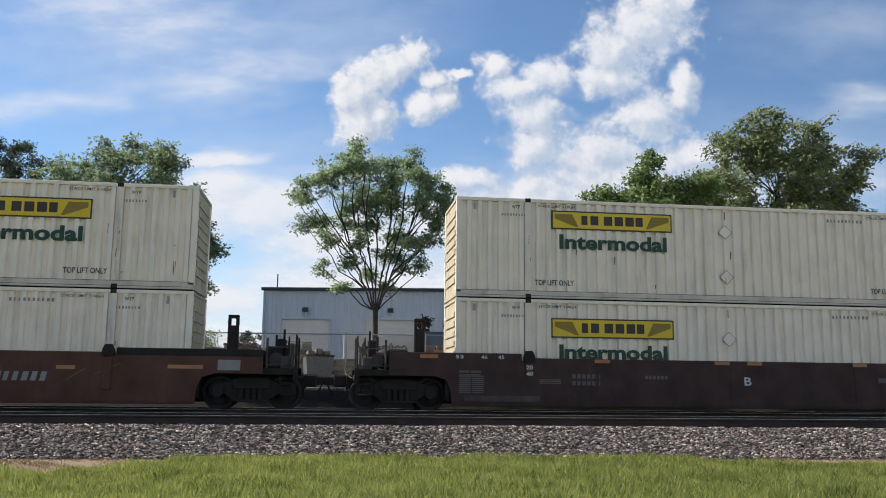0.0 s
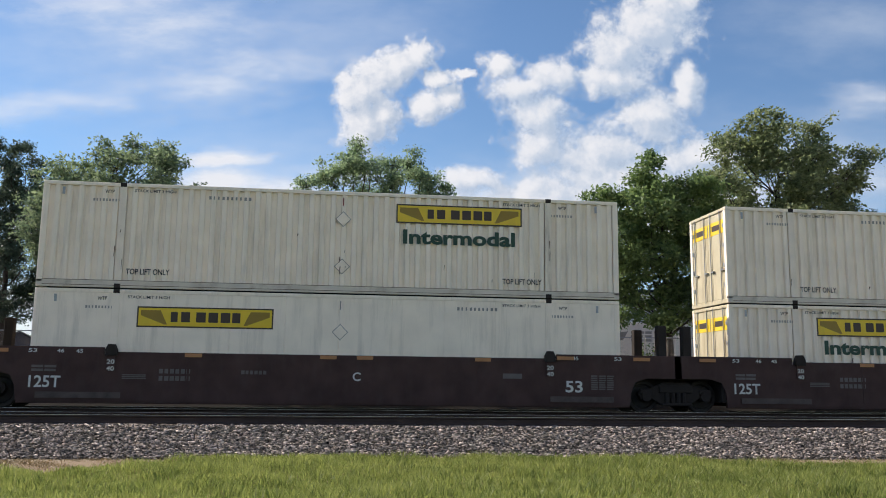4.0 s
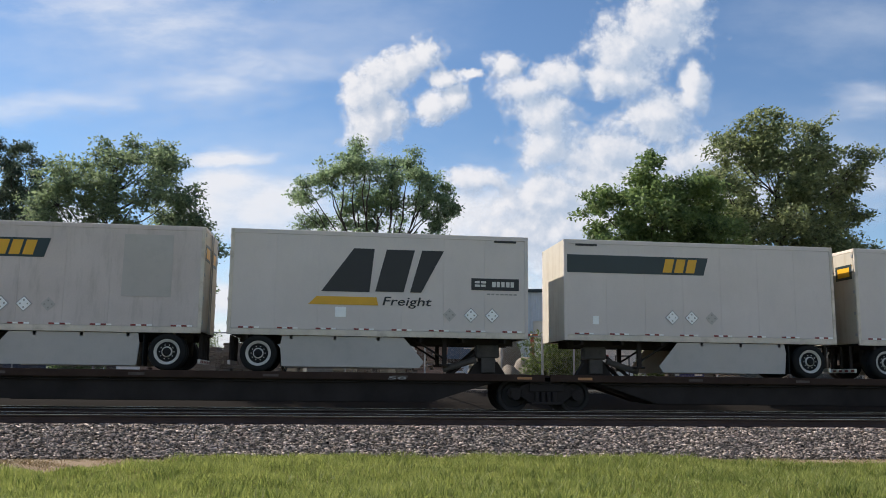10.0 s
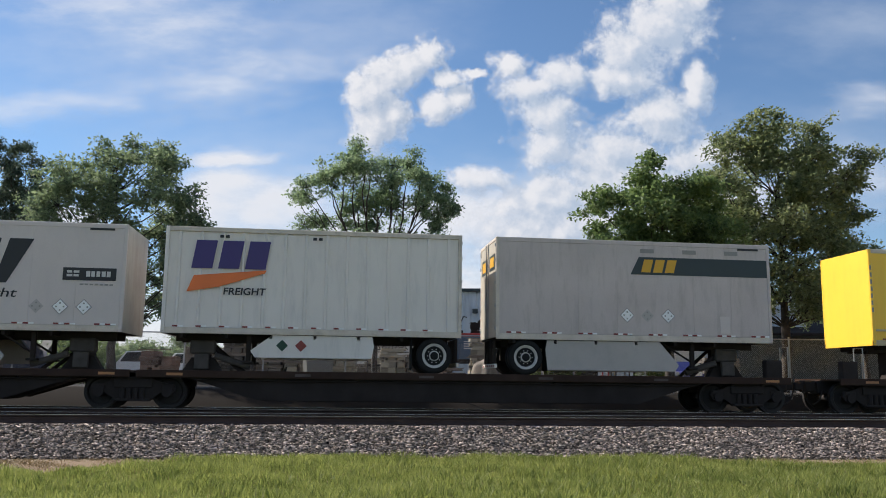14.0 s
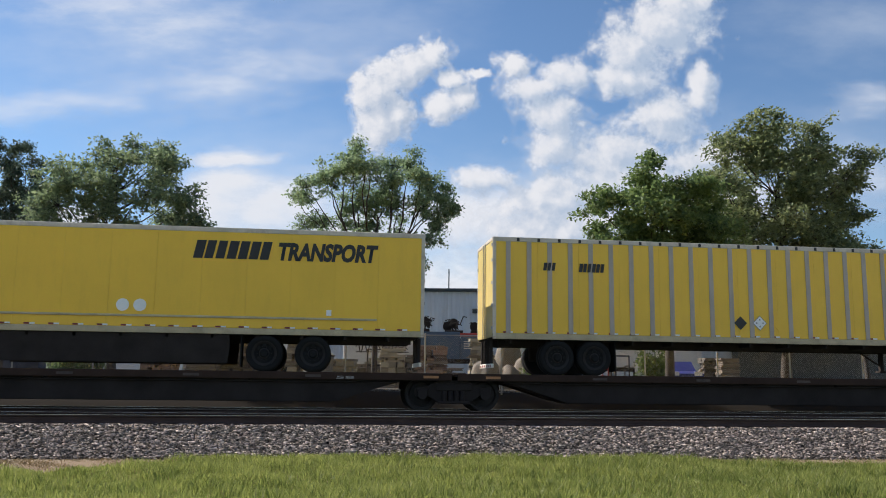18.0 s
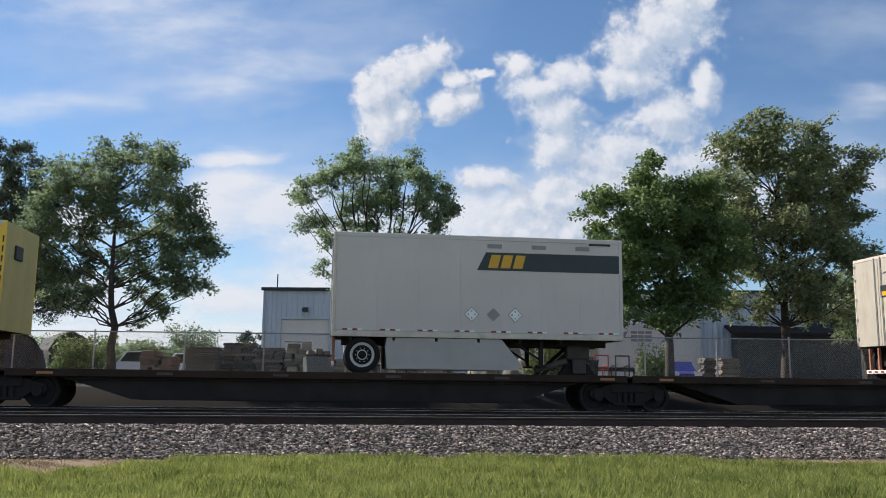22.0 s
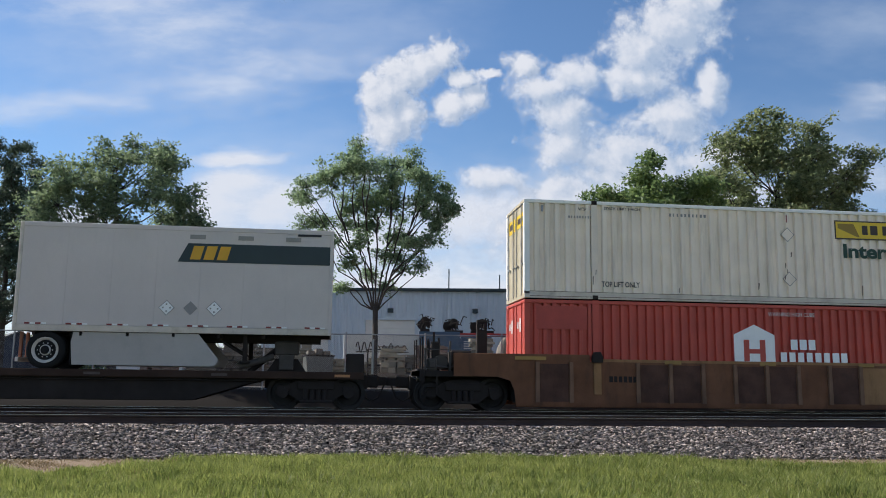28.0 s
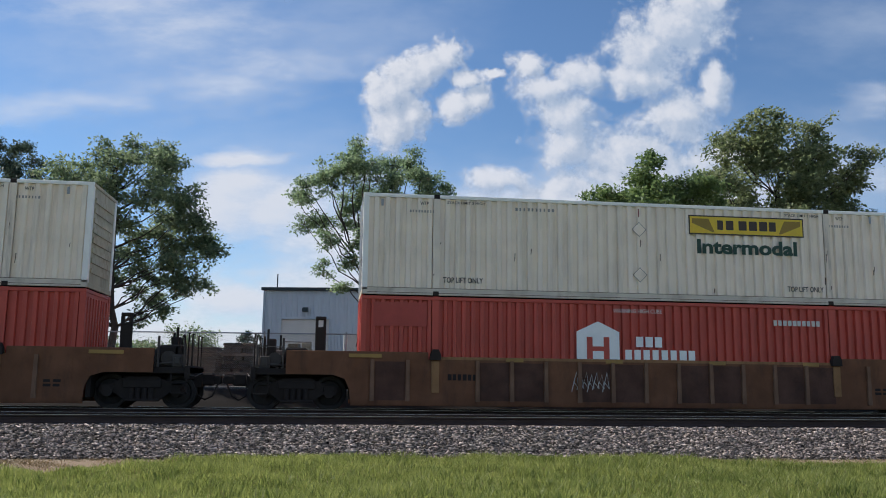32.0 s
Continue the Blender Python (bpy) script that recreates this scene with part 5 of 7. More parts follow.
def trailer(u, length, rear, label, side="plain", paint="trailer", axles=(0.87,), skirt=None, skirt_mat="skirt", gear=None, rim="rim", plates=False, tone=None):
    """A box trailer on its wheels. rear: the end with the doors, 'l' or 'r'."""
    t = mover("semi_trailer", label, "trailer", u)
    L = length
    body = M[tone or paint]
    D = (lambda d: d) if rear == "l" else (lambda d: L - d)

    def span(a, b):
        return tuple(sorted((D(a), D(b))))
    for y, turn in ((0.012, 0), (TW - 0.012, 180)):
        if side == "ribbed":
            me = ribbed_side(round(L - 0.2, 3), TZ1 - TZ0 - 0.3, 0.575)
            part("side_panel", me, body, t, at=pose(0.1 if not turn else L - 0.1, y, TZ0 + 0.17, 0, 0, turn))
        else:
            n = round(L / 1.22)
            w = (L - 0.2) / n
            for i in range(n):
                x = 0.1 + i * w
                y0, y1 = (y, y + 0.03) if not turn else (y - 0.03, y)
                part("side_panel", Box(x + 0.001, x + w - 0.001, y0, y1, TZ0 + 0.17, TZ1 - 0.13, 0.003), body, t)
    for y in (0.0, TW - 0.05):
        part("top_rail", Box(0, L, y, y + 0.05, TZ1 - 0.13, TZ1, 0.012), M["alu"] if side != "plain" or paint != "trailer" else body, t)
        part("bottom_rail", Box(0, L, y - 0.004, y + 0.05, TZ0, TZ0 + 0.165, 0.01).box(0, L, y - 0.012, y, TZ0 + 0.05, TZ0 + 0.065), M["rail_cream"] if paint == "yellow" else M["alu"], t)
        for x in (0, L - 0.1):
            part("corner_post", Box(x, x + 0.1, y - 0.006, y + 0.056, TZ0, TZ1, 0.012), M["alu"] if rear == ("l" if x == 0 else "r") else body, t)
    part("roof", Box(0.04, L - 0.04, 0.04, TW - 0.04, TZ1 - 0.03, TZ1 - 0.004), body, t)
    part("floor", Box(0.05, L - 0.05, 0.05, TW - 0.05, TZ0 + 0.02, TZ0 + 0.12), M["black"], t)
    a, b = span(L - 0.03, L)
    part("front_wall", Box(a, b, 0.05, TW - 0.05, TZ0, TZ1 - 0.01, 0.01), M["trailer_nose"] if paint != "yellow" else M["yellow_nose"] if side == "posts" else body, t)
    a, b = span(0.0, 0.04)
    for y0, y1 in ((0.07, TW / 2 - 0.005), (TW / 2 + 0.005, TW - 0.07)):
        d = part("door", Box(a, b, y0, y1, TZ0 + 0.06, TZ1 - 0.1, 0.008), M["trailer_door"] if paint == "trailer" else M["yellow_nose"] if paint == "yellow" else body, t)
        xr = D(-0.025)
        ym = TW / 2 - 0.16 if y0 < 1 else TW / 2 + 0.16
        part("lock_rod", MB().tube([(xr, ym, TZ0 + 0.05), (xr, ym, TZ1 - 0.05)], 0.016, 6), M["galv"], d)
        for zz in (2.3, 2.95, 3.6, 4.25, 4.7):
            yh = y0 - 0.02 if y0 < 1 else y1 - 0.06
            part("hinge", Box(*span(-0.022, 0.0), yh, yh + 0.08, zz, zz + 0.09), M["galv"], d)
        if plates == "signs" and y0 < 1:
            q = part("door_plate", Box(*span(-0.012, -0.006), y0 + 0.3, y1 - 0.08, 3.62, 4.0), M["ink"], d, "black and amber sign plate")
            part("sign_mark", Box(*span(-0.02, -0.012), y0 + 0.34, y1 - 0.12, 3.66, 3.8), M["amber"], q)
            part("door_plate", Box(*span(-0.012, -0.006), y0 + 0.05, y0 + 0.75, 3.22, 3.46), M["ink"], d)
            part("sign_mark", Box(*span(-0.012, -0.006), y0 + 0.55, y0 + 0.95, 2.75, 2.87), M["amber"], d)
            part("script_mark", MB().tube([(D(-0.01), y0 + 0.5, 4.25), (D(-0.01), y0 + 0.6, 4.45), (D(-0.01), y0 + 0.7, 4.25), (D(-0.01), y0 + 0.8, 4.42), (D(-0.01), y0 + 0.95, 4.38)], 0.02, 5), M["dull"], d)
        elif paint == "trailer" and plates != "signs":
            part("door_plate", Box(*span(-0.012, -0.006), y0 + 0.08, y1 - 0.3, 4.05, 4.5), M["band"], d)
            part("sign_mark", Box(*span(-0.02, -0.012), y0 + 0.2, y1 - 0.42, 4.13, 4.42), M["amber"], d)
    part("rear_header", Box(*span(-0.01, 0.05), 0.02, TW - 0.02, TZ1 - 0.1, TZ1 - 0.003, 0.01), M["alu"], t)
    # under-run guard with striped tape
    part("bumper", Box(*span(0.02, 0.1), 0.35, TW - 0.35, 1.22, 1.34, 0.01), M["trailer_white"], t)
    for y in (0.55, 1.05, 1.54, 2.0):
        part("bumper_leg", Box(*span(0.03, 0.11), y, y + 0.08, 1.34, TZ0, 0.008), M["bumper_rust"] if plates else M["black"], t)
    for i in range(6):
        y = 0.36 + i * 0.32
        part("tape", Box(*span(0.012, 0.019), y, y + 0.16, 1.25, 1.31), M["tape_red"], t)
    # frame and cross members
    for y in (0.75, 1.75):
        part("frame_beam", Box(0.3, L - 0.3, y, y + 0.09, 1.85, TZ0 + 0.02), M["black"], t)
    for i in range(int(L / 1.2)):
        x = 0.5 + i * 1.2
        part("cross_member", Box(x, x + 0.08, 0.06, TW - 0.06, 1.92, TZ0 + 0.02), M["black"], t)
    for d in axles:
        x = D(d)
        part("axle", MB().tube([(x, 0.1, 1.52), (x, TW - 0.1, 1.52)], 0.07, 8), M["black"], t)
        for y in (0.62, 1.8):
            part("hanger", Box(x - 0.4, x + 0.4, y, y + 0.18, 1.45, 1.95, 0.03), M["black"], t)
        for y, turn in ((0.04, 0), (0.34, 0), (TW - 0.04, 180), (TW - 0.34, 180)):
            wheel(t, x, 1.525, y, turn, rim)
    xm = D(max(axles) + 0.63)
    part("mud_flap", Box(xm - 0.015, xm + 0.015, 0.08, 0.62, 1.15, 2.0), M["tyre"], t)
    g = gear if gear is not None else L - 2.35
    for y in (0.35, TW - 0.45):
        x = D(g)
        part("landing_leg", Box(x - 0.06, x + 0.06, y, y + 0.12, 1.3, TZ0, 0.01).box(x - 0.14, x + 0.14, y - 0.06, y + 0.18, 1.25, 1.31, 0.01), M["black"], t)
        part("leg_brace", MB().tube([(x, y + 0.06, 1.45), (D(g - 0.9), y + 0.06, 2.0)], 0.03, 6), M["black"], t)
    if skirt:
        d0, d1, zb = skirt
        rake = 0.45
        poly = [(D(d0 + 0.05), 2.02), (D(d0), 1.75), (D(d0 + 0.06), zb), (D(d1), zb), (D(d1 + 0.12), zb + 0.18), (D(d1 - rake), 2.02)]
        for y in (0.06, TW - 0.08):
            part("side_skirt", MB().prism(poly, "y", y, y + 0.015), M[skirt_mat], t)
    # tape pieces along the bottom edge
    step = 1.05 if side == "plain" and paint == "trailer" else 0.62
    x = 0.3
    while x < L - 0.6:
        w = 0.14
        for k in range(4 if step > 0.7 else 2):
            part("tape", Box(x + k * w, x + k * w + w, -0.01, -0.006, TZ0 + 0.175, TZ0 + 0.22), M["tape_white" if k % 2 else "tape_red"], t)
        x += step
    # marker lamps under the roof edge at the nose
    if paint == "trailer" and side == "plain":
        a, b = span(L - 1.0, L - 0.35)
        part("vent", Box(a, b, -0.006, 0.0, 4.78, 4.84), M["ink"], t)
    return t


def slanted(x0, x1, z0, z1, s, y=0.002):
    return MB().prism([(x0, z0), (x1, z0), (x1 + s, z1), (x0 + s, z1)], "y", y - 0.003, y + 0.008)


def band_left(t):
    """Dark band that starts at the nose on the low-x end, with an amber mark at its slanted tip."""
    part("band", MB().prism([(0.02, 4.0), (4.24, 4.0), (4.39, 4.52), (0.02, 4.52)], "y", 0.0, 0.01), M["band"], t, "dark teal band")
    for i in range(3):
        part("mark_shape", slanted(2.98 + i * 0.35, 3.25 + i * 0.35, 4.06, 4.46, 0.1, -0.003), M["amber"], t)


def band_right(t, L, lo=4.0, vents=True):
    part("band", MB().prism([(lo, 3.98), (L - 0.02, 3.98), (L - 0.02, 4.5), (lo + 0.26, 4.5)], "y", 0.0, 0.01), M["band"], t, "dark teal band")
    for i in range(3):
        part("mark_shape", slanted(lo + 0.32 + i * 0.36, lo + 0.6 + i * 0.36, 4.05, 4.43, 0.1, -0.003), M["amber"], t)
    part("nose_band", Box(L + 0.001, L + 0.008, 0.1, TW - 0.1, 3.98, 4.5), M["band"], t)
    part("nose_mark", Box(L + 0.008, L + 0.013, 0.4, 1.2, 4.06, 4.42), M["amber"], t)
    if vents:
        for x in (lo + 0.3, lo + 1.6, lo + 2.9):
            part("data_plate", Box(x, x + 0.42, -0.004, 0.006, 4.62, 4.74), M["dull"], t)


def big_mark(t):
    """A wide three-part dark mark with an amber bar under it and the plain word below."""
    for q in ([(2.52, 3.27), (3.86, 3.27), (3.98, 4.5), (3.4, 4.5)], [(4.02, 3.29), (4.82, 3.29), (5.12, 4.49), (4.32, 4.49)], [(5.0, 3.29), (5.32, 3.29), (5.95, 4.49), (5.33, 4.49)]):
        part("mark_shape", MB().prism(q, "y", -0.002, 0.008), M["ink"], t)
    part("mark_bar", MB().prism([(2.17, 2.9), (4.11, 2.9), (4.06, 3.13), (2.4, 3.13)], "y", -0.002, 0.008), M["amber"], t)
    letters("Freight", 4.23, 5.62, 2.83, 3.15, -0.003, M["ink"], t, shear=0.18, bold=0.008)
    p = part("sign_plate", Box(6.75, 8.13, -0.003, 0.008, 3.4, 3.74), M["ink"], t, "black sign with plain white bars")
    part("data_stencil", bars(6.85, 7.2, 3.48, 3.68, -0.004, 2, 2, gap=0.2), M["pale"], p)
    part("data_stencil", bars(7.35, 8.02, 3.5, 3.65, -0.004, 5, 1), M["pale"], p)
    part("data_stencil", bars(7.2, 8.1, 3.27, 3.31, 0.002, 7, 1), M["dull"], t)


SHELL = "grey-white box trailer"
T1 = trailer(63.83, 8.45, "r", SHELL + ", dark band and amber mark at its nose", skirt=(1.6, 5.4, 1.15), tone="trailer_dirty")
band_left(T1)
for x, k in ((3.24, "w"), (3.83, "w"), (4.45, "o")):
    diamond(T1, x, 2.74, k)
part("data_plate", Box(0.85, 1.02, -0.004, 0.006, 2.5, 2.74), M["placard"], T1)
# smudge on the side, built as a thin duller patch
part("repair_panel", Box(6.3, 7.6, -0.001, 0.01, 3.0, 4.7), M["skirt"], T1, "duller patch of side panel")
part("nose_band", Box(-0.008, 0.0, 0.1, TW - 0.1, 4.0, 4.52), M["band"], T1)
part("nose_mark", Box(-0.014, -0.008, 1.4, 2.2, 4.08, 4.44), M["amber"], T1)
part("nose_mark", Box(-0.012, -0.004, 1.3, 2.0, 3.4, 3.75), M["amber"], T1)
diamond(T1, 0.12, 2.55, "amber", y=-0.012, r=0.13)
T2 = trailer(72.96, 8.4, "l", SHELL + " with a large black mark and amber bar", skirt=(1.45, 5.3, 1.18))
big_mark(T2)
for x, k in ((6.13, "o"), (6.74, "w"), (7.35, "w")):
    diamond(T2, x, 2.68, k)
part("data_plate", MB().box(2.92, 3.22, -0.004, 0.006, 2.56, 2.84), M["placard"], T2)
T3 = trailer(82.42, 8.35, "r", SHELL + ", dark band and amber mark at its nose", skirt=(1.6, 5.4, 1.15))
band_left(T3)
for x, k in ((3.24, "w"), (3.83, "w"), (4.45, "o")):
    diamond(T3, x, 2.74, k)
part("data_plate", Box(0.85, 1.02, -0.004, 0.006, 2.5, 2.74), M["placard"], T3)
T4 = trailer(91.48, 8.37, "l", SHELL + " with a large black mark and amber bar", skirt=(1.45, 5.3, 1.18))
big_mark(T4)
for x, k in ((6.13, "o"), (6.74, "w"), (7.35, "w")):
    diamond(T4, x, 2.68, k)
Y1 = trailer(100.85, 8.22, "r", "white box trailer with upright ribs and a purple mark", side="ribbed", paint="trailer_white", axles=(0.76,), skirt=(2.45, 5.7, 1.41), skirt_mat="trailer_white", gear=5.9)
for i in range(3):
    part("mark_shape", slanted(0.72 + i * 0.72, 1.28 + i * 0.72, 3.82, 4.6, 0.12, -0.004), M["purple"], Y1)
part("mark_wedge", MB().prism([(0.63, 3.17), (1.5, 3.32), (2.72, 3.72), (2.74, 3.8), (0.8, 3.62)], "y", -0.006, 0.006), M["orange"], Y1, "orange wedge")
letters("FREIGHT", 1.61, 2.76, 3.1, 3.3, -0.006, M["ink"], Y1, shear=0.1)
for k in range(3):
    part("nose_mark", Box(-0.012, -0.002, 1.0 + k * 0.4, 1.32 + k * 0.4, 3.9, 4.4), M["purple"], Y1)
part("nose_mark", Box(-0.012, -0.002, 0.95, 2.15, 3.5, 3.7), M["orange"], Y1)
diamond(Y1, 3.25, 1.74, "green", y=0.05, r=0.16)
diamond(Y1, 3.76, 1.74, "tape_red", y=0.05, r=0.16)
for x in (1.45, 4.0):
    for k in (0, 0.16):
        part("vent", Box(x + k, x + k + 0.1, -0.006, 0.006, 4.68, 4.76), M["ink"], Y1)
T6 = trailer(110.06, 8.32, "l", SHELL + ", dark band towards its nose", skirt=(1.45, 5.3, 1.18), tone="trailer_dirty")
band_right(T6, 8.32)
for x, k in ((3.87, "w"), (4.48, "o"), (5.11, "w")):
    diamond(T6, x, 2.78, k)
part("data_plate", Box(6.7, 7.0, -0.004, 0.006, 2.3, 2.8), M["trailer"], T6)
K1 = trailer(121.58, 15.93, "r", "long plain yellow box trailer with black lettering", paint="yellow", axles=(3.06, 4.38), skirt=(5.3, 11.8, 1.24), skirt_mat="black", gear=13.2, rim="steel")
part("word_stencil", bars(9.52, 11.62, 4.1, 4.6, 0.0, 7, slant=0.2, gap=0.2), M["ink"], K1)
letters("TRANSPORT", 11.83, 14.6, 4.08, 4.6, -0.003, M["ink"], K1, shear=0.2, bold=0.045)
part("side_moulding", Box(0.1, 14.6, -0.03, 0.0, 2.46, 2.52, 0.008), M["rail_cream"], K1, "pale level moulding")
for x in (7.75, 8.2):
    part("placard", MB().lathe([(0.03, -0.008), (0.17, -0.008), (0.17, 0.004)], (x, 0.0, 2.77), 20), M["placard"], K1)
part("data_plate", Box(13.2, 13.34, -0.006, 0.004, 2.58, 2.74), M["placard"], K1)
part("number_stencil", bars(0.01, 0.09, 3.0, 4.5, -0.012, 1, 7), M["dull"], K1)
G1 = trailer(139.47, 16.0, "l", "long yellow box trailer with grey upright posts", side="posts", paint="yellow", axles=(1.88, 2.98), gear=13.3, rim="steel")
for i in range(25):
    x = 0.45 + i * 0.611
    part("side_post", Box(x - 0.07, x + 0.07, -0.012, 0.012, TZ0 + 0.17, TZ1 - 0.13, 0.006), M["alu_post"], G1)
    part("roof_bow", Box(x + 0.25, x + 0.33, -0.006, 0.0, TZ1 - 0.12, TZ1 - 0.02), M["ink"], G1)
part("word_stencil", bars(1.47, 1.85, 4.02, 4.25, -0.013, 3, slant=0.15), M["ink"], G1)
part("word_stencil", bars(2.53, 3.3, 4.0, 4.25, -0.013, 6, slant=0.15), M["ink"], G1)
part("number_stencil", bars(15.93, 15.97, 3.0, 4.6, -0.014, 1, 6, gap=0.1), M["ink"], G1)
part("nose_box", Box(16.0, 16.06, 0.7, 1.25, 4.0, 4.4, 0.02), M["ink"], G1, "dark fitting on the nose")
part("corner_moulding", Box(15.7, 15.74, -0.02, 0.0, 2.3, 4.75, 0.006), M["rust_stain"], G1)
diamond(G1, 7.42, 2.62, "ink", y=-0.014, r=0.2)
diamond(G1, 8.02, 2.63, "w", y=-0.014, r=0.2)
diamond(G1, 8.62, 2.58, "yellow", y=-0.014, r=0.18)
PUPS = []
for u, lo, ks, lab in ((164.2, 4.08, "wgw", "stained"), (181.52, 3.97, "woo", "streaked"), (198.84, 4.15, "wgw", "scuffed")):
    p = trailer(u, 8.38, "l", "lone grey-white box trailer, dark band, %s side" % lab, skirt=(1.5, 5.25, 1.15), plates="band" if lab == "stained" else "signs")
    band_right(p, 8.38, lo, vents=lab != "streaked")
    x0 = 3.93 if lab != "streaked" else 3.27
    for i, k in enumerate(ks):
        diamond(p, x0 + i * 0.63, 2.71, k)
    PUPS.append(p)


# ---- spine cars that carry the trailers ----
def spine_car(label, u, trucks, hitches, tags):
    car = mover("spine_car", label, "rail car", u)
    T = [x - u for x in trucks]
    for i in range(len(T) - 1):
        tl, tr = T[i], T[i + 1]
        xl, xr = tl - (1.3 if i == 0 else -0.08), tr + (1.3 if i == len(T) - 2 else -0.08)
        part("deck", Box(xl, xr, 0.02, 2.57, 0.96, 1.015), M["deck"], car)
        for y in (0.0, 2.53):
            part("side_sill", Box(xl, xr, y, y + 0.06, 0.84, 1.04, 0.01), M["deck"], car)
        belly = [(tl - 0.3, 0.95), (tl - 0.3, 0.84), (tl + 1.6, 0.8), (tl + 2.1, 0.68), (tl + 3.4, 0.22), (tr - 3.4, 0.22), (tr - 2.1, 0.68), (tr - 1.6, 0.8), (tr + 0.3, 0.84), (tr + 0.3, 0.95)]
        part("centre_sill", MB().prism(belly, "y", 0.75, 1.84), M["black"], car)
        side = [(tl + 1.3, 0.85), (tl + 2.0, 0.66), (tl + 3.3, 0.25), (tr - 3.3, 0.25), (tr - 2.0, 0.66), (tr - 1.3, 0.85)]
        for y in (0.18, 2.35):
            part("side_girder", MB().prism(side, "y", y, y + 0.06), M["black"], car)
        for k in range(6):
            x = xl + 0.8 + k * (xr - xl - 1.6) / 5
            part("reflector", Box(x, x + 0.42, -0.006, 0.0, 0.9, 0.97), M["reflect_orange"] if k in (0, 5) else M["scuff"], car, "dirty reflective strip")
        for k in range(5):
            x = tl + 3.0 + k * (tr - tl - 6.0) / 4
            part("deck_bracket", MB().prism([(0.06, 0.84), (0.75, 0.84), (0.75, 0.5)], "x", x, x + 0.05), M["black"], car)
        part("brake_pipe", MB().tube([(tl + 1.6, 0.12, 0.78), (tr - 1.6, 0.12, 0.78)], 0.022, 6), M["black"], car)
    for x in T:
        truck(car, x)
    for h in hitches:
        x = h[0] - u
        s = h[1]
        part("hitch_post", Box(x - 0.12, x + 0.12, 0.95, 1.64, 1.0, 1.92, 0.02), M["black"], car)
        for y in (0.8, 1.7):
            part("hitch_strut", MB().tube([(x + s * 1.05, y, 1.03), (x + s * 0.1, y, 1.85)], 0.055, 8), M["black"], car)
        part("hitch_head", Box(x - 0.34, x + 0.34, 0.6, 0.94, 1.5, 1.88, 0.04).box(x - 0.2, x + 0.2, 0.5, 0.62, 1.08, 1.5, 0.02), M["gear"], car)
        part("hitch_foot", MB().prism([(x - 0.55, 1.02), (x + 0.55, 1.02), (x + 0.3, 1.4), (x - 0.3, 1.4)], "y", 0.7, 1.0), M["black"], car)
        part("hitch_cylinder", MB().tube([(x + s * 1.3, 0.62, 1.16), (x + s * 0.35, 0.62, 1.45)], 0.09, 10), M["gear"], car)
        part("hitch_plate", Box(x - 0.4, x + 0.4, 0.8, 1.8, 1.9, 2.0, 0.03), M["black"], car)
    for x in tags:
        part("end_bracket", Box(x - u - 0.25, x - u + 0.25, 0.02, 0.3, 1.0, 1.55, 0.03), M["black"], car)
        part("end_rail", MB().tube([(x - u + 0.5, 0.15, 1.0), (x - u + 0.5, 0.15, 1.95), (x - u + 0.5, 0.6, 1.95), (x - u + 0.5, 0.6, 1.0)], 0.02, 6), M["galv"], car)
    coupler(car, T[0] - 2.1, T[0] - 1.15)
    coupler(car, T[-1] + 1.15, T[-1] + 2.0)
    letters("58", 13.6, 14.1, 0.86, 0.94, -0.008, M["dull"], car)
    return car


spine_car("dark three-platform spine car for trailers", 63.8, [63.9, 81.92, 100.2, 117.6],
          [(64.9, 1), (80.3, -1), (83.5, 1), (98.7, -1), (101.9, 1), (117.2, -1)], [62.9, 118.4])
spine_car("dark five-platform spine car, rust along its edge", 121.5, [121.75, 138.4, 155.65, 172.75, 189.95, 206.85],
          [(122.9, 1), (154.2, -1), (171.4, -1), (188.7, -1), (206.0, -1)], [120.8, 207.9])


# ---- beyond the tracks: directions across and along the view of the yard ----
GZ = 0.5  # the yard lies half a metre over the rails
ACROSS = Vector((math.cos(YAW), -math.sin(YAW), 0))
AWAY = Vector((math.sin(YAW), math.cos(YAW), 0))
YARD = -math.degrees(YAW)


def leaf_mesh(name, centres, outward, size, rng):
    """Small folded leaves at the given centres; each points about outward and lies more or less level."""
    n = len(centres)
    a = outward + rng.normal(size=(n, 3)) * 0.75
    a /= np.linalg.norm(a, axis=1, keepdims=True)
    up = rng.normal(size=(n, 3)) * 0.6 + (0, 0, 0.8)
    b = np.cross(up, a)
    b /= np.linalg.norm(b, axis=1, keepdims=True) + 1e-9
    c = np.cross(a, b)
    s = size * rng.uniform(0.6, 1.35, (n, 1))
    v = np.empty((n, 4, 3))
    v[:, 0] = centres - a * s
    v[:, 1] = centres + b * s * 0.55 + c * s * 0.18
    v[:, 2] = centres + a * s
    v[:, 3] = centres - b * s * 0.55 + c * s * 0.18
    f = (np.array([(0, 1, 2), (0, 2, 3)])[None] + (np.arange(n) * 4)[:, None, None]).reshape(-1, 3)
    return fast_mesh(name, v.reshape(-1, 3), f)


def limb(mb, p0, p1, r0, r1, rng, sag=0.12, n=5, sides=7, bend=1.0):
    p0, p1 = Vector(p0), Vector(p1)
    L = (p1 - p0).length
    pts, rs = [], []
    for i in range(n + 1):
        t = i / n
        p = p0.lerp(p1, t)
        w = math.sin(math.pi * t)
        p += Vector((rng.normal(0, 0.035), rng.normal(0, 0.035), rng.normal(0, 0.02))) * (L * w * bend)
        p.z += sag * L * w
        pts.append(p); rs.append(r0 + (r1 - r0) * t ** 0.8)
    mb.tube(pts, rs, sides, caps=False)
    return pts


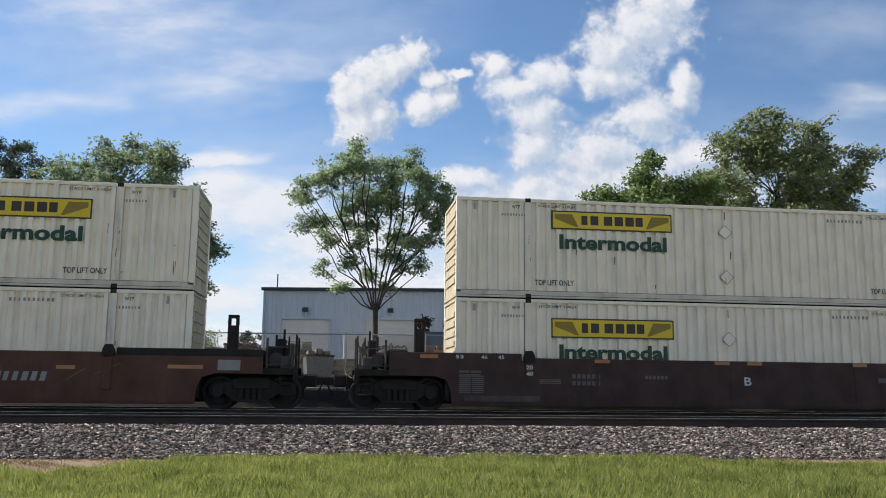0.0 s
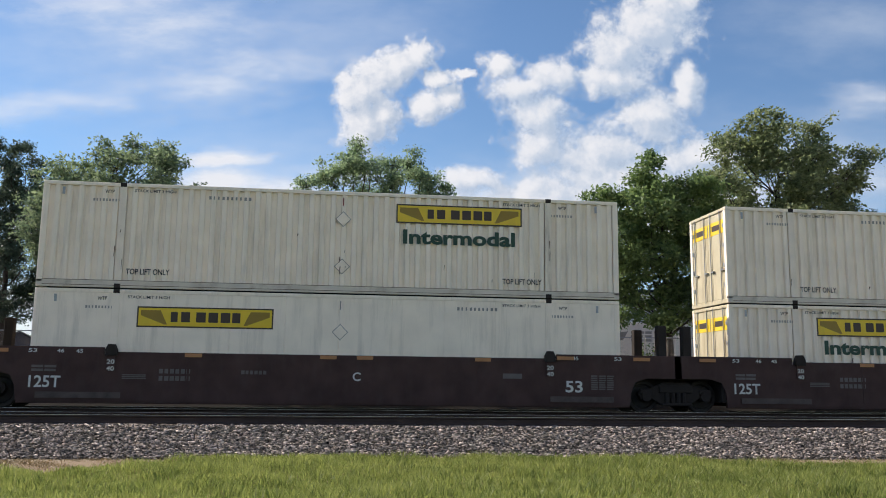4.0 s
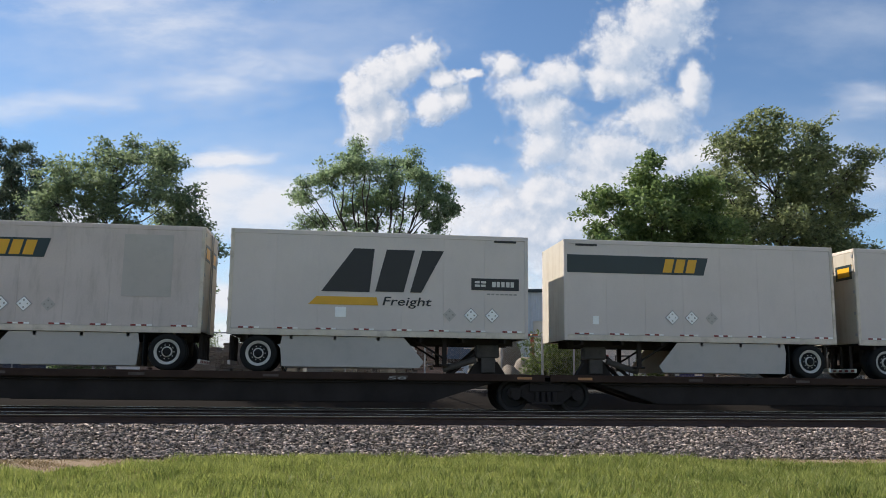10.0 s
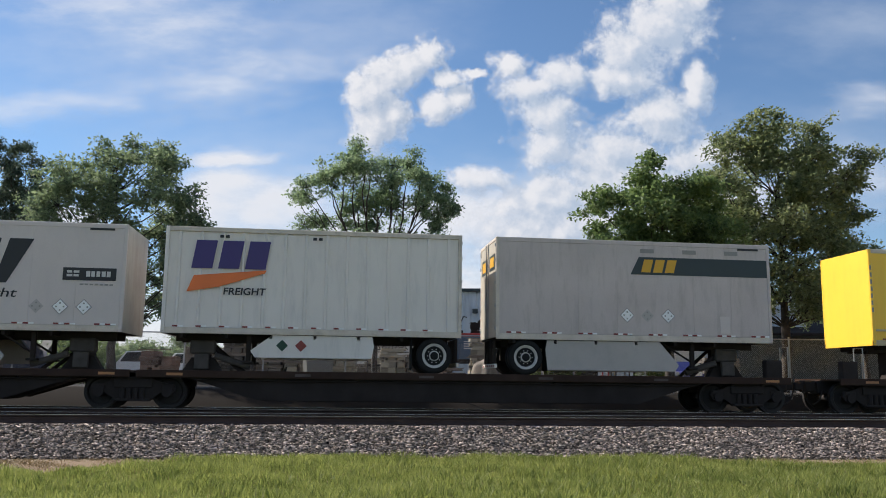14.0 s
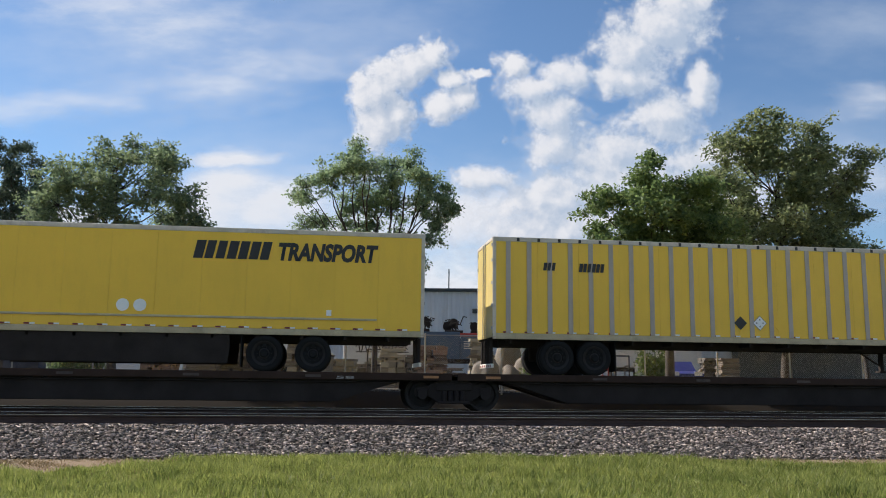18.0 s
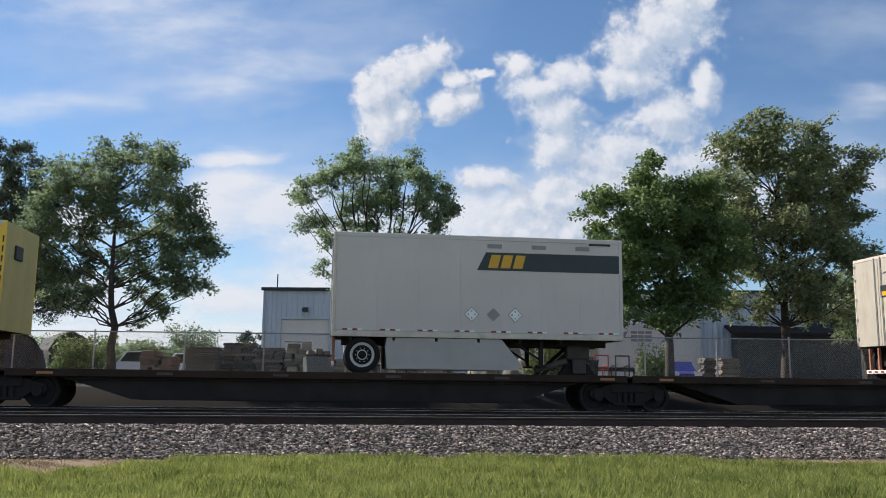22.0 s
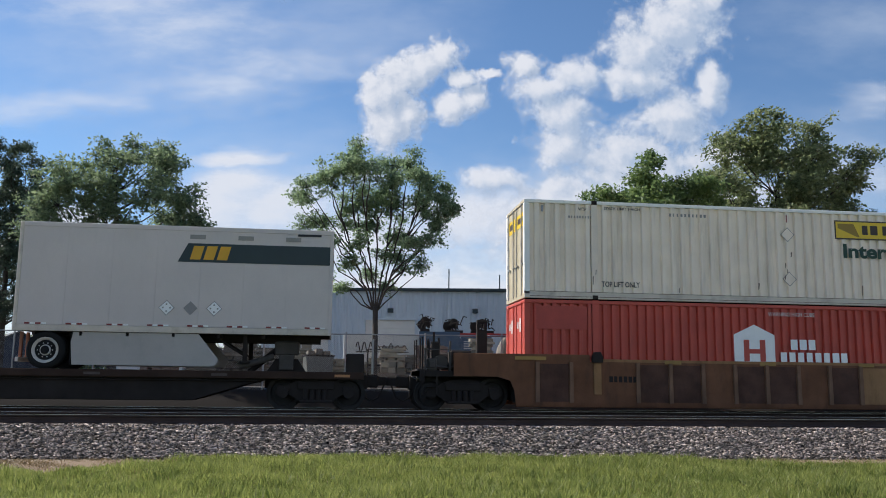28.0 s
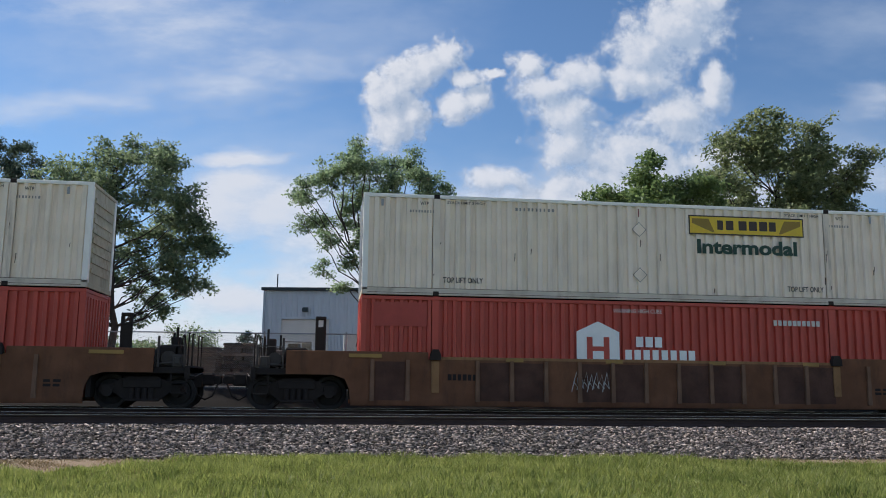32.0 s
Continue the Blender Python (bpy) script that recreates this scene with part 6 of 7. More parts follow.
def tree(label, base, clumps, trunk_r, fork, leaf, leaves, size, seed, stems=1, depth=0.45, fill=1.12, low=0.8, spray=0.145):
    """A tapered trunk, limbs to each clump of the crown, twigs, and leaves about the twigs."""
    rng = np.random.default_rng(seed)
    clumps = [(r, z - GZ, rad) for r, z, rad in clumps]
    t = thing("tree", label, "tree", pose(base[0], base[1], GZ))
    wood = MB()
    wide = max(abs(c[0]) for c in clumps)
    top = max(c[1] for c in clumps)
    tips = []
    lean = rng.normal(0, 0.12, 2)
    heads = []
    for s in range(stems):
        k = (s - (stems - 1) / 2) * (0.55 if stems < 5 else 0.32)
        head = ACROSS * (k * 1.6 + lean[0]) + AWAY * (rng.normal(0, 0.3)) + Vector((0, 0, top * (0.8 if stems == 1 else 0.72)))
        foot = ACROSS * (k * 0.12) + Vector((0, 0, fork if stems > 1 else -0.1))
        heads.append(limb(wood, foot, head, trunk_r * (0.95 if stems == 1 else 0.55 if stems < 5 else 0.3), 0.03, rng, 0.0, 10, 10, 0.22))
    if stems > 1:
        wood.tube([(0, 0, -0.1), (0, 0, 0.25), tuple(Vector((0.02, 0, fork * 0.6))), (0, 0, fork + 0.15)], [trunk_r * 1.35, trunk_r, trunk_r * 0.92, trunk_r * 0.85], 12)
    else:
        wood.tube([(0, 0, -0.1), (0, 0, 0.3)], [trunk_r * 1.45, trunk_r * 0.98], 12)
    sprays = []
    for r, z, rad in clumps:
        c = ACROSS * r + AWAY * (rng.uniform(-1, 1) * depth * wide * (1 - 0.4 * abs(r) / (wide + 0.1))) + Vector((0, 0, z))
        stem = min(heads, key=lambda h: abs((h[-1] - c).dot(ACROSS)))
        want = max(fork, min(z * 0.8, z - rad * 0.9 - abs(r) * low))
        start = min(stem, key=lambda p: abs(p.z - want))
        limb(wood, start, c, 0.025 + 0.025 * rad, 0.012, rng, -0.05 if z > start.z + 1 else 0.1)
        # boughs about the clump, and sprays of leaves about each bough
        for k in range(max(5, round(8 * rad + 3))):
            d = Vector(rng.normal(size=3)).normalized() * rad * rng.uniform(0.25, 0.95) * fill
            d.z *= 0.85
            e = c + d
            limb(wood, c - d * 0.15, e, 0.016, 0.008, rng, 0.05, 3, 4)
            for q in range(max(4, round(11 * rad))):
                g = Vector(rng.normal(size=3)).normalized() * (0.2 + 0.36 * rad) * rng.uniform(0.3, 1.0)
                g.z *= 0.7
                if q < 3:
                    limb(wood, e, e + g, 0.008, 0.004, rng, 0.03, 2, 3)
                sprays.append((e + g, rng.uniform(0.55, 1.4)))
    pos = np.array([tuple(p) for p, w in sprays])
    w = np.array([q for p, q in sprays]) ** 2
    pick = rng.choice(len(pos), leaves, p=w / w.sum())
    off = np.clip(rng.normal(size=(leaves, 3)), -1.9, 1.9) * (1.0, 1.0, 0.62)
    centres = pos[pick] + off * (spray * np.sqrt(w[pick]))[:, None]
    part("trunk", wood, M["bark"], t, smooth=True)
    part("crown", leaf_mesh("crown", centres, off + (0, 0, -0.25), size, rng), M[leaf], t)["kind"] = "stuff"
    return t


def bush(label, base, w, h, leaf, leaves, size, seed):
    rng = np.random.default_rng(seed)
    h -= GZ if base[1] < 80 else 0
    t = thing("bush", label, "bush", pose(base[0], base[1], GZ))
    wood, pts = MB(), []
    for k in range(26):
        d = ACROSS * rng.uniform(-0.5, 0.5) * w + AWAY * rng.uniform(-0.4, 0.4) * w + Vector((0, 0, h * rng.uniform(0.35, 1.0)))
        limb(wood, (d.x * 0.15, d.y * 0.15, -0.05), d, 0.02, 0.006, rng, 0.05, 4, 5)
        pts += [d, d * 0.75, d * 0.5]
    centres = np.array([tuple(p) for p in pts])[rng.integers(0, len(pts), leaves)] + np.clip(rng.normal(size=(leaves, 3)), -1.6, 1.6) * 0.1 * w
    centres[:, 2] = np.abs(centres[:, 2])
    part("stems", wood, M["bark"], t, smooth=True)
    part("crown", leaf_mesh("crown", centres, rng.normal(size=(leaves, 3)), size, rng), M[leaf], t)["kind"] = "stuff"
    return t


tree("slender vase-shaped deciduous tree with airy leaves", (1.72, 11.4, 0.0),
     [(-1.35, 10.0, 0.75), (-0.6, 10.3, 0.4), (0.6, 10.0, 0.8), (1.3, 10.0, 0.6), (-0.3, 9.6, 0.6), (0.1, 9.0, 0.7), (-2.4, 9.5, 0.5), (-2.0, 9.0, 0.75), (-3.5, 8.5, 0.42), (-2.95, 8.8, 0.45), (-2.9, 8.2, 0.38), (-2.5, 7.6, 0.55), (-3.1, 7.3, 0.42), (-0.9, 9.4, 0.8),
      (-0.95, 8.3, 0.9), (0.65, 9.0, 0.8), (-0.15, 8.3, 0.6), (0.8, 8.05, 0.85), (1.8, 9.0, 0.6), (2.3, 9.2, 0.5), (2.6, 8.7, 0.6), (3.0, 9.0, 0.28), (1.9, 8.2, 0.7), (2.8, 7.7, 0.6), (3.3, 7.9, 0.32), (0.8, 7.1, 0.6), (-0.6, 7.35, 0.7),
      (-1.6, 7.65, 0.6), (2.5, 7.2, 0.42), (-2.3, 5.5, 0.38), (-1.3, 4.6, 0.32), (-1.9, 6.5, 0.45), (1.5, 6.3, 0.5), (-0.7, 6.4, 0.5), (0.4, 6.3, 0.55), (1.1, 5.6, 0.42), (-1.0, 5.6, 0.42), (2.1, 6.6, 0.5), (-0.2, 5.3, 0.35), (1.9, 5.5, 0.35), (0.5, 4.7, 0.3)],
     0.125, 3.2, "leaf_mid", 31000, 0.066, 21, stems=7, low=0.75, spray=0.125)
tree("broad dark green tree with drooping side limbs", (-9.16, 13.82, 0.0),
     [(-0.8, 10.4, 0.7), (0.2, 10.6, 0.75), (1.2, 10.7, 0.7), (1.8, 10.3, 0.7), (2.1, 9.4, 0.8), (1.2, 9.5, 1.0), (0.0, 9.5, 1.0), (-1.1, 9.5, 0.95), (-2.1, 10.0, 0.55), (-3.0, 9.7, 0.6), (-2.2, 9.0, 0.95), (-3.3, 8.8, 0.9), (-3.3, 7.8, 0.85),
      (-2.3, 7.9, 0.95), (-1.2, 8.3, 1.0), (0.1, 8.3, 1.0), (1.5, 8.4, 0.9), (-2.6, 6.8, 0.8), (-1.4, 7.0, 0.8), (0.6, 7.1, 0.6), (2.9, 8.2, 0.75), (3.3, 7.5, 0.72), (2.5, 7.4, 0.7), (4.0, 6.1, 0.5), (3.0, 6.6, 0.8), (1.6, 6.8, 0.7),
      (3.5, 5.6, 0.55), (1.6, 5.0, 0.55), (3.0, 4.3, 0.6), (3.6, 4.7, 0.4), (2.0, 3.7, 0.45), (0.9, 3.3, 0.4), (0.9, 5.3, 0.5), (2.4, 5.6, 0.6), (-1.4, 5.6, 0.7), (-2.4, 5.4, 0.75), (-1.0, 4.4, 0.5), (-3.1, 6.0, 0.7), (-2.0, 4.4, 0.6), (2.2, 8.7, 0.8), (1.6, 7.7, 0.9), (2.3, 6.5, 0.7), (0.8, 6.2, 0.7), (-0.4, 6.2, 0.6), (-3.4, 7.0, 0.8), (-1.9, 6.2, 0.7), (0.2, 7.5, 0.7), (3.4, 6.8, 0.5), (-1.6, 4.6, 0.6), (-2.6, 5.0, 0.6), (-0.6, 5.2, 0.55), (0.5, 4.6, 0.5), (1.3, 4.2, 0.5), (2.6, 5.0, 0.55), (-3.2, 5.4, 0.6), (1.9, 6.0, 0.6), (-0.9, 3.8, 0.45), (3.2, 5.0, 0.45), (-2.4, 4.0, 0.45)],
     0.24, 2.6, "leaf_dark", 41000, 0.082, 22, low=0.55)
PINE = [(0.0, 11.5, 0.3)]
for k in range(11):
    reach = 0.25 + 0.19 * k
    PINE += [(s * reach, 11.1 - k * 0.72, 0.34 + 0.035 * k) for s in (-1, -0.35, 0.4, 1)]
tree("tall dark pine with dense needles", (-14.95, 17.3, 0.0), PINE, 0.24, 2.6, "leaf_pine", 52000, 0.06, 23, depth=0.9, fill=1.2)
tree("leafy fresh green maple tree", (13.69, 9.85, 0.0),
     [(-0.6, 9.9, 0.5), (-0.5, 10.4, 0.3), (-1.1, 9.1, 0.7), (0.0, 8.8, 0.9), (-1.6, 8.1, 1.05), (-3.0, 8.1, 0.75), (-0.2, 7.4, 1.15), (1.2, 8.8, 0.8), (-2.0, 6.7, 1.15), (-2.9, 6.3, 0.6), (1.0, 7.0, 1.15), (-0.6, 5.8, 1.25),
      (-2.5, 5.1, 0.8), (1.0, 5.4, 1.05), (-1.3, 4.2, 0.95), (0.3, 3.9, 0.85), (-1.9, 3.4, 0.5), (2.1, 6.3, 0.9), (-0.4, 3.3, 0.8), (1.1, 4.3, 0.9), (2.0, 5.1, 0.85), (2.1, 8.3, 0.8), (2.3, 7.2, 0.9), (1.7, 9.0, 0.6), (2.6, 6.0, 0.8), (-0.6, 8.1, 1.0), (0.6, 8.0, 0.9), (-1.2, 7.3, 0.9), (0.2, 6.4, 1.0), (-1.6, 5.8, 1.0), (1.6, 7.7, 0.9), (0.2, 4.8, 1.0), (-2.4, 7.3, 0.7), (-0.7, 9.0, 0.8), (-2.3, 5.9, 0.8)],
     0.2, 2.2, "leaf_maple", 47000, 0.088, 24, stems=2)
tree("large spreading dark green tree", (19.96, 12.1, 0.0),
     [(-0.9, 12.3, 1.0), (0.5, 12.6, 0.9), (1.7, 12.2, 0.8), (2.7, 11.4, 0.7), (3.3, 9.9, 0.7), (-2.4, 11.9, 0.6), (-2.1, 11.5, 1.0), (1.9, 11.1, 1.0), (-0.4, 10.5, 1.5), (-2.6, 10.2, 1.0), (1.2, 9.6, 1.4), (2.7, 9.3, 0.9), (-1.6, 9.0, 1.25), (-0.1, 7.8, 1.5), (2.2, 7.8, 1.25), (3.4, 7.6, 0.9),
      (-1.8, 7.0, 1.25), (0.9, 6.1, 1.25), (2.7, 5.9, 1.0), (-0.3, 5.3, 1.1), (-2.3, 5.3, 0.9), (4.0, 5.4, 0.9), (1.5, 4.4, 1.2), (3.7, 4.1, 1.0), (-1.0, 4.1, 0.9), (5.0, 6.6, 1.0), (0.3, 11.2, 1.2), (0.9, 10.7, 1.0), (2.9, 10.3, 0.8), (-1.2, 11.3, 1.0), (3.9, 8.6, 0.7), (0.7, 8.7, 1.2), (-1.5, 6.0, 1.0), (-2.7, 6.3, 0.9), (-0.9, 6.6, 1.1), (0.5, 4.6, 1.0), (-2.6, 4.2, 0.8), (0.3, 9.4, 1.2), (-1.0, 8.0, 1.1), (1.0, 7.2, 1.1), (2.2, 6.8, 1.0), (3.1, 8.6, 0.9), (-2.6, 8.2, 0.9), (2.3, 10.1, 0.9), (-0.9, 9.8, 1.1), (3.6, 6.6, 0.9), (1.8, 5.2, 1.0), (-2.9, 9.4, 0.7), (3.4, 10.8, 0.6), (1.4, 11.4, 0.8)],
     0.3, 3.2, "leaf_oak", 63000, 0.086, 25)
tree("dark tree behind the yard buildings", (27.5, 17.5, 0.0),
     [(0, 6.6, 1.1), (-1.2, 5.6, 1.1), (1.3, 5.6, 1.1), (0.1, 4.9, 1.2), (-1.5, 4.2, 1.0), (1.7, 4.1, 1.0), (2.8, 5.2, 1.0), (0.3, 3.4, 1.0)], 0.2, 2.0, "leaf_dark", 11000, 0.12, 26)
bush("yellow-green shrub by the fence", (9.5, 12.3, 0.0), 2.3, 2.8, "leaf_bush", 8500, 0.07, 31)
bush("thin young sapling shrub", (10.0, 13.2, 0.0), 1.3, 4.1, "leaf_bush", 900, 0.07, 34)
bush("light green shrub beside a shed", (-12.3, 21.2, 0.0), 2.4, 2.7, "leaf_maple", 7000, 0.08, 32)
bush("small green shrub beyond the fence", (15.3, 15.5, 0.0), 1.6, 2.6, "leaf_bush", 2500, 0.07, 33)
for u, d, w, h, lf, sd in ((-19.2, 99.6, 6.0, 7.2, "leaf_dark", 41), (-24.5, 92, 6.0, 4.6, "leaf_dark", 42), (-31, 100, 8, 4.2, "leaf_dark", 43), (-11.3, 98.7, 3.0, 6.6, "leaf_pine", 44), (-38, 96, 9, 5.0, "leaf_dark", 45), (-47, 98, 10, 6, "leaf_dark", 46), (-21, 62, 6, 3.4, "leaf_dark", 51), (-16.5, 64, 6, 3.2, "leaf_dark", 52), (-26, 63, 7, 3.6, "leaf_dark", 53), (-12, 66, 5, 3.0, "leaf_dark", 54), (-15, 104, 6, 4.0, "leaf_dark", 47), (-6, 104, 5, 4.4, "leaf_dark", 48)):
    bush("distant green tree beyond the yard", (u, d, 0), w, h, lf, 7000 if d > 80 else 16000, 0.17, sd)


# ---- the long metal building ----
def building():
    at = pose(-4.45, 31.77, GZ, 0, 0, -10.0)
    b = thing("warehouse", "long pale blue-grey metal warehouse with white overhead doors", "building", at)
    H, LEN, DEEP, DH = 6.0, 34.0, 20.0, 4.12
    doors = [(1.2, 4.28), (6.6, 9.74), (17.2, 20.4), (24.5, 27.6)]
    cuts = [0.0]
    for d0, d1 in doors:
        cuts += [d0, d1]
    cuts.append(LEN)
    for i in range(len(cuts) - 1):
        x0, x1 = cuts[i], cuts[i + 1]
        z0 = DH if i % 2 else 0.0
        part("wall", Box(x0, x1, 0.05, 0.22, z0, H), M["siding"], b)
        n = max(1, round((x1 - x0) / 1.0))
        for k in range(n):
            w = (x1 - x0) / n
            part("siding_panel", corrugated(round(w - 0.006, 3), round(H - z0, 3), 0.33, 0.03), M["siding"], b, at=pose(x0 + k * w + 0.003, 0.006, z0))
    part("wall", Box(0, 0.2, 0.22, DEEP, 0, H), M["siding"], b)
    part("wall", Box(LEN - 0.2, LEN, 0.22, DEEP, 0, H), M["siding"], b)
    part("wall", Box(0, LEN, DEEP, DEEP + 0.2, 0, H), M["siding"], b)
    part("roof", MB().prism([(-0.15, H), (DEEP / 2, H + 0.4), (DEEP + 0.3, H), (DEEP + 0.3, H + 0.1), (DEEP / 2, H + 0.5), (-0.15, H + 0.1)], "x", -0.1, LEN + 0.1), M["galv"], b)
    part("eave_trim", Box(-0.12, LEN + 0.12, -0.22, 0.0, H - 0.06, H + 0.14, 0.02), M["trim"], b, "dark green eave trim")
    for x in (0.0, LEN - 0.12):
        part("corner_trim", Box(x, x + 0.12, -0.04, 0.02, 0, H - 0.06), M["siding"], b)
    for x in (11.6, 16.3):
        part("downpipe", Box(x, x + 0.1, -0.09, 0.0, 0, H - 0.06, 0.01), M["siding"], b)
    for d0, d1 in doors:
        d = part("overhead_door", Box(d0, d1, 0.12, 0.16, 0, DH), M["door_white"], b)
        for k in range(8):
            part("door_panel", Box(d0 + 0.05, d1 - 0.05, 0.095, 0.12, k * DH / 8 + 0.012, (k + 1) * DH / 8 - 0.012, 0.008), M["door_white"], d)
        for x0, x1, z0, z1 in ((d0 - 0.1, d0, 0, DH + 0.12), (d1, d1 + 0.1, 0, DH + 0.12), (d0, d1, DH, DH + 0.12)):
            part("door_frame", Box(x0, x1, -0.03, 0.1, z0, z1), M["siding"], b)
    for x in (2.75, 8.2, 13.55, 22.4):
        l = part("wall_light", MB().prism([(-0.3, 4.58), (-0.3, 4.8), (-0.02, 4.88), (0.0, 4.58)], "x", x - 0.17, x + 0.17), M["trim"], b)
    for x, h in ((0.75, 1.05), (11.85, 1.45), (15.1, 1.1)):
        part("antenna", MB().tube([(x, 0.5, H), (x, 0.5, H + h)], 0.04, 6), M["trim"], b)


building()


def dark_shed():
    b = thing("low_building", "low dark grey-green building in tree shade", "building", pose(24.4, 25.6, GZ, 0, 0, YARD))
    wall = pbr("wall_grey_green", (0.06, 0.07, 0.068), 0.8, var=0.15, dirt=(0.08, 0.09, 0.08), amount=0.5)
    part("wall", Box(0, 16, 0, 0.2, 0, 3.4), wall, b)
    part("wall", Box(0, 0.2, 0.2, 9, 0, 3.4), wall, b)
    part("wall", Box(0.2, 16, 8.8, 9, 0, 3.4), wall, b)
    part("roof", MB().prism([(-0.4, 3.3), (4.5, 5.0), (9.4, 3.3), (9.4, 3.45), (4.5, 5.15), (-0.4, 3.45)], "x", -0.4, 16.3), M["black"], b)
    part("siding_band", Box(0, 16, -0.02, -0.002, 0.3, 0.36), M["galv"], b)


dark_shed()


# ---- chain-link fence ----
def fence():
    D = 31.5
    o = Vector((EYE[0], EYE[1], 0)) + AWAY * (D * 0.985)
    f = thing("chain_link_fence", "galvanised chain-link fence with a top rail", "fence", Matrix.Translation(o) @ pose(0, 0, GZ - 0.06, 0, 0, YARD))
    H = 2.04
    xs = [-24.2, -21.2, -18.2, -15.4, -12.5, -9.25, -6.4, -3.45, -0.6, 2.15, 4.75, 7.3, 9.9, 12.5, 15.1, 17.9, 20.7]
    for x in xs:
        p = part("post", MB().tube([(x, 0, -0.1), (x, 0, H + 0.03)], 0.032, 8), M["galv"], f)
        part("post_cap", MB().lathe([(0.01, 0.05), (0.03, 0.03), (0.036, 0.0)], (x, 0, H + 0.03), 8), M["galv"], p)
    part("top_rail", MB().tube([(xs[0], 0, H - 0.02), (xs[-1], 0, H - 0.02)], 0.022, 8), M["galv"], f)
    part("post", MB().tube([(3.63, 0.1, -0.1), (3.63, 0.1, H + 0.1)], 0.045, 8), M["galv"], f)
    x0, x1, step, z1 = xs[0], xs[-1], 0.075, H - 0.03
    n = int((x1 - x0) / step)
    vs, fs = [], []
    t = 0.0022
    for s in (1, -1):
        for i in range(n + int(z1 / step)):
            a = x0 - z1 + i * step if s == 1 else x0 + i * step
            pa, pb = (a, 0.0), (a + s * z1, z1)
            lo, hi = sorted((pa, pb))
            if hi[0] < x0 or lo[0] > x1:
                continue
            k = len(vs)
            vs += [(pa[0] - t, s * 0.004, pa[1]), (pa[0] + t, s * 0.004, pa[1]), (pb[0] + t, s * 0.004, pb[1]), (pb[0] - t, s * 0.004, pb[1])]
            fs.append((k, k + 1, k + 2, k + 3))
    me = fast_mesh("chain_link", np.array(vs), np.array(fs))
    part("chain_link", me, M["galv"], f)["kind"] = "stuff"


fence()

# ---- things in the stone yard ----
M["block"] = pbr("pale_stone", (0.27, 0.24, 0.18), 0.85, var=0.2, scale=3, fine=25, bump=0.4, rnd=0.45)
M["block_dark"] = pbr("grey_stone", (0.12, 0.1, 0.078), 0.85, var=0.25, scale=3, fine=25, bump=0.4, rnd=0.45)
M["block_brown"] = pbr("brown_stone", (0.2, 0.13, 0.1), 0.85, var=0.25, scale=3, fine=25, bump=0.4, rnd=0.45)
M["boulder"] = pbr("boulder", (0.21, 0.18, 0.145), 0.9, var=0.25, scale=1.2, fine=18, bump=0.6)
M["wood"] = pbr("weathered_wood", (0.2, 0.16, 0.125), 0.85, var=0.25, scale=3, fine=30, rnd=0.25)
M["wrap"] = pbr("grey_wrap", (0.13, 0.135, 0.13), 0.5, var=0.15, scale=4)
M["blue"] = pbr("blue_paint", (0.05, 0.10, 0.17), 0.5, var=0.15, dirt=(0.1, 0.1, 0.1), amount=0.4)
M["shed_blue"] = pbr("shed_blue_grey", (0.035, 0.045, 0.085), 0.7, var=0.15)
M["roofing"] = pbr("shingle_grey", (0.075, 0.08, 0.08), 0.9, var=0.25, fine=15)
M["car_white"] = pbr("car_white", (0.88, 0.88, 0.87), 0.3, var=0.05, bump=0)
M["car_blue"] = pbr("car_blue", (0.03, 0.035, 0.17), 0.3, var=0.05, bump=0)
M["red_paint"] = pbr("red_paint", (0.4, 0.04, 0.03), 0.5, var=0.15)


@once
def stone_mesh(k):
    rng = random.Random(k)
    mb = Box(-0.5, 0.5, -0.5, 0.5, 0, 1, 0.06)
    mb.v = [(x + rng.uniform(-0.05, 0.05), y + rng.uniform(-0.05, 0.05), z + rng.uniform(-0.05, 0.05)) for x, y, z in mb.v]
    return mb.mesh("stone")


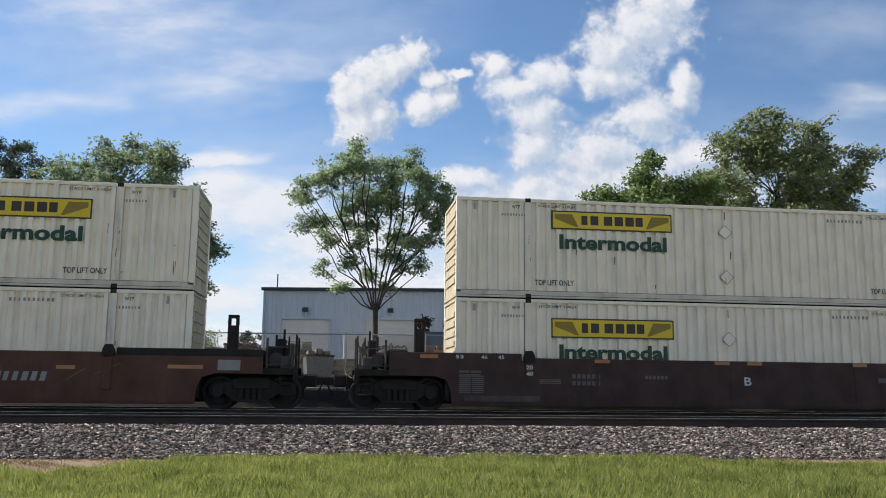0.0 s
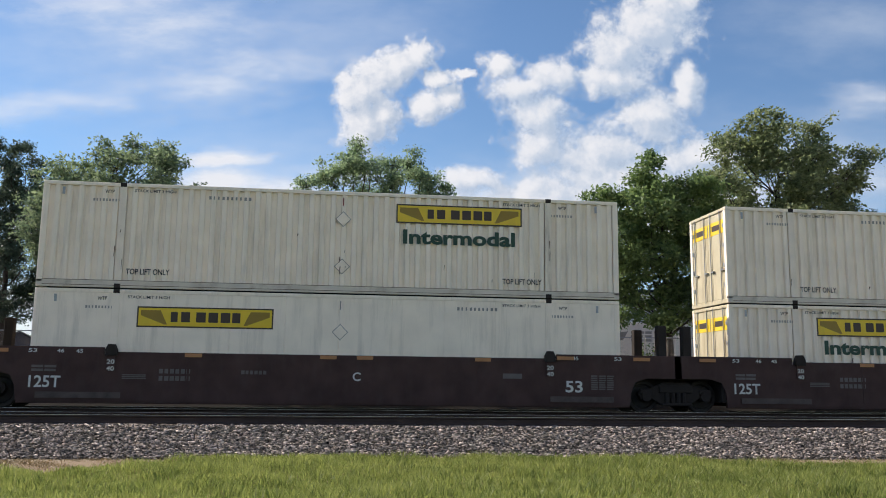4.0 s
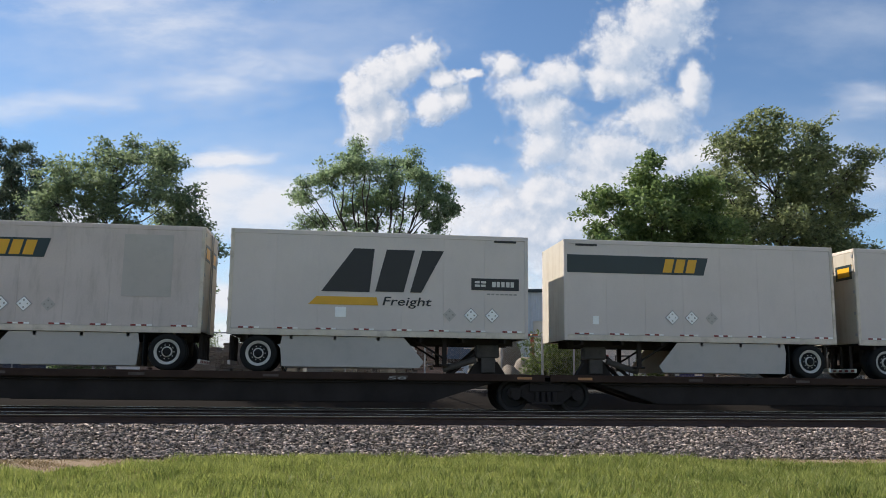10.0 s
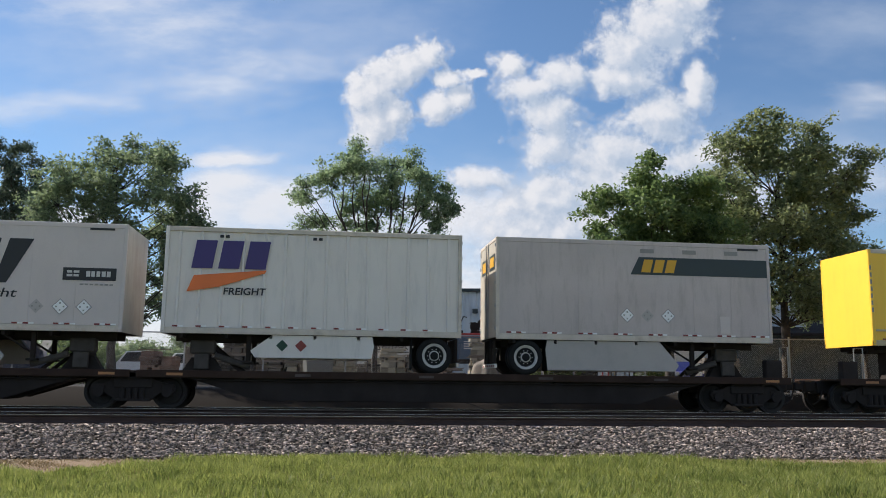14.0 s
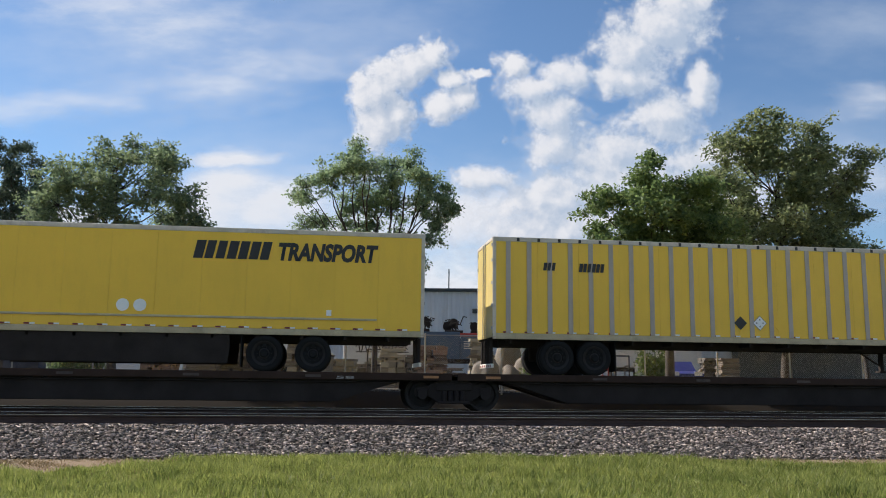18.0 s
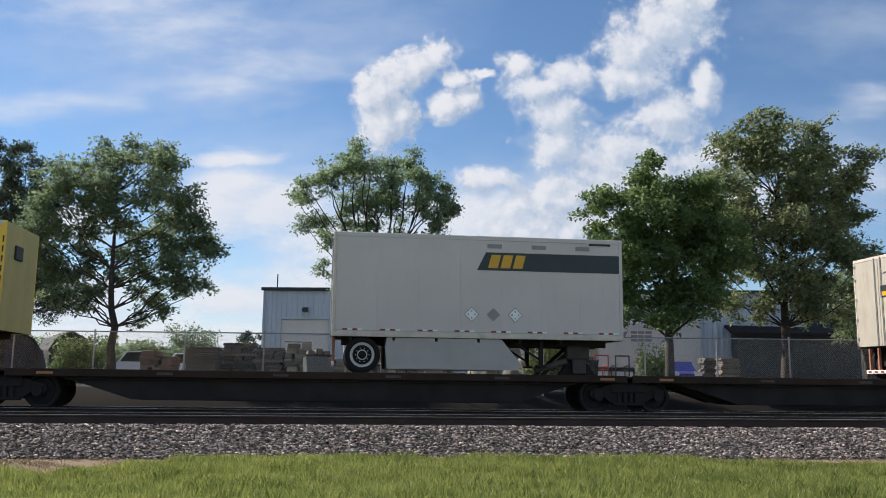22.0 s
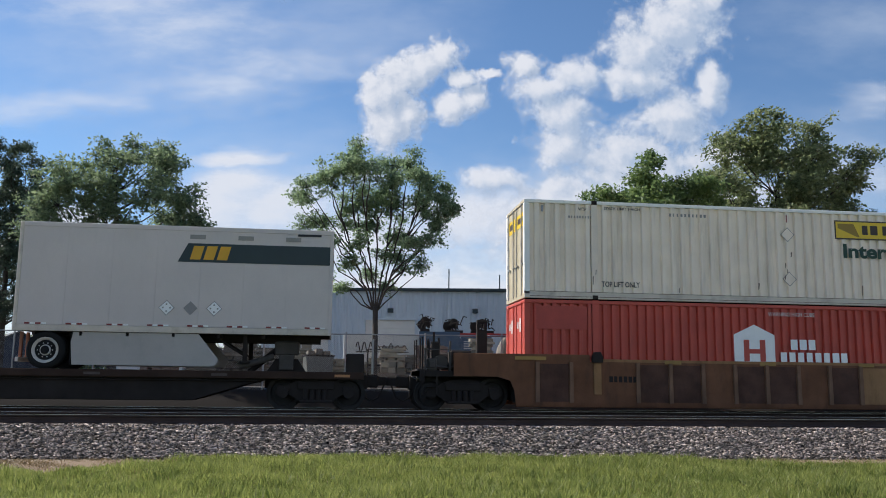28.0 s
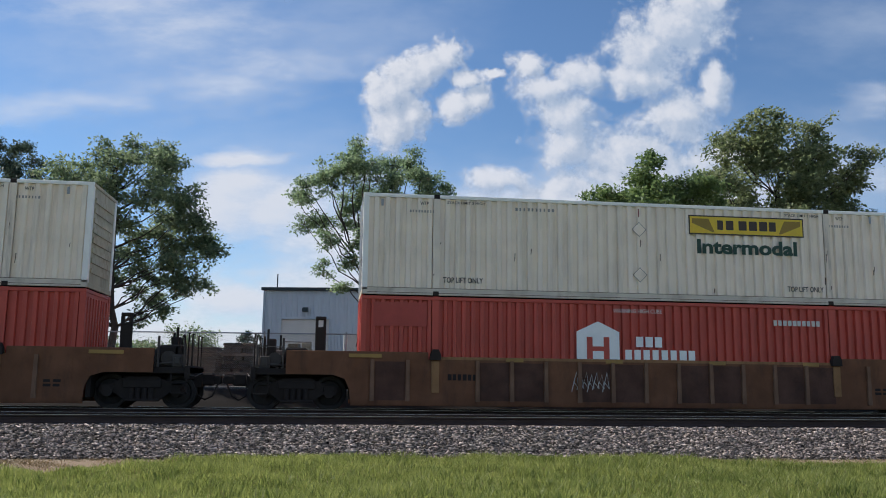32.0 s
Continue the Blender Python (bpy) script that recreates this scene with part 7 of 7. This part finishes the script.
def pallet(x, y, w, d, tiers, label, mat, seed, tops=None):
    """Wooden pallets of stone, one on the other, up to the given heights."""
    rng = random.Random(seed)
    t = thing("stone_pallet", label, "pallet", pose(x, y, GZ, 0, 0, YARD + rng.uniform(-3, 3)), "stone pallets")
    z = 0.0
    tiers = (tiers[0] - GZ,) + tuple(tiers[1:]) if tiers[0] > 0.82 else (tiers[0] + tiers[1] - GZ - 0.13,) + tuple(tiers[2:])
    for h in tiers:
        for k in range(5):
            xx = -w / 2 + (k + 0.5) * w / 5
            part("plank", Box(xx - w * 0.085, xx + w * 0.085, -d / 2, d / 2, z + 0.1, z + 0.13), M["wood"], t)
        for yy in (-d / 2 + 0.06, 0, d / 2 - 0.06):
            part("runner", Box(-w / 2, w / 2, yy - 0.05, yy + 0.05, z, z + 0.1), M["wood"], t)
        zz = z + 0.13
        left = h
        while left > 0.06:
            hh = min(left, rng.choice((0.09, 0.12, 0.16, 0.24)))
            n = rng.choice((1, 2, 3, 3))
            for k in range(n):
                for half in (-1, 1):
                    if rng.random() < 0.1 and left < h * 0.5:
                        continue
                    ww = w * 0.94 / n * rng.uniform(0.7, 1.02)
                    ob = part("stone", stone_mesh(rng.randrange(5)), M["block"], t, at=Matrix.Translation((-w * 0.47 + (k + 0.5) * w * 0.94 / n + rng.uniform(-0.05, 0.05), half * d * 0.24 + rng.uniform(-0.05, 0.05), zz + h - left)) @ pose(0, 0, 0, 0, 0, rng.uniform(-7, 7)) @ Matrix.Diagonal((ww, d * 0.46, hh * 0.98, 1)))
                    ob.material_slots[0].link = "OBJECT"
                    ob.material_slots[0].material = M[mat]
            left -= hh
        if rng.random() < 0.6:
            part("loose_board", Box(-w * 0.55, w * 0.4, -d * 0.3, -d * 0.15, zz + h, zz + h + 0.04), M["wood"], t, at=pose(0, 0, 0, 0, 0, rng.uniform(-12, 12)))
        z = zz + h
    return t


pallet(-2.82, 17.0, 1.4, 1.1, (0.75, 0.85, 0.55), "stacked pallets of grey-green stone", "block_dark", 1)
pallet(-1.5, 16.9, 1.3, 1.1, (0.8, 0.75, 0.85), "stacked pallets of pale cut stone", "block", 2)
pallet(-0.4, 17.6, 1.1, 1.0, (0.9, 0.85), "stacked pallets of grey cut stone", "block_dark", 3)
pallet(0.45, 16.6, 1.5, 1.1, (0.8, 1.0), "stacked pallets of pale cut stone", "block", 4)
pallet(1.75, 17.6, 1.3, 1.0, (0.8, 0.75), "stacked pallets of dark stone", "block_dark", 5)
pallet(2.75, 15.3, 1.25, 1.1, (0.9, 1.15), "stacked pallets of pale greenish stone", "block", 6)
pallet(4.5, 15.1, 1.5, 1.2, (0.8, 0.8, 0.65), "stacked pallets of red-brown stone", "block_brown", 7)
pallet(5.7, 16.2, 1.1, 1.1, (0.8, 0.6), "stacked pallets of dark stone", "block_dark", 8)
pallet(-6.2, 19.4, 1.6, 1.2, (0.9, 1.05), "stacked pallets of grey stone", "block_dark", 9)
pallet(-4.4, 18.6, 1.6, 1.2, (0.9, 0.75, 0.5), "stacked pallets of grey stone", "block_dark", 10)
pallet(-8.0, 18.0, 1.7, 1.2, (0.9, 0.95), "stacked pallets of brown stone", "block_brown", 14)
pallet(6.95, 15.9, 1.2, 1.2, (0.85, 0.8, 0.75), "stacked pallets of white stone cubes", "block", 11)
for k, (x, y, w, tiers, mat) in enumerate(((-5.3, 21.2, 1.5, (0.9, 1.1), "block"), (-3.5, 20.6, 1.4, (0.9, 0.9), "block_brown"), (-1.9, 20.9, 1.5, (0.9, 1.0), "block_dark"), (0.3, 20.2, 1.4, (0.9, 0.7), "block_dark"), (2.4, 19.8, 1.6, (0.9, 0.8), "block"), (3.9, 18.9, 1.3, (0.9, 0.9), "block_dark"))):
    pallet(x, y, w, 1.2, tiers, "weathered pallets of %s stone behind the front row" % {"block": "pale", "block_dark": "dark", "block_brown": "brown"}[mat], mat, 30 + k)
pallet(19.6, 18.9, 1.2, 1.2, (0.85, 1.1), "stacked pallets of grey slabs", "block_dark", 12)


def boulder(x, y, rx, ry, rz, z, seed, tilt=0):
    bm = bmesh.new()
    bmesh.ops.create_icosphere(bm, subdivisions=4, radius=1.0)
    for v in bm.verts:
        p = v.co * 1.3 + Vector((seed * 7.3, 0, 0))
        v.co *= 1 + 0.22 * noise.noise(p) + 0.06 * noise.noise(p * 3.1)
        v.co = Vector((v.co.x * rx, v.co.y * ry, max(v.co.z, -0.8) * rz))
    me = bpy.data.meshes.new("boulder")
    bm.to_mesh(me); bm.free()
    me.polygons.foreach_set("use_smooth", [True] * len(me.polygons))
    me.materials.append(M["boulder"])
    ob = new("boulder", me)
    ob.matrix_basis = pose(x, y, max(z, GZ + rz * 0.55), 0, tilt, seed * 40)
    return tagged(ob, "large rounded tan landscaping boulder", "boulder", "boulders")


boulder(6.75, 13.75, 0.6, 0.6, 0.85, 1.1, 1, 25)
boulder(7.95, 14.7, 0.66, 0.6, 1.15, 1.72, 2, -6)
boulder(8.65, 13.7, 0.8, 0.7, 0.75, 1.1, 3, -20)
boulder(7.75, 13.2, 0.55, 0.5, 0.6, 0.9, 4)
boulder(9.1, 14.4, 0.7, 0.6, 0.7, 1.2, 5, 10)


def lumber(x, y, w, h, d, label):
    t = thing("lumber_stack", label, "lumber", pose(x, y, GZ, 0, 0, YARD))
    h -= GZ
    rng = random.Random(int(x * 10))
    n = int(h / 0.09)
    for k in range(n):
        a, b = -w / 2 + rng.uniform(0, 0.12), w / 2 - rng.uniform(0, 0.12)
        part("plank", Box(a, b, -d / 2, d / 2, k * 0.09, k * 0.09 + 0.07, 0.006), M["wood"], t)
        if k % 5 == 4:
            part("batten", Box(-w * 0.3, -w * 0.3 + 0.08, -d / 2, d / 2, k * 0.09 + 0.07, k * 0.09 + 0.09), M["wood"], t)


lumber(-6.0, 17.9, 1.6, 2.3, 1.2, "tall stack of weathered grey planks")
lumber(19.6, 17.0, 1.0, 2.2, 1.0, "stack of pale weathered planks")


def white_wagon():
    t = thing("box_trailer", "white box trailer with dark script on its side", "trailer", pose(0.6, 23.5, GZ, 0, 0, YARD))
    part("body", Box(0, 4.6, 0, 2.2, 0.9, 2.85, 0.05), M["door_white"], t)
    part("underframe", Box(0.1, 4.5, 0.2, 2.0, 0.7, 0.9), M["black"], t)
    for x in (1.9, 2.7):
        ty = part("tyre", tyre_mesh(), M["tyre"], t, at=pose(x, 0.1, 0.5))
        part("rim", rim_mesh("rim"), M["rim"], ty, at=pose(0, -0.012, 0))
    curl = [(0.7 + 0.036 * k, -0.01, 2.12 + (0.1 + 0.2 * (k < 24) + 0.12 * (50 < k < 58)) * math.sin(k * 0.62)) for k in range(80)]
    part("script_stroke", MB().tube(curl, 0.03, 5), M["logo_brown"], t)
    part("script_underline", Box(0.7, 3.6, -0.012, -0.002, 1.84, 1.89), M["logo_brown"], t)


def blue_flatbed():
    t = thing("flatbed_trailer", "blue-sided trailer loaded with black machine parts", "trailer", pose(4.6, 21.9, GZ, 0, 0, YARD))
    part("side_board", Box(0, 2.2, 0, 0.08, 1.5, 2.95, 0.02), M["blue"], t)
    part("side_board", Box(2.25, 3.9, 0, 0.08, 1.5, 2.7, 0.02), M["blue"], t)
    for k in range(4):
        part("white_stripe", Box(2.4, 3.0 + 0.2 * k, -0.006, 0.0, 2.05 + k * 0.12, 2.1 + k * 0.12), M["pale"], t)
    part("side_board", Box(0, 3.9, 2.0, 2.08, 1.5, 2.7, 0.02), M["blue"], t)
    part("bed", Box(0, 7.0, 0, 2.08, 1.3, 1.5, 0.02), M["black"], t)
    part("red_beam", Box(2.1, 6.4, 0.2, 0.4, 2.72, 2.9, 0.02), M["red_paint"], t)
    part("red_post", Box(6.0, 6.2, 0.2, 0.4, 1.5, 2.72, 0.02), M["red_paint"], t)
    for x in (1.0, 5.4):
        ty = part("tyre", tyre_mesh(), M["tyre"], t, at=pose(x, 0.1, 0.5))
        part("rim", rim_mesh("rim"), M["rim"], ty, at=pose(0, -0.012, 0))
        part("axle", MB().tube([(x, 0.1, 0.5), (x, 2.0, 0.5)], 0.07, 8).box(x - 0.3, x + 0.3, 0.4, 1.7, 0.5, 1.32), M["black"], t)


def machine(x, y, z, seed, w, label):
    t = thing("machine_part", label, "machinery", pose(x, y, z, 0, 0, YARD), "machine parts")
    rng = random.Random(seed)
    part("frame", Box(-w / 2, w / 2, -0.3, 0.3, 0.0, 0.16, 0.02), M["black"], t)
    for k in range(26):
        a = (rng.gauss(0, w * 0.2), rng.uniform(-0.3, 0.3), rng.uniform(0.12, 0.5))
        b = (a[0] + rng.uniform(-0.4, 0.4), a[1] + rng.uniform(-0.2, 0.2), min(0.95, a[2] + rng.uniform(-0.1, 0.42)))
        part("arm", MB().tube([a, ((a[0] + b[0]) / 2, a[1], max(a[2], b[2]) + 0.06), b], 0.03, 6), M["black"], t)
    for k in range(2):
        xx = -w / 2 + (k + 0.5) * w / 3
        part("disc", MB().lathe([(0.04, -0.04), (0.26, -0.02), (0.26, 0.02), (0.04, 0.04)], (xx, 0.0, 0.38 + 0.18 * (k % 2)), 16), M["black"], t)


white_wagon()
blue_flatbed()
machine(6.55, 22.4, 3.4, 3, 1.0, "black tangled machine part on a trailer")
machine(8.1, 22.3, 3.4, 4, 1.25, "black tangled machine part on a trailer")
machine(4.95, 22.2, 3.45, 5, 0.5, "small dark machine part with upright rods")


def freight_trailer():
    t = thing("parked_trailer", "parked white freight trailer with a faded red front", "trailer", pose(13.45, 22.7, GZ, 0, 0, YARD))
    part("body", Box(1.3, 5.6, 0, 2.5, 1.2, 3.7, 0.03), M["trailer_white"], t)
    part("front_panel", MB().prism([(0.0, 1.2), (1.3, 1.2), (1.3, 3.7), (0.0, 3.55)], "y", 0.3, 2.4), M["white_end"], t)
    part("red_stripe", MB().prism([(0.02, 3.22), (1.28, 3.36), (1.28, 3.6), (0.02, 3.45)], "y", 0.29, 0.299), M["red_paint"], t)
    part("red_stripe", MB().prism([(0.02, 2.5), (1.28, 2.6), (1.28, 2.7), (0.02, 2.6)], "y", 0.29, 0.299), M["orange"], t)
    part("emblem", MB().prism([(2.5, 2.7), (2.65, 2.7), (2.8, 2.95), (2.95, 3.2), (2.6, 3.15), (2.35, 3.25), (2.45, 2.95)], "y", -0.008, 0.0), M["dull"], t)
    part("data_stencil", bars(3.1, 4.3, 2.6, 3.25, 0.0, 3, 3, gap=0.12), M["dull"], t)
    part("underframe", Box(1.4, 5.5, 0.3, 2.2, 1.0, 1.2), M["black"], t)
    for x in (3.9, 4.9):
        ty = part("tyre", tyre_mesh(), M["tyre"], t, at=pose(x, 0.1, 0.5))
        part("rim", rim_mesh("rim"), M["rim"], ty, at=pose(0, -0.012, 0))
        part("axle", MB().tube([(x, 0.1, 0.5), (x, 2.4, 0.5)], 0.07, 8).box(x - 0.3, x + 0.3, 0.6, 1.9, 0.5, 1.2), M["black"], t)
    for y in (0.5, 2.0):
        part("landing_leg", Box(2.2, 2.35, y, y + 0.12, 0, 1.2), M["galv"], t)


freight_trailer()


def clutter(x, y, kind, label, seed):
    """Frames and tubs that lie about the yard."""
    t = thing(kind, label, kind.split("_")[-1], pose(x, y, GZ, 0, 0, YARD + seed * 13 % 20))
    if kind == "steel_frame":
        for a, b in (((0, 0, 0), (0, 0, 1.7)), ((0.7, 0, 0), (0.7, 0, 1.7)), ((0, 0, 1.7), (0.7, 0, 1.7)), ((0, 0, 1.0), (0.7, 0, 1.0)), ((0, 0.7, 0), (0, 0.7, 1.2)), ((0.7, 0.7, 0), (0.7, 0.7, 1.2)), ((0, 0, 1.2), (0, 0.7, 1.2)), ((0.7, 0, 1.2), (0.7, 0.7, 1.2))):
            part("bar", MB().tube([a, b], 0.035, 6), M["red_paint"] if seed % 2 else M["black"], t)
    else:
        part("shell", MB().prism([(-0.5, 0), (0.5, 0), (0.62, 1.35), (-0.62, 1.35)], "y", -0.5, 0.5), M["black"] if seed % 2 else M["wrap"], t)
        part("rim", Box(-0.66, 0.66, -0.54, 0.54, 1.35, 1.42, 0.02), M["black"], t)
        for k in range(3):
            part("content", Box(-0.5 + k * 0.35, -0.2 + k * 0.35, -0.3, 0.3, 1.42, 1.6 + 0.1 * (k % 2), 0.03), M["wood"], t)


clutter(13.1, 18.0, "steel_frame", "red tubular steel frame standing in the yard", 1)
clutter(14.3, 18.4, "steel_frame", "black tubular steel frame standing in the yard", 2)
clutter(12.2, 17.2, "storage_tub", "dark tub with wood offcuts", 3)
clutter(15.8, 17.6, "storage_tub", "grey tub with wood offcuts", 4)
clutter(-0.6, 15.2, "storage_tub", "grey tub with wood offcuts", 6)
clutter(1.6, 14.9, "steel_frame", "black tubular steel frame beside stone pallets", 8)


def vehicle(x, y, turn, paint, label, pickup):
    t = thing("pickup_truck" if pickup else "car", label, "vehicle", pose(x, y, GZ, 0, 0, turn))
    if pickup:
        prof = [(0, 0.5), (0, 1.15), (1.5, 1.2), (2.0, 1.85), (3.3, 1.9), (3.45, 1.2), (5.4, 1.2), (5.4, 0.5)]
        glass = [(1.68, 1.25), (2.06, 1.78), (3.2, 1.82), (3.32, 1.25)]
    else:
        prof = [(0, 0.35), (0, 0.85), (1.2, 1.0), (1.9, 1.5), (3.3, 1.5), (4.0, 1.05), (4.6, 0.95), (4.6, 0.35)]
        glass = [(1.4, 1.02), (1.95, 1.43), (3.25, 1.43), (3.8, 1.05)]
    part("body", MB().prism(prof, "y", 0, 1.8), M[paint], t)
    part("window", MB().prism(glass, "y", -0.008, 0.0), M["dark_glass"], t)
    part("window", MB().prism(glass, "y", 1.8, 1.808), M["dark_glass"], t)
    for xx in (0.95, prof[-1][0] - 1.05):
        for yy, tn in ((0.0, 0), (1.8, 180)):
            ty = part("tyre", tyre_mesh(), M["tyre"], t, at=pose(xx, yy, 0.4, 0, 0, tn) @ Matrix.Scale(0.8, 4))
            part("rim", rim_mesh("rim"), M["rim"], ty, at=pose(0, -0.012, 0))
    part("headlight", Box(-0.02, 0.0, 0.1, 0.5, 0.75, 0.95), M["placard"], t)
    part("headlight", Box(-0.02, 0.0, 1.3, 1.7, 0.75, 0.95), M["placard"], t)


vehicle(-13.9, 28.6, YARD, "car_white", "white pickup truck parked in the yard", True)
vehicle(-11.6, 31.0, YARD + 5, "car_white", "white pickup truck parked beyond another", True)
vehicle(18.9, 18.2, YARD + 93, "car_blue", "dark blue car with its hood raised", False)


def shed(x, y, w, d, h, label, mat):
    t = thing("garden_shed", label, "shed", pose(x, y, GZ, 0, 0, YARD + 35))
    prof = [(0, 0), (w, 0), (w, h * 0.62), (w * 0.83, h * 0.86), (w / 2, h), (w * 0.17, h * 0.86), (0, h * 0.62)]
    part("wall", MB().prism(prof, "y", 0, d), M[mat], t)
    for a, b in ((3, 4), (4, 5), (2, 3), (5, 6)):
        p, q = prof[a], prof[b]
        o = [(p[0], p[1] + 0.02), (q[0], q[1] + 0.02), (q[0], q[1] + 0.09), (p[0], p[1] + 0.09)]
        part("roof_slope", MB().prism(o, "y", -0.15, d + 0.15), M["roofing"], t)
    part("door", Box(w * 0.3, w * 0.7, -0.03, -0.003, 0.1, h * 0.65), M["shed_blue"], t)
    part("corner_trim", Box(-0.02, 0.08, -0.02, 0.0, 0, h * 0.6), M["door_white"], t)


shed(-14.4, 22.3, 2.2, 3.0, 2.6, "dark blue wooden shed with a grey gambrel roof", "shed_blue")
shed(-17.3, 23.2, 2.2, 2.8, 2.6, "dark grey wooden shed with a curved roof", "shed_blue")


def motions():
    """The train rolls to the left, its wheels turn, the clouds drift."""
    for ob, u in MOVERS:
        z = ob.location.z
        walk(ob, [(t, pose(u - S(t), 0, z)) for t in range(33)])
    for w, x in ROLLERS:
        rows = []
        for i in range(481):
            t = i / 15
            rows.append((t, Matrix.Translation((x, TRACK_Y, 0.457)) @ Matrix.Rotation(-S(t) / 0.457, 4, "Y")))
        walk(w, rows)
    for ob, k, drift in CLOUDS:
        def at(shift):
            return STAND @ Matrix.Translation((shift * k, 0, -FAR * k)) @ Matrix.Scale(k, 4)
        ob.scale = (k, k, k)
        walk(ob, [(0, at(0)), (16, at(drift / 2)), (32, at(drift))])


motions()
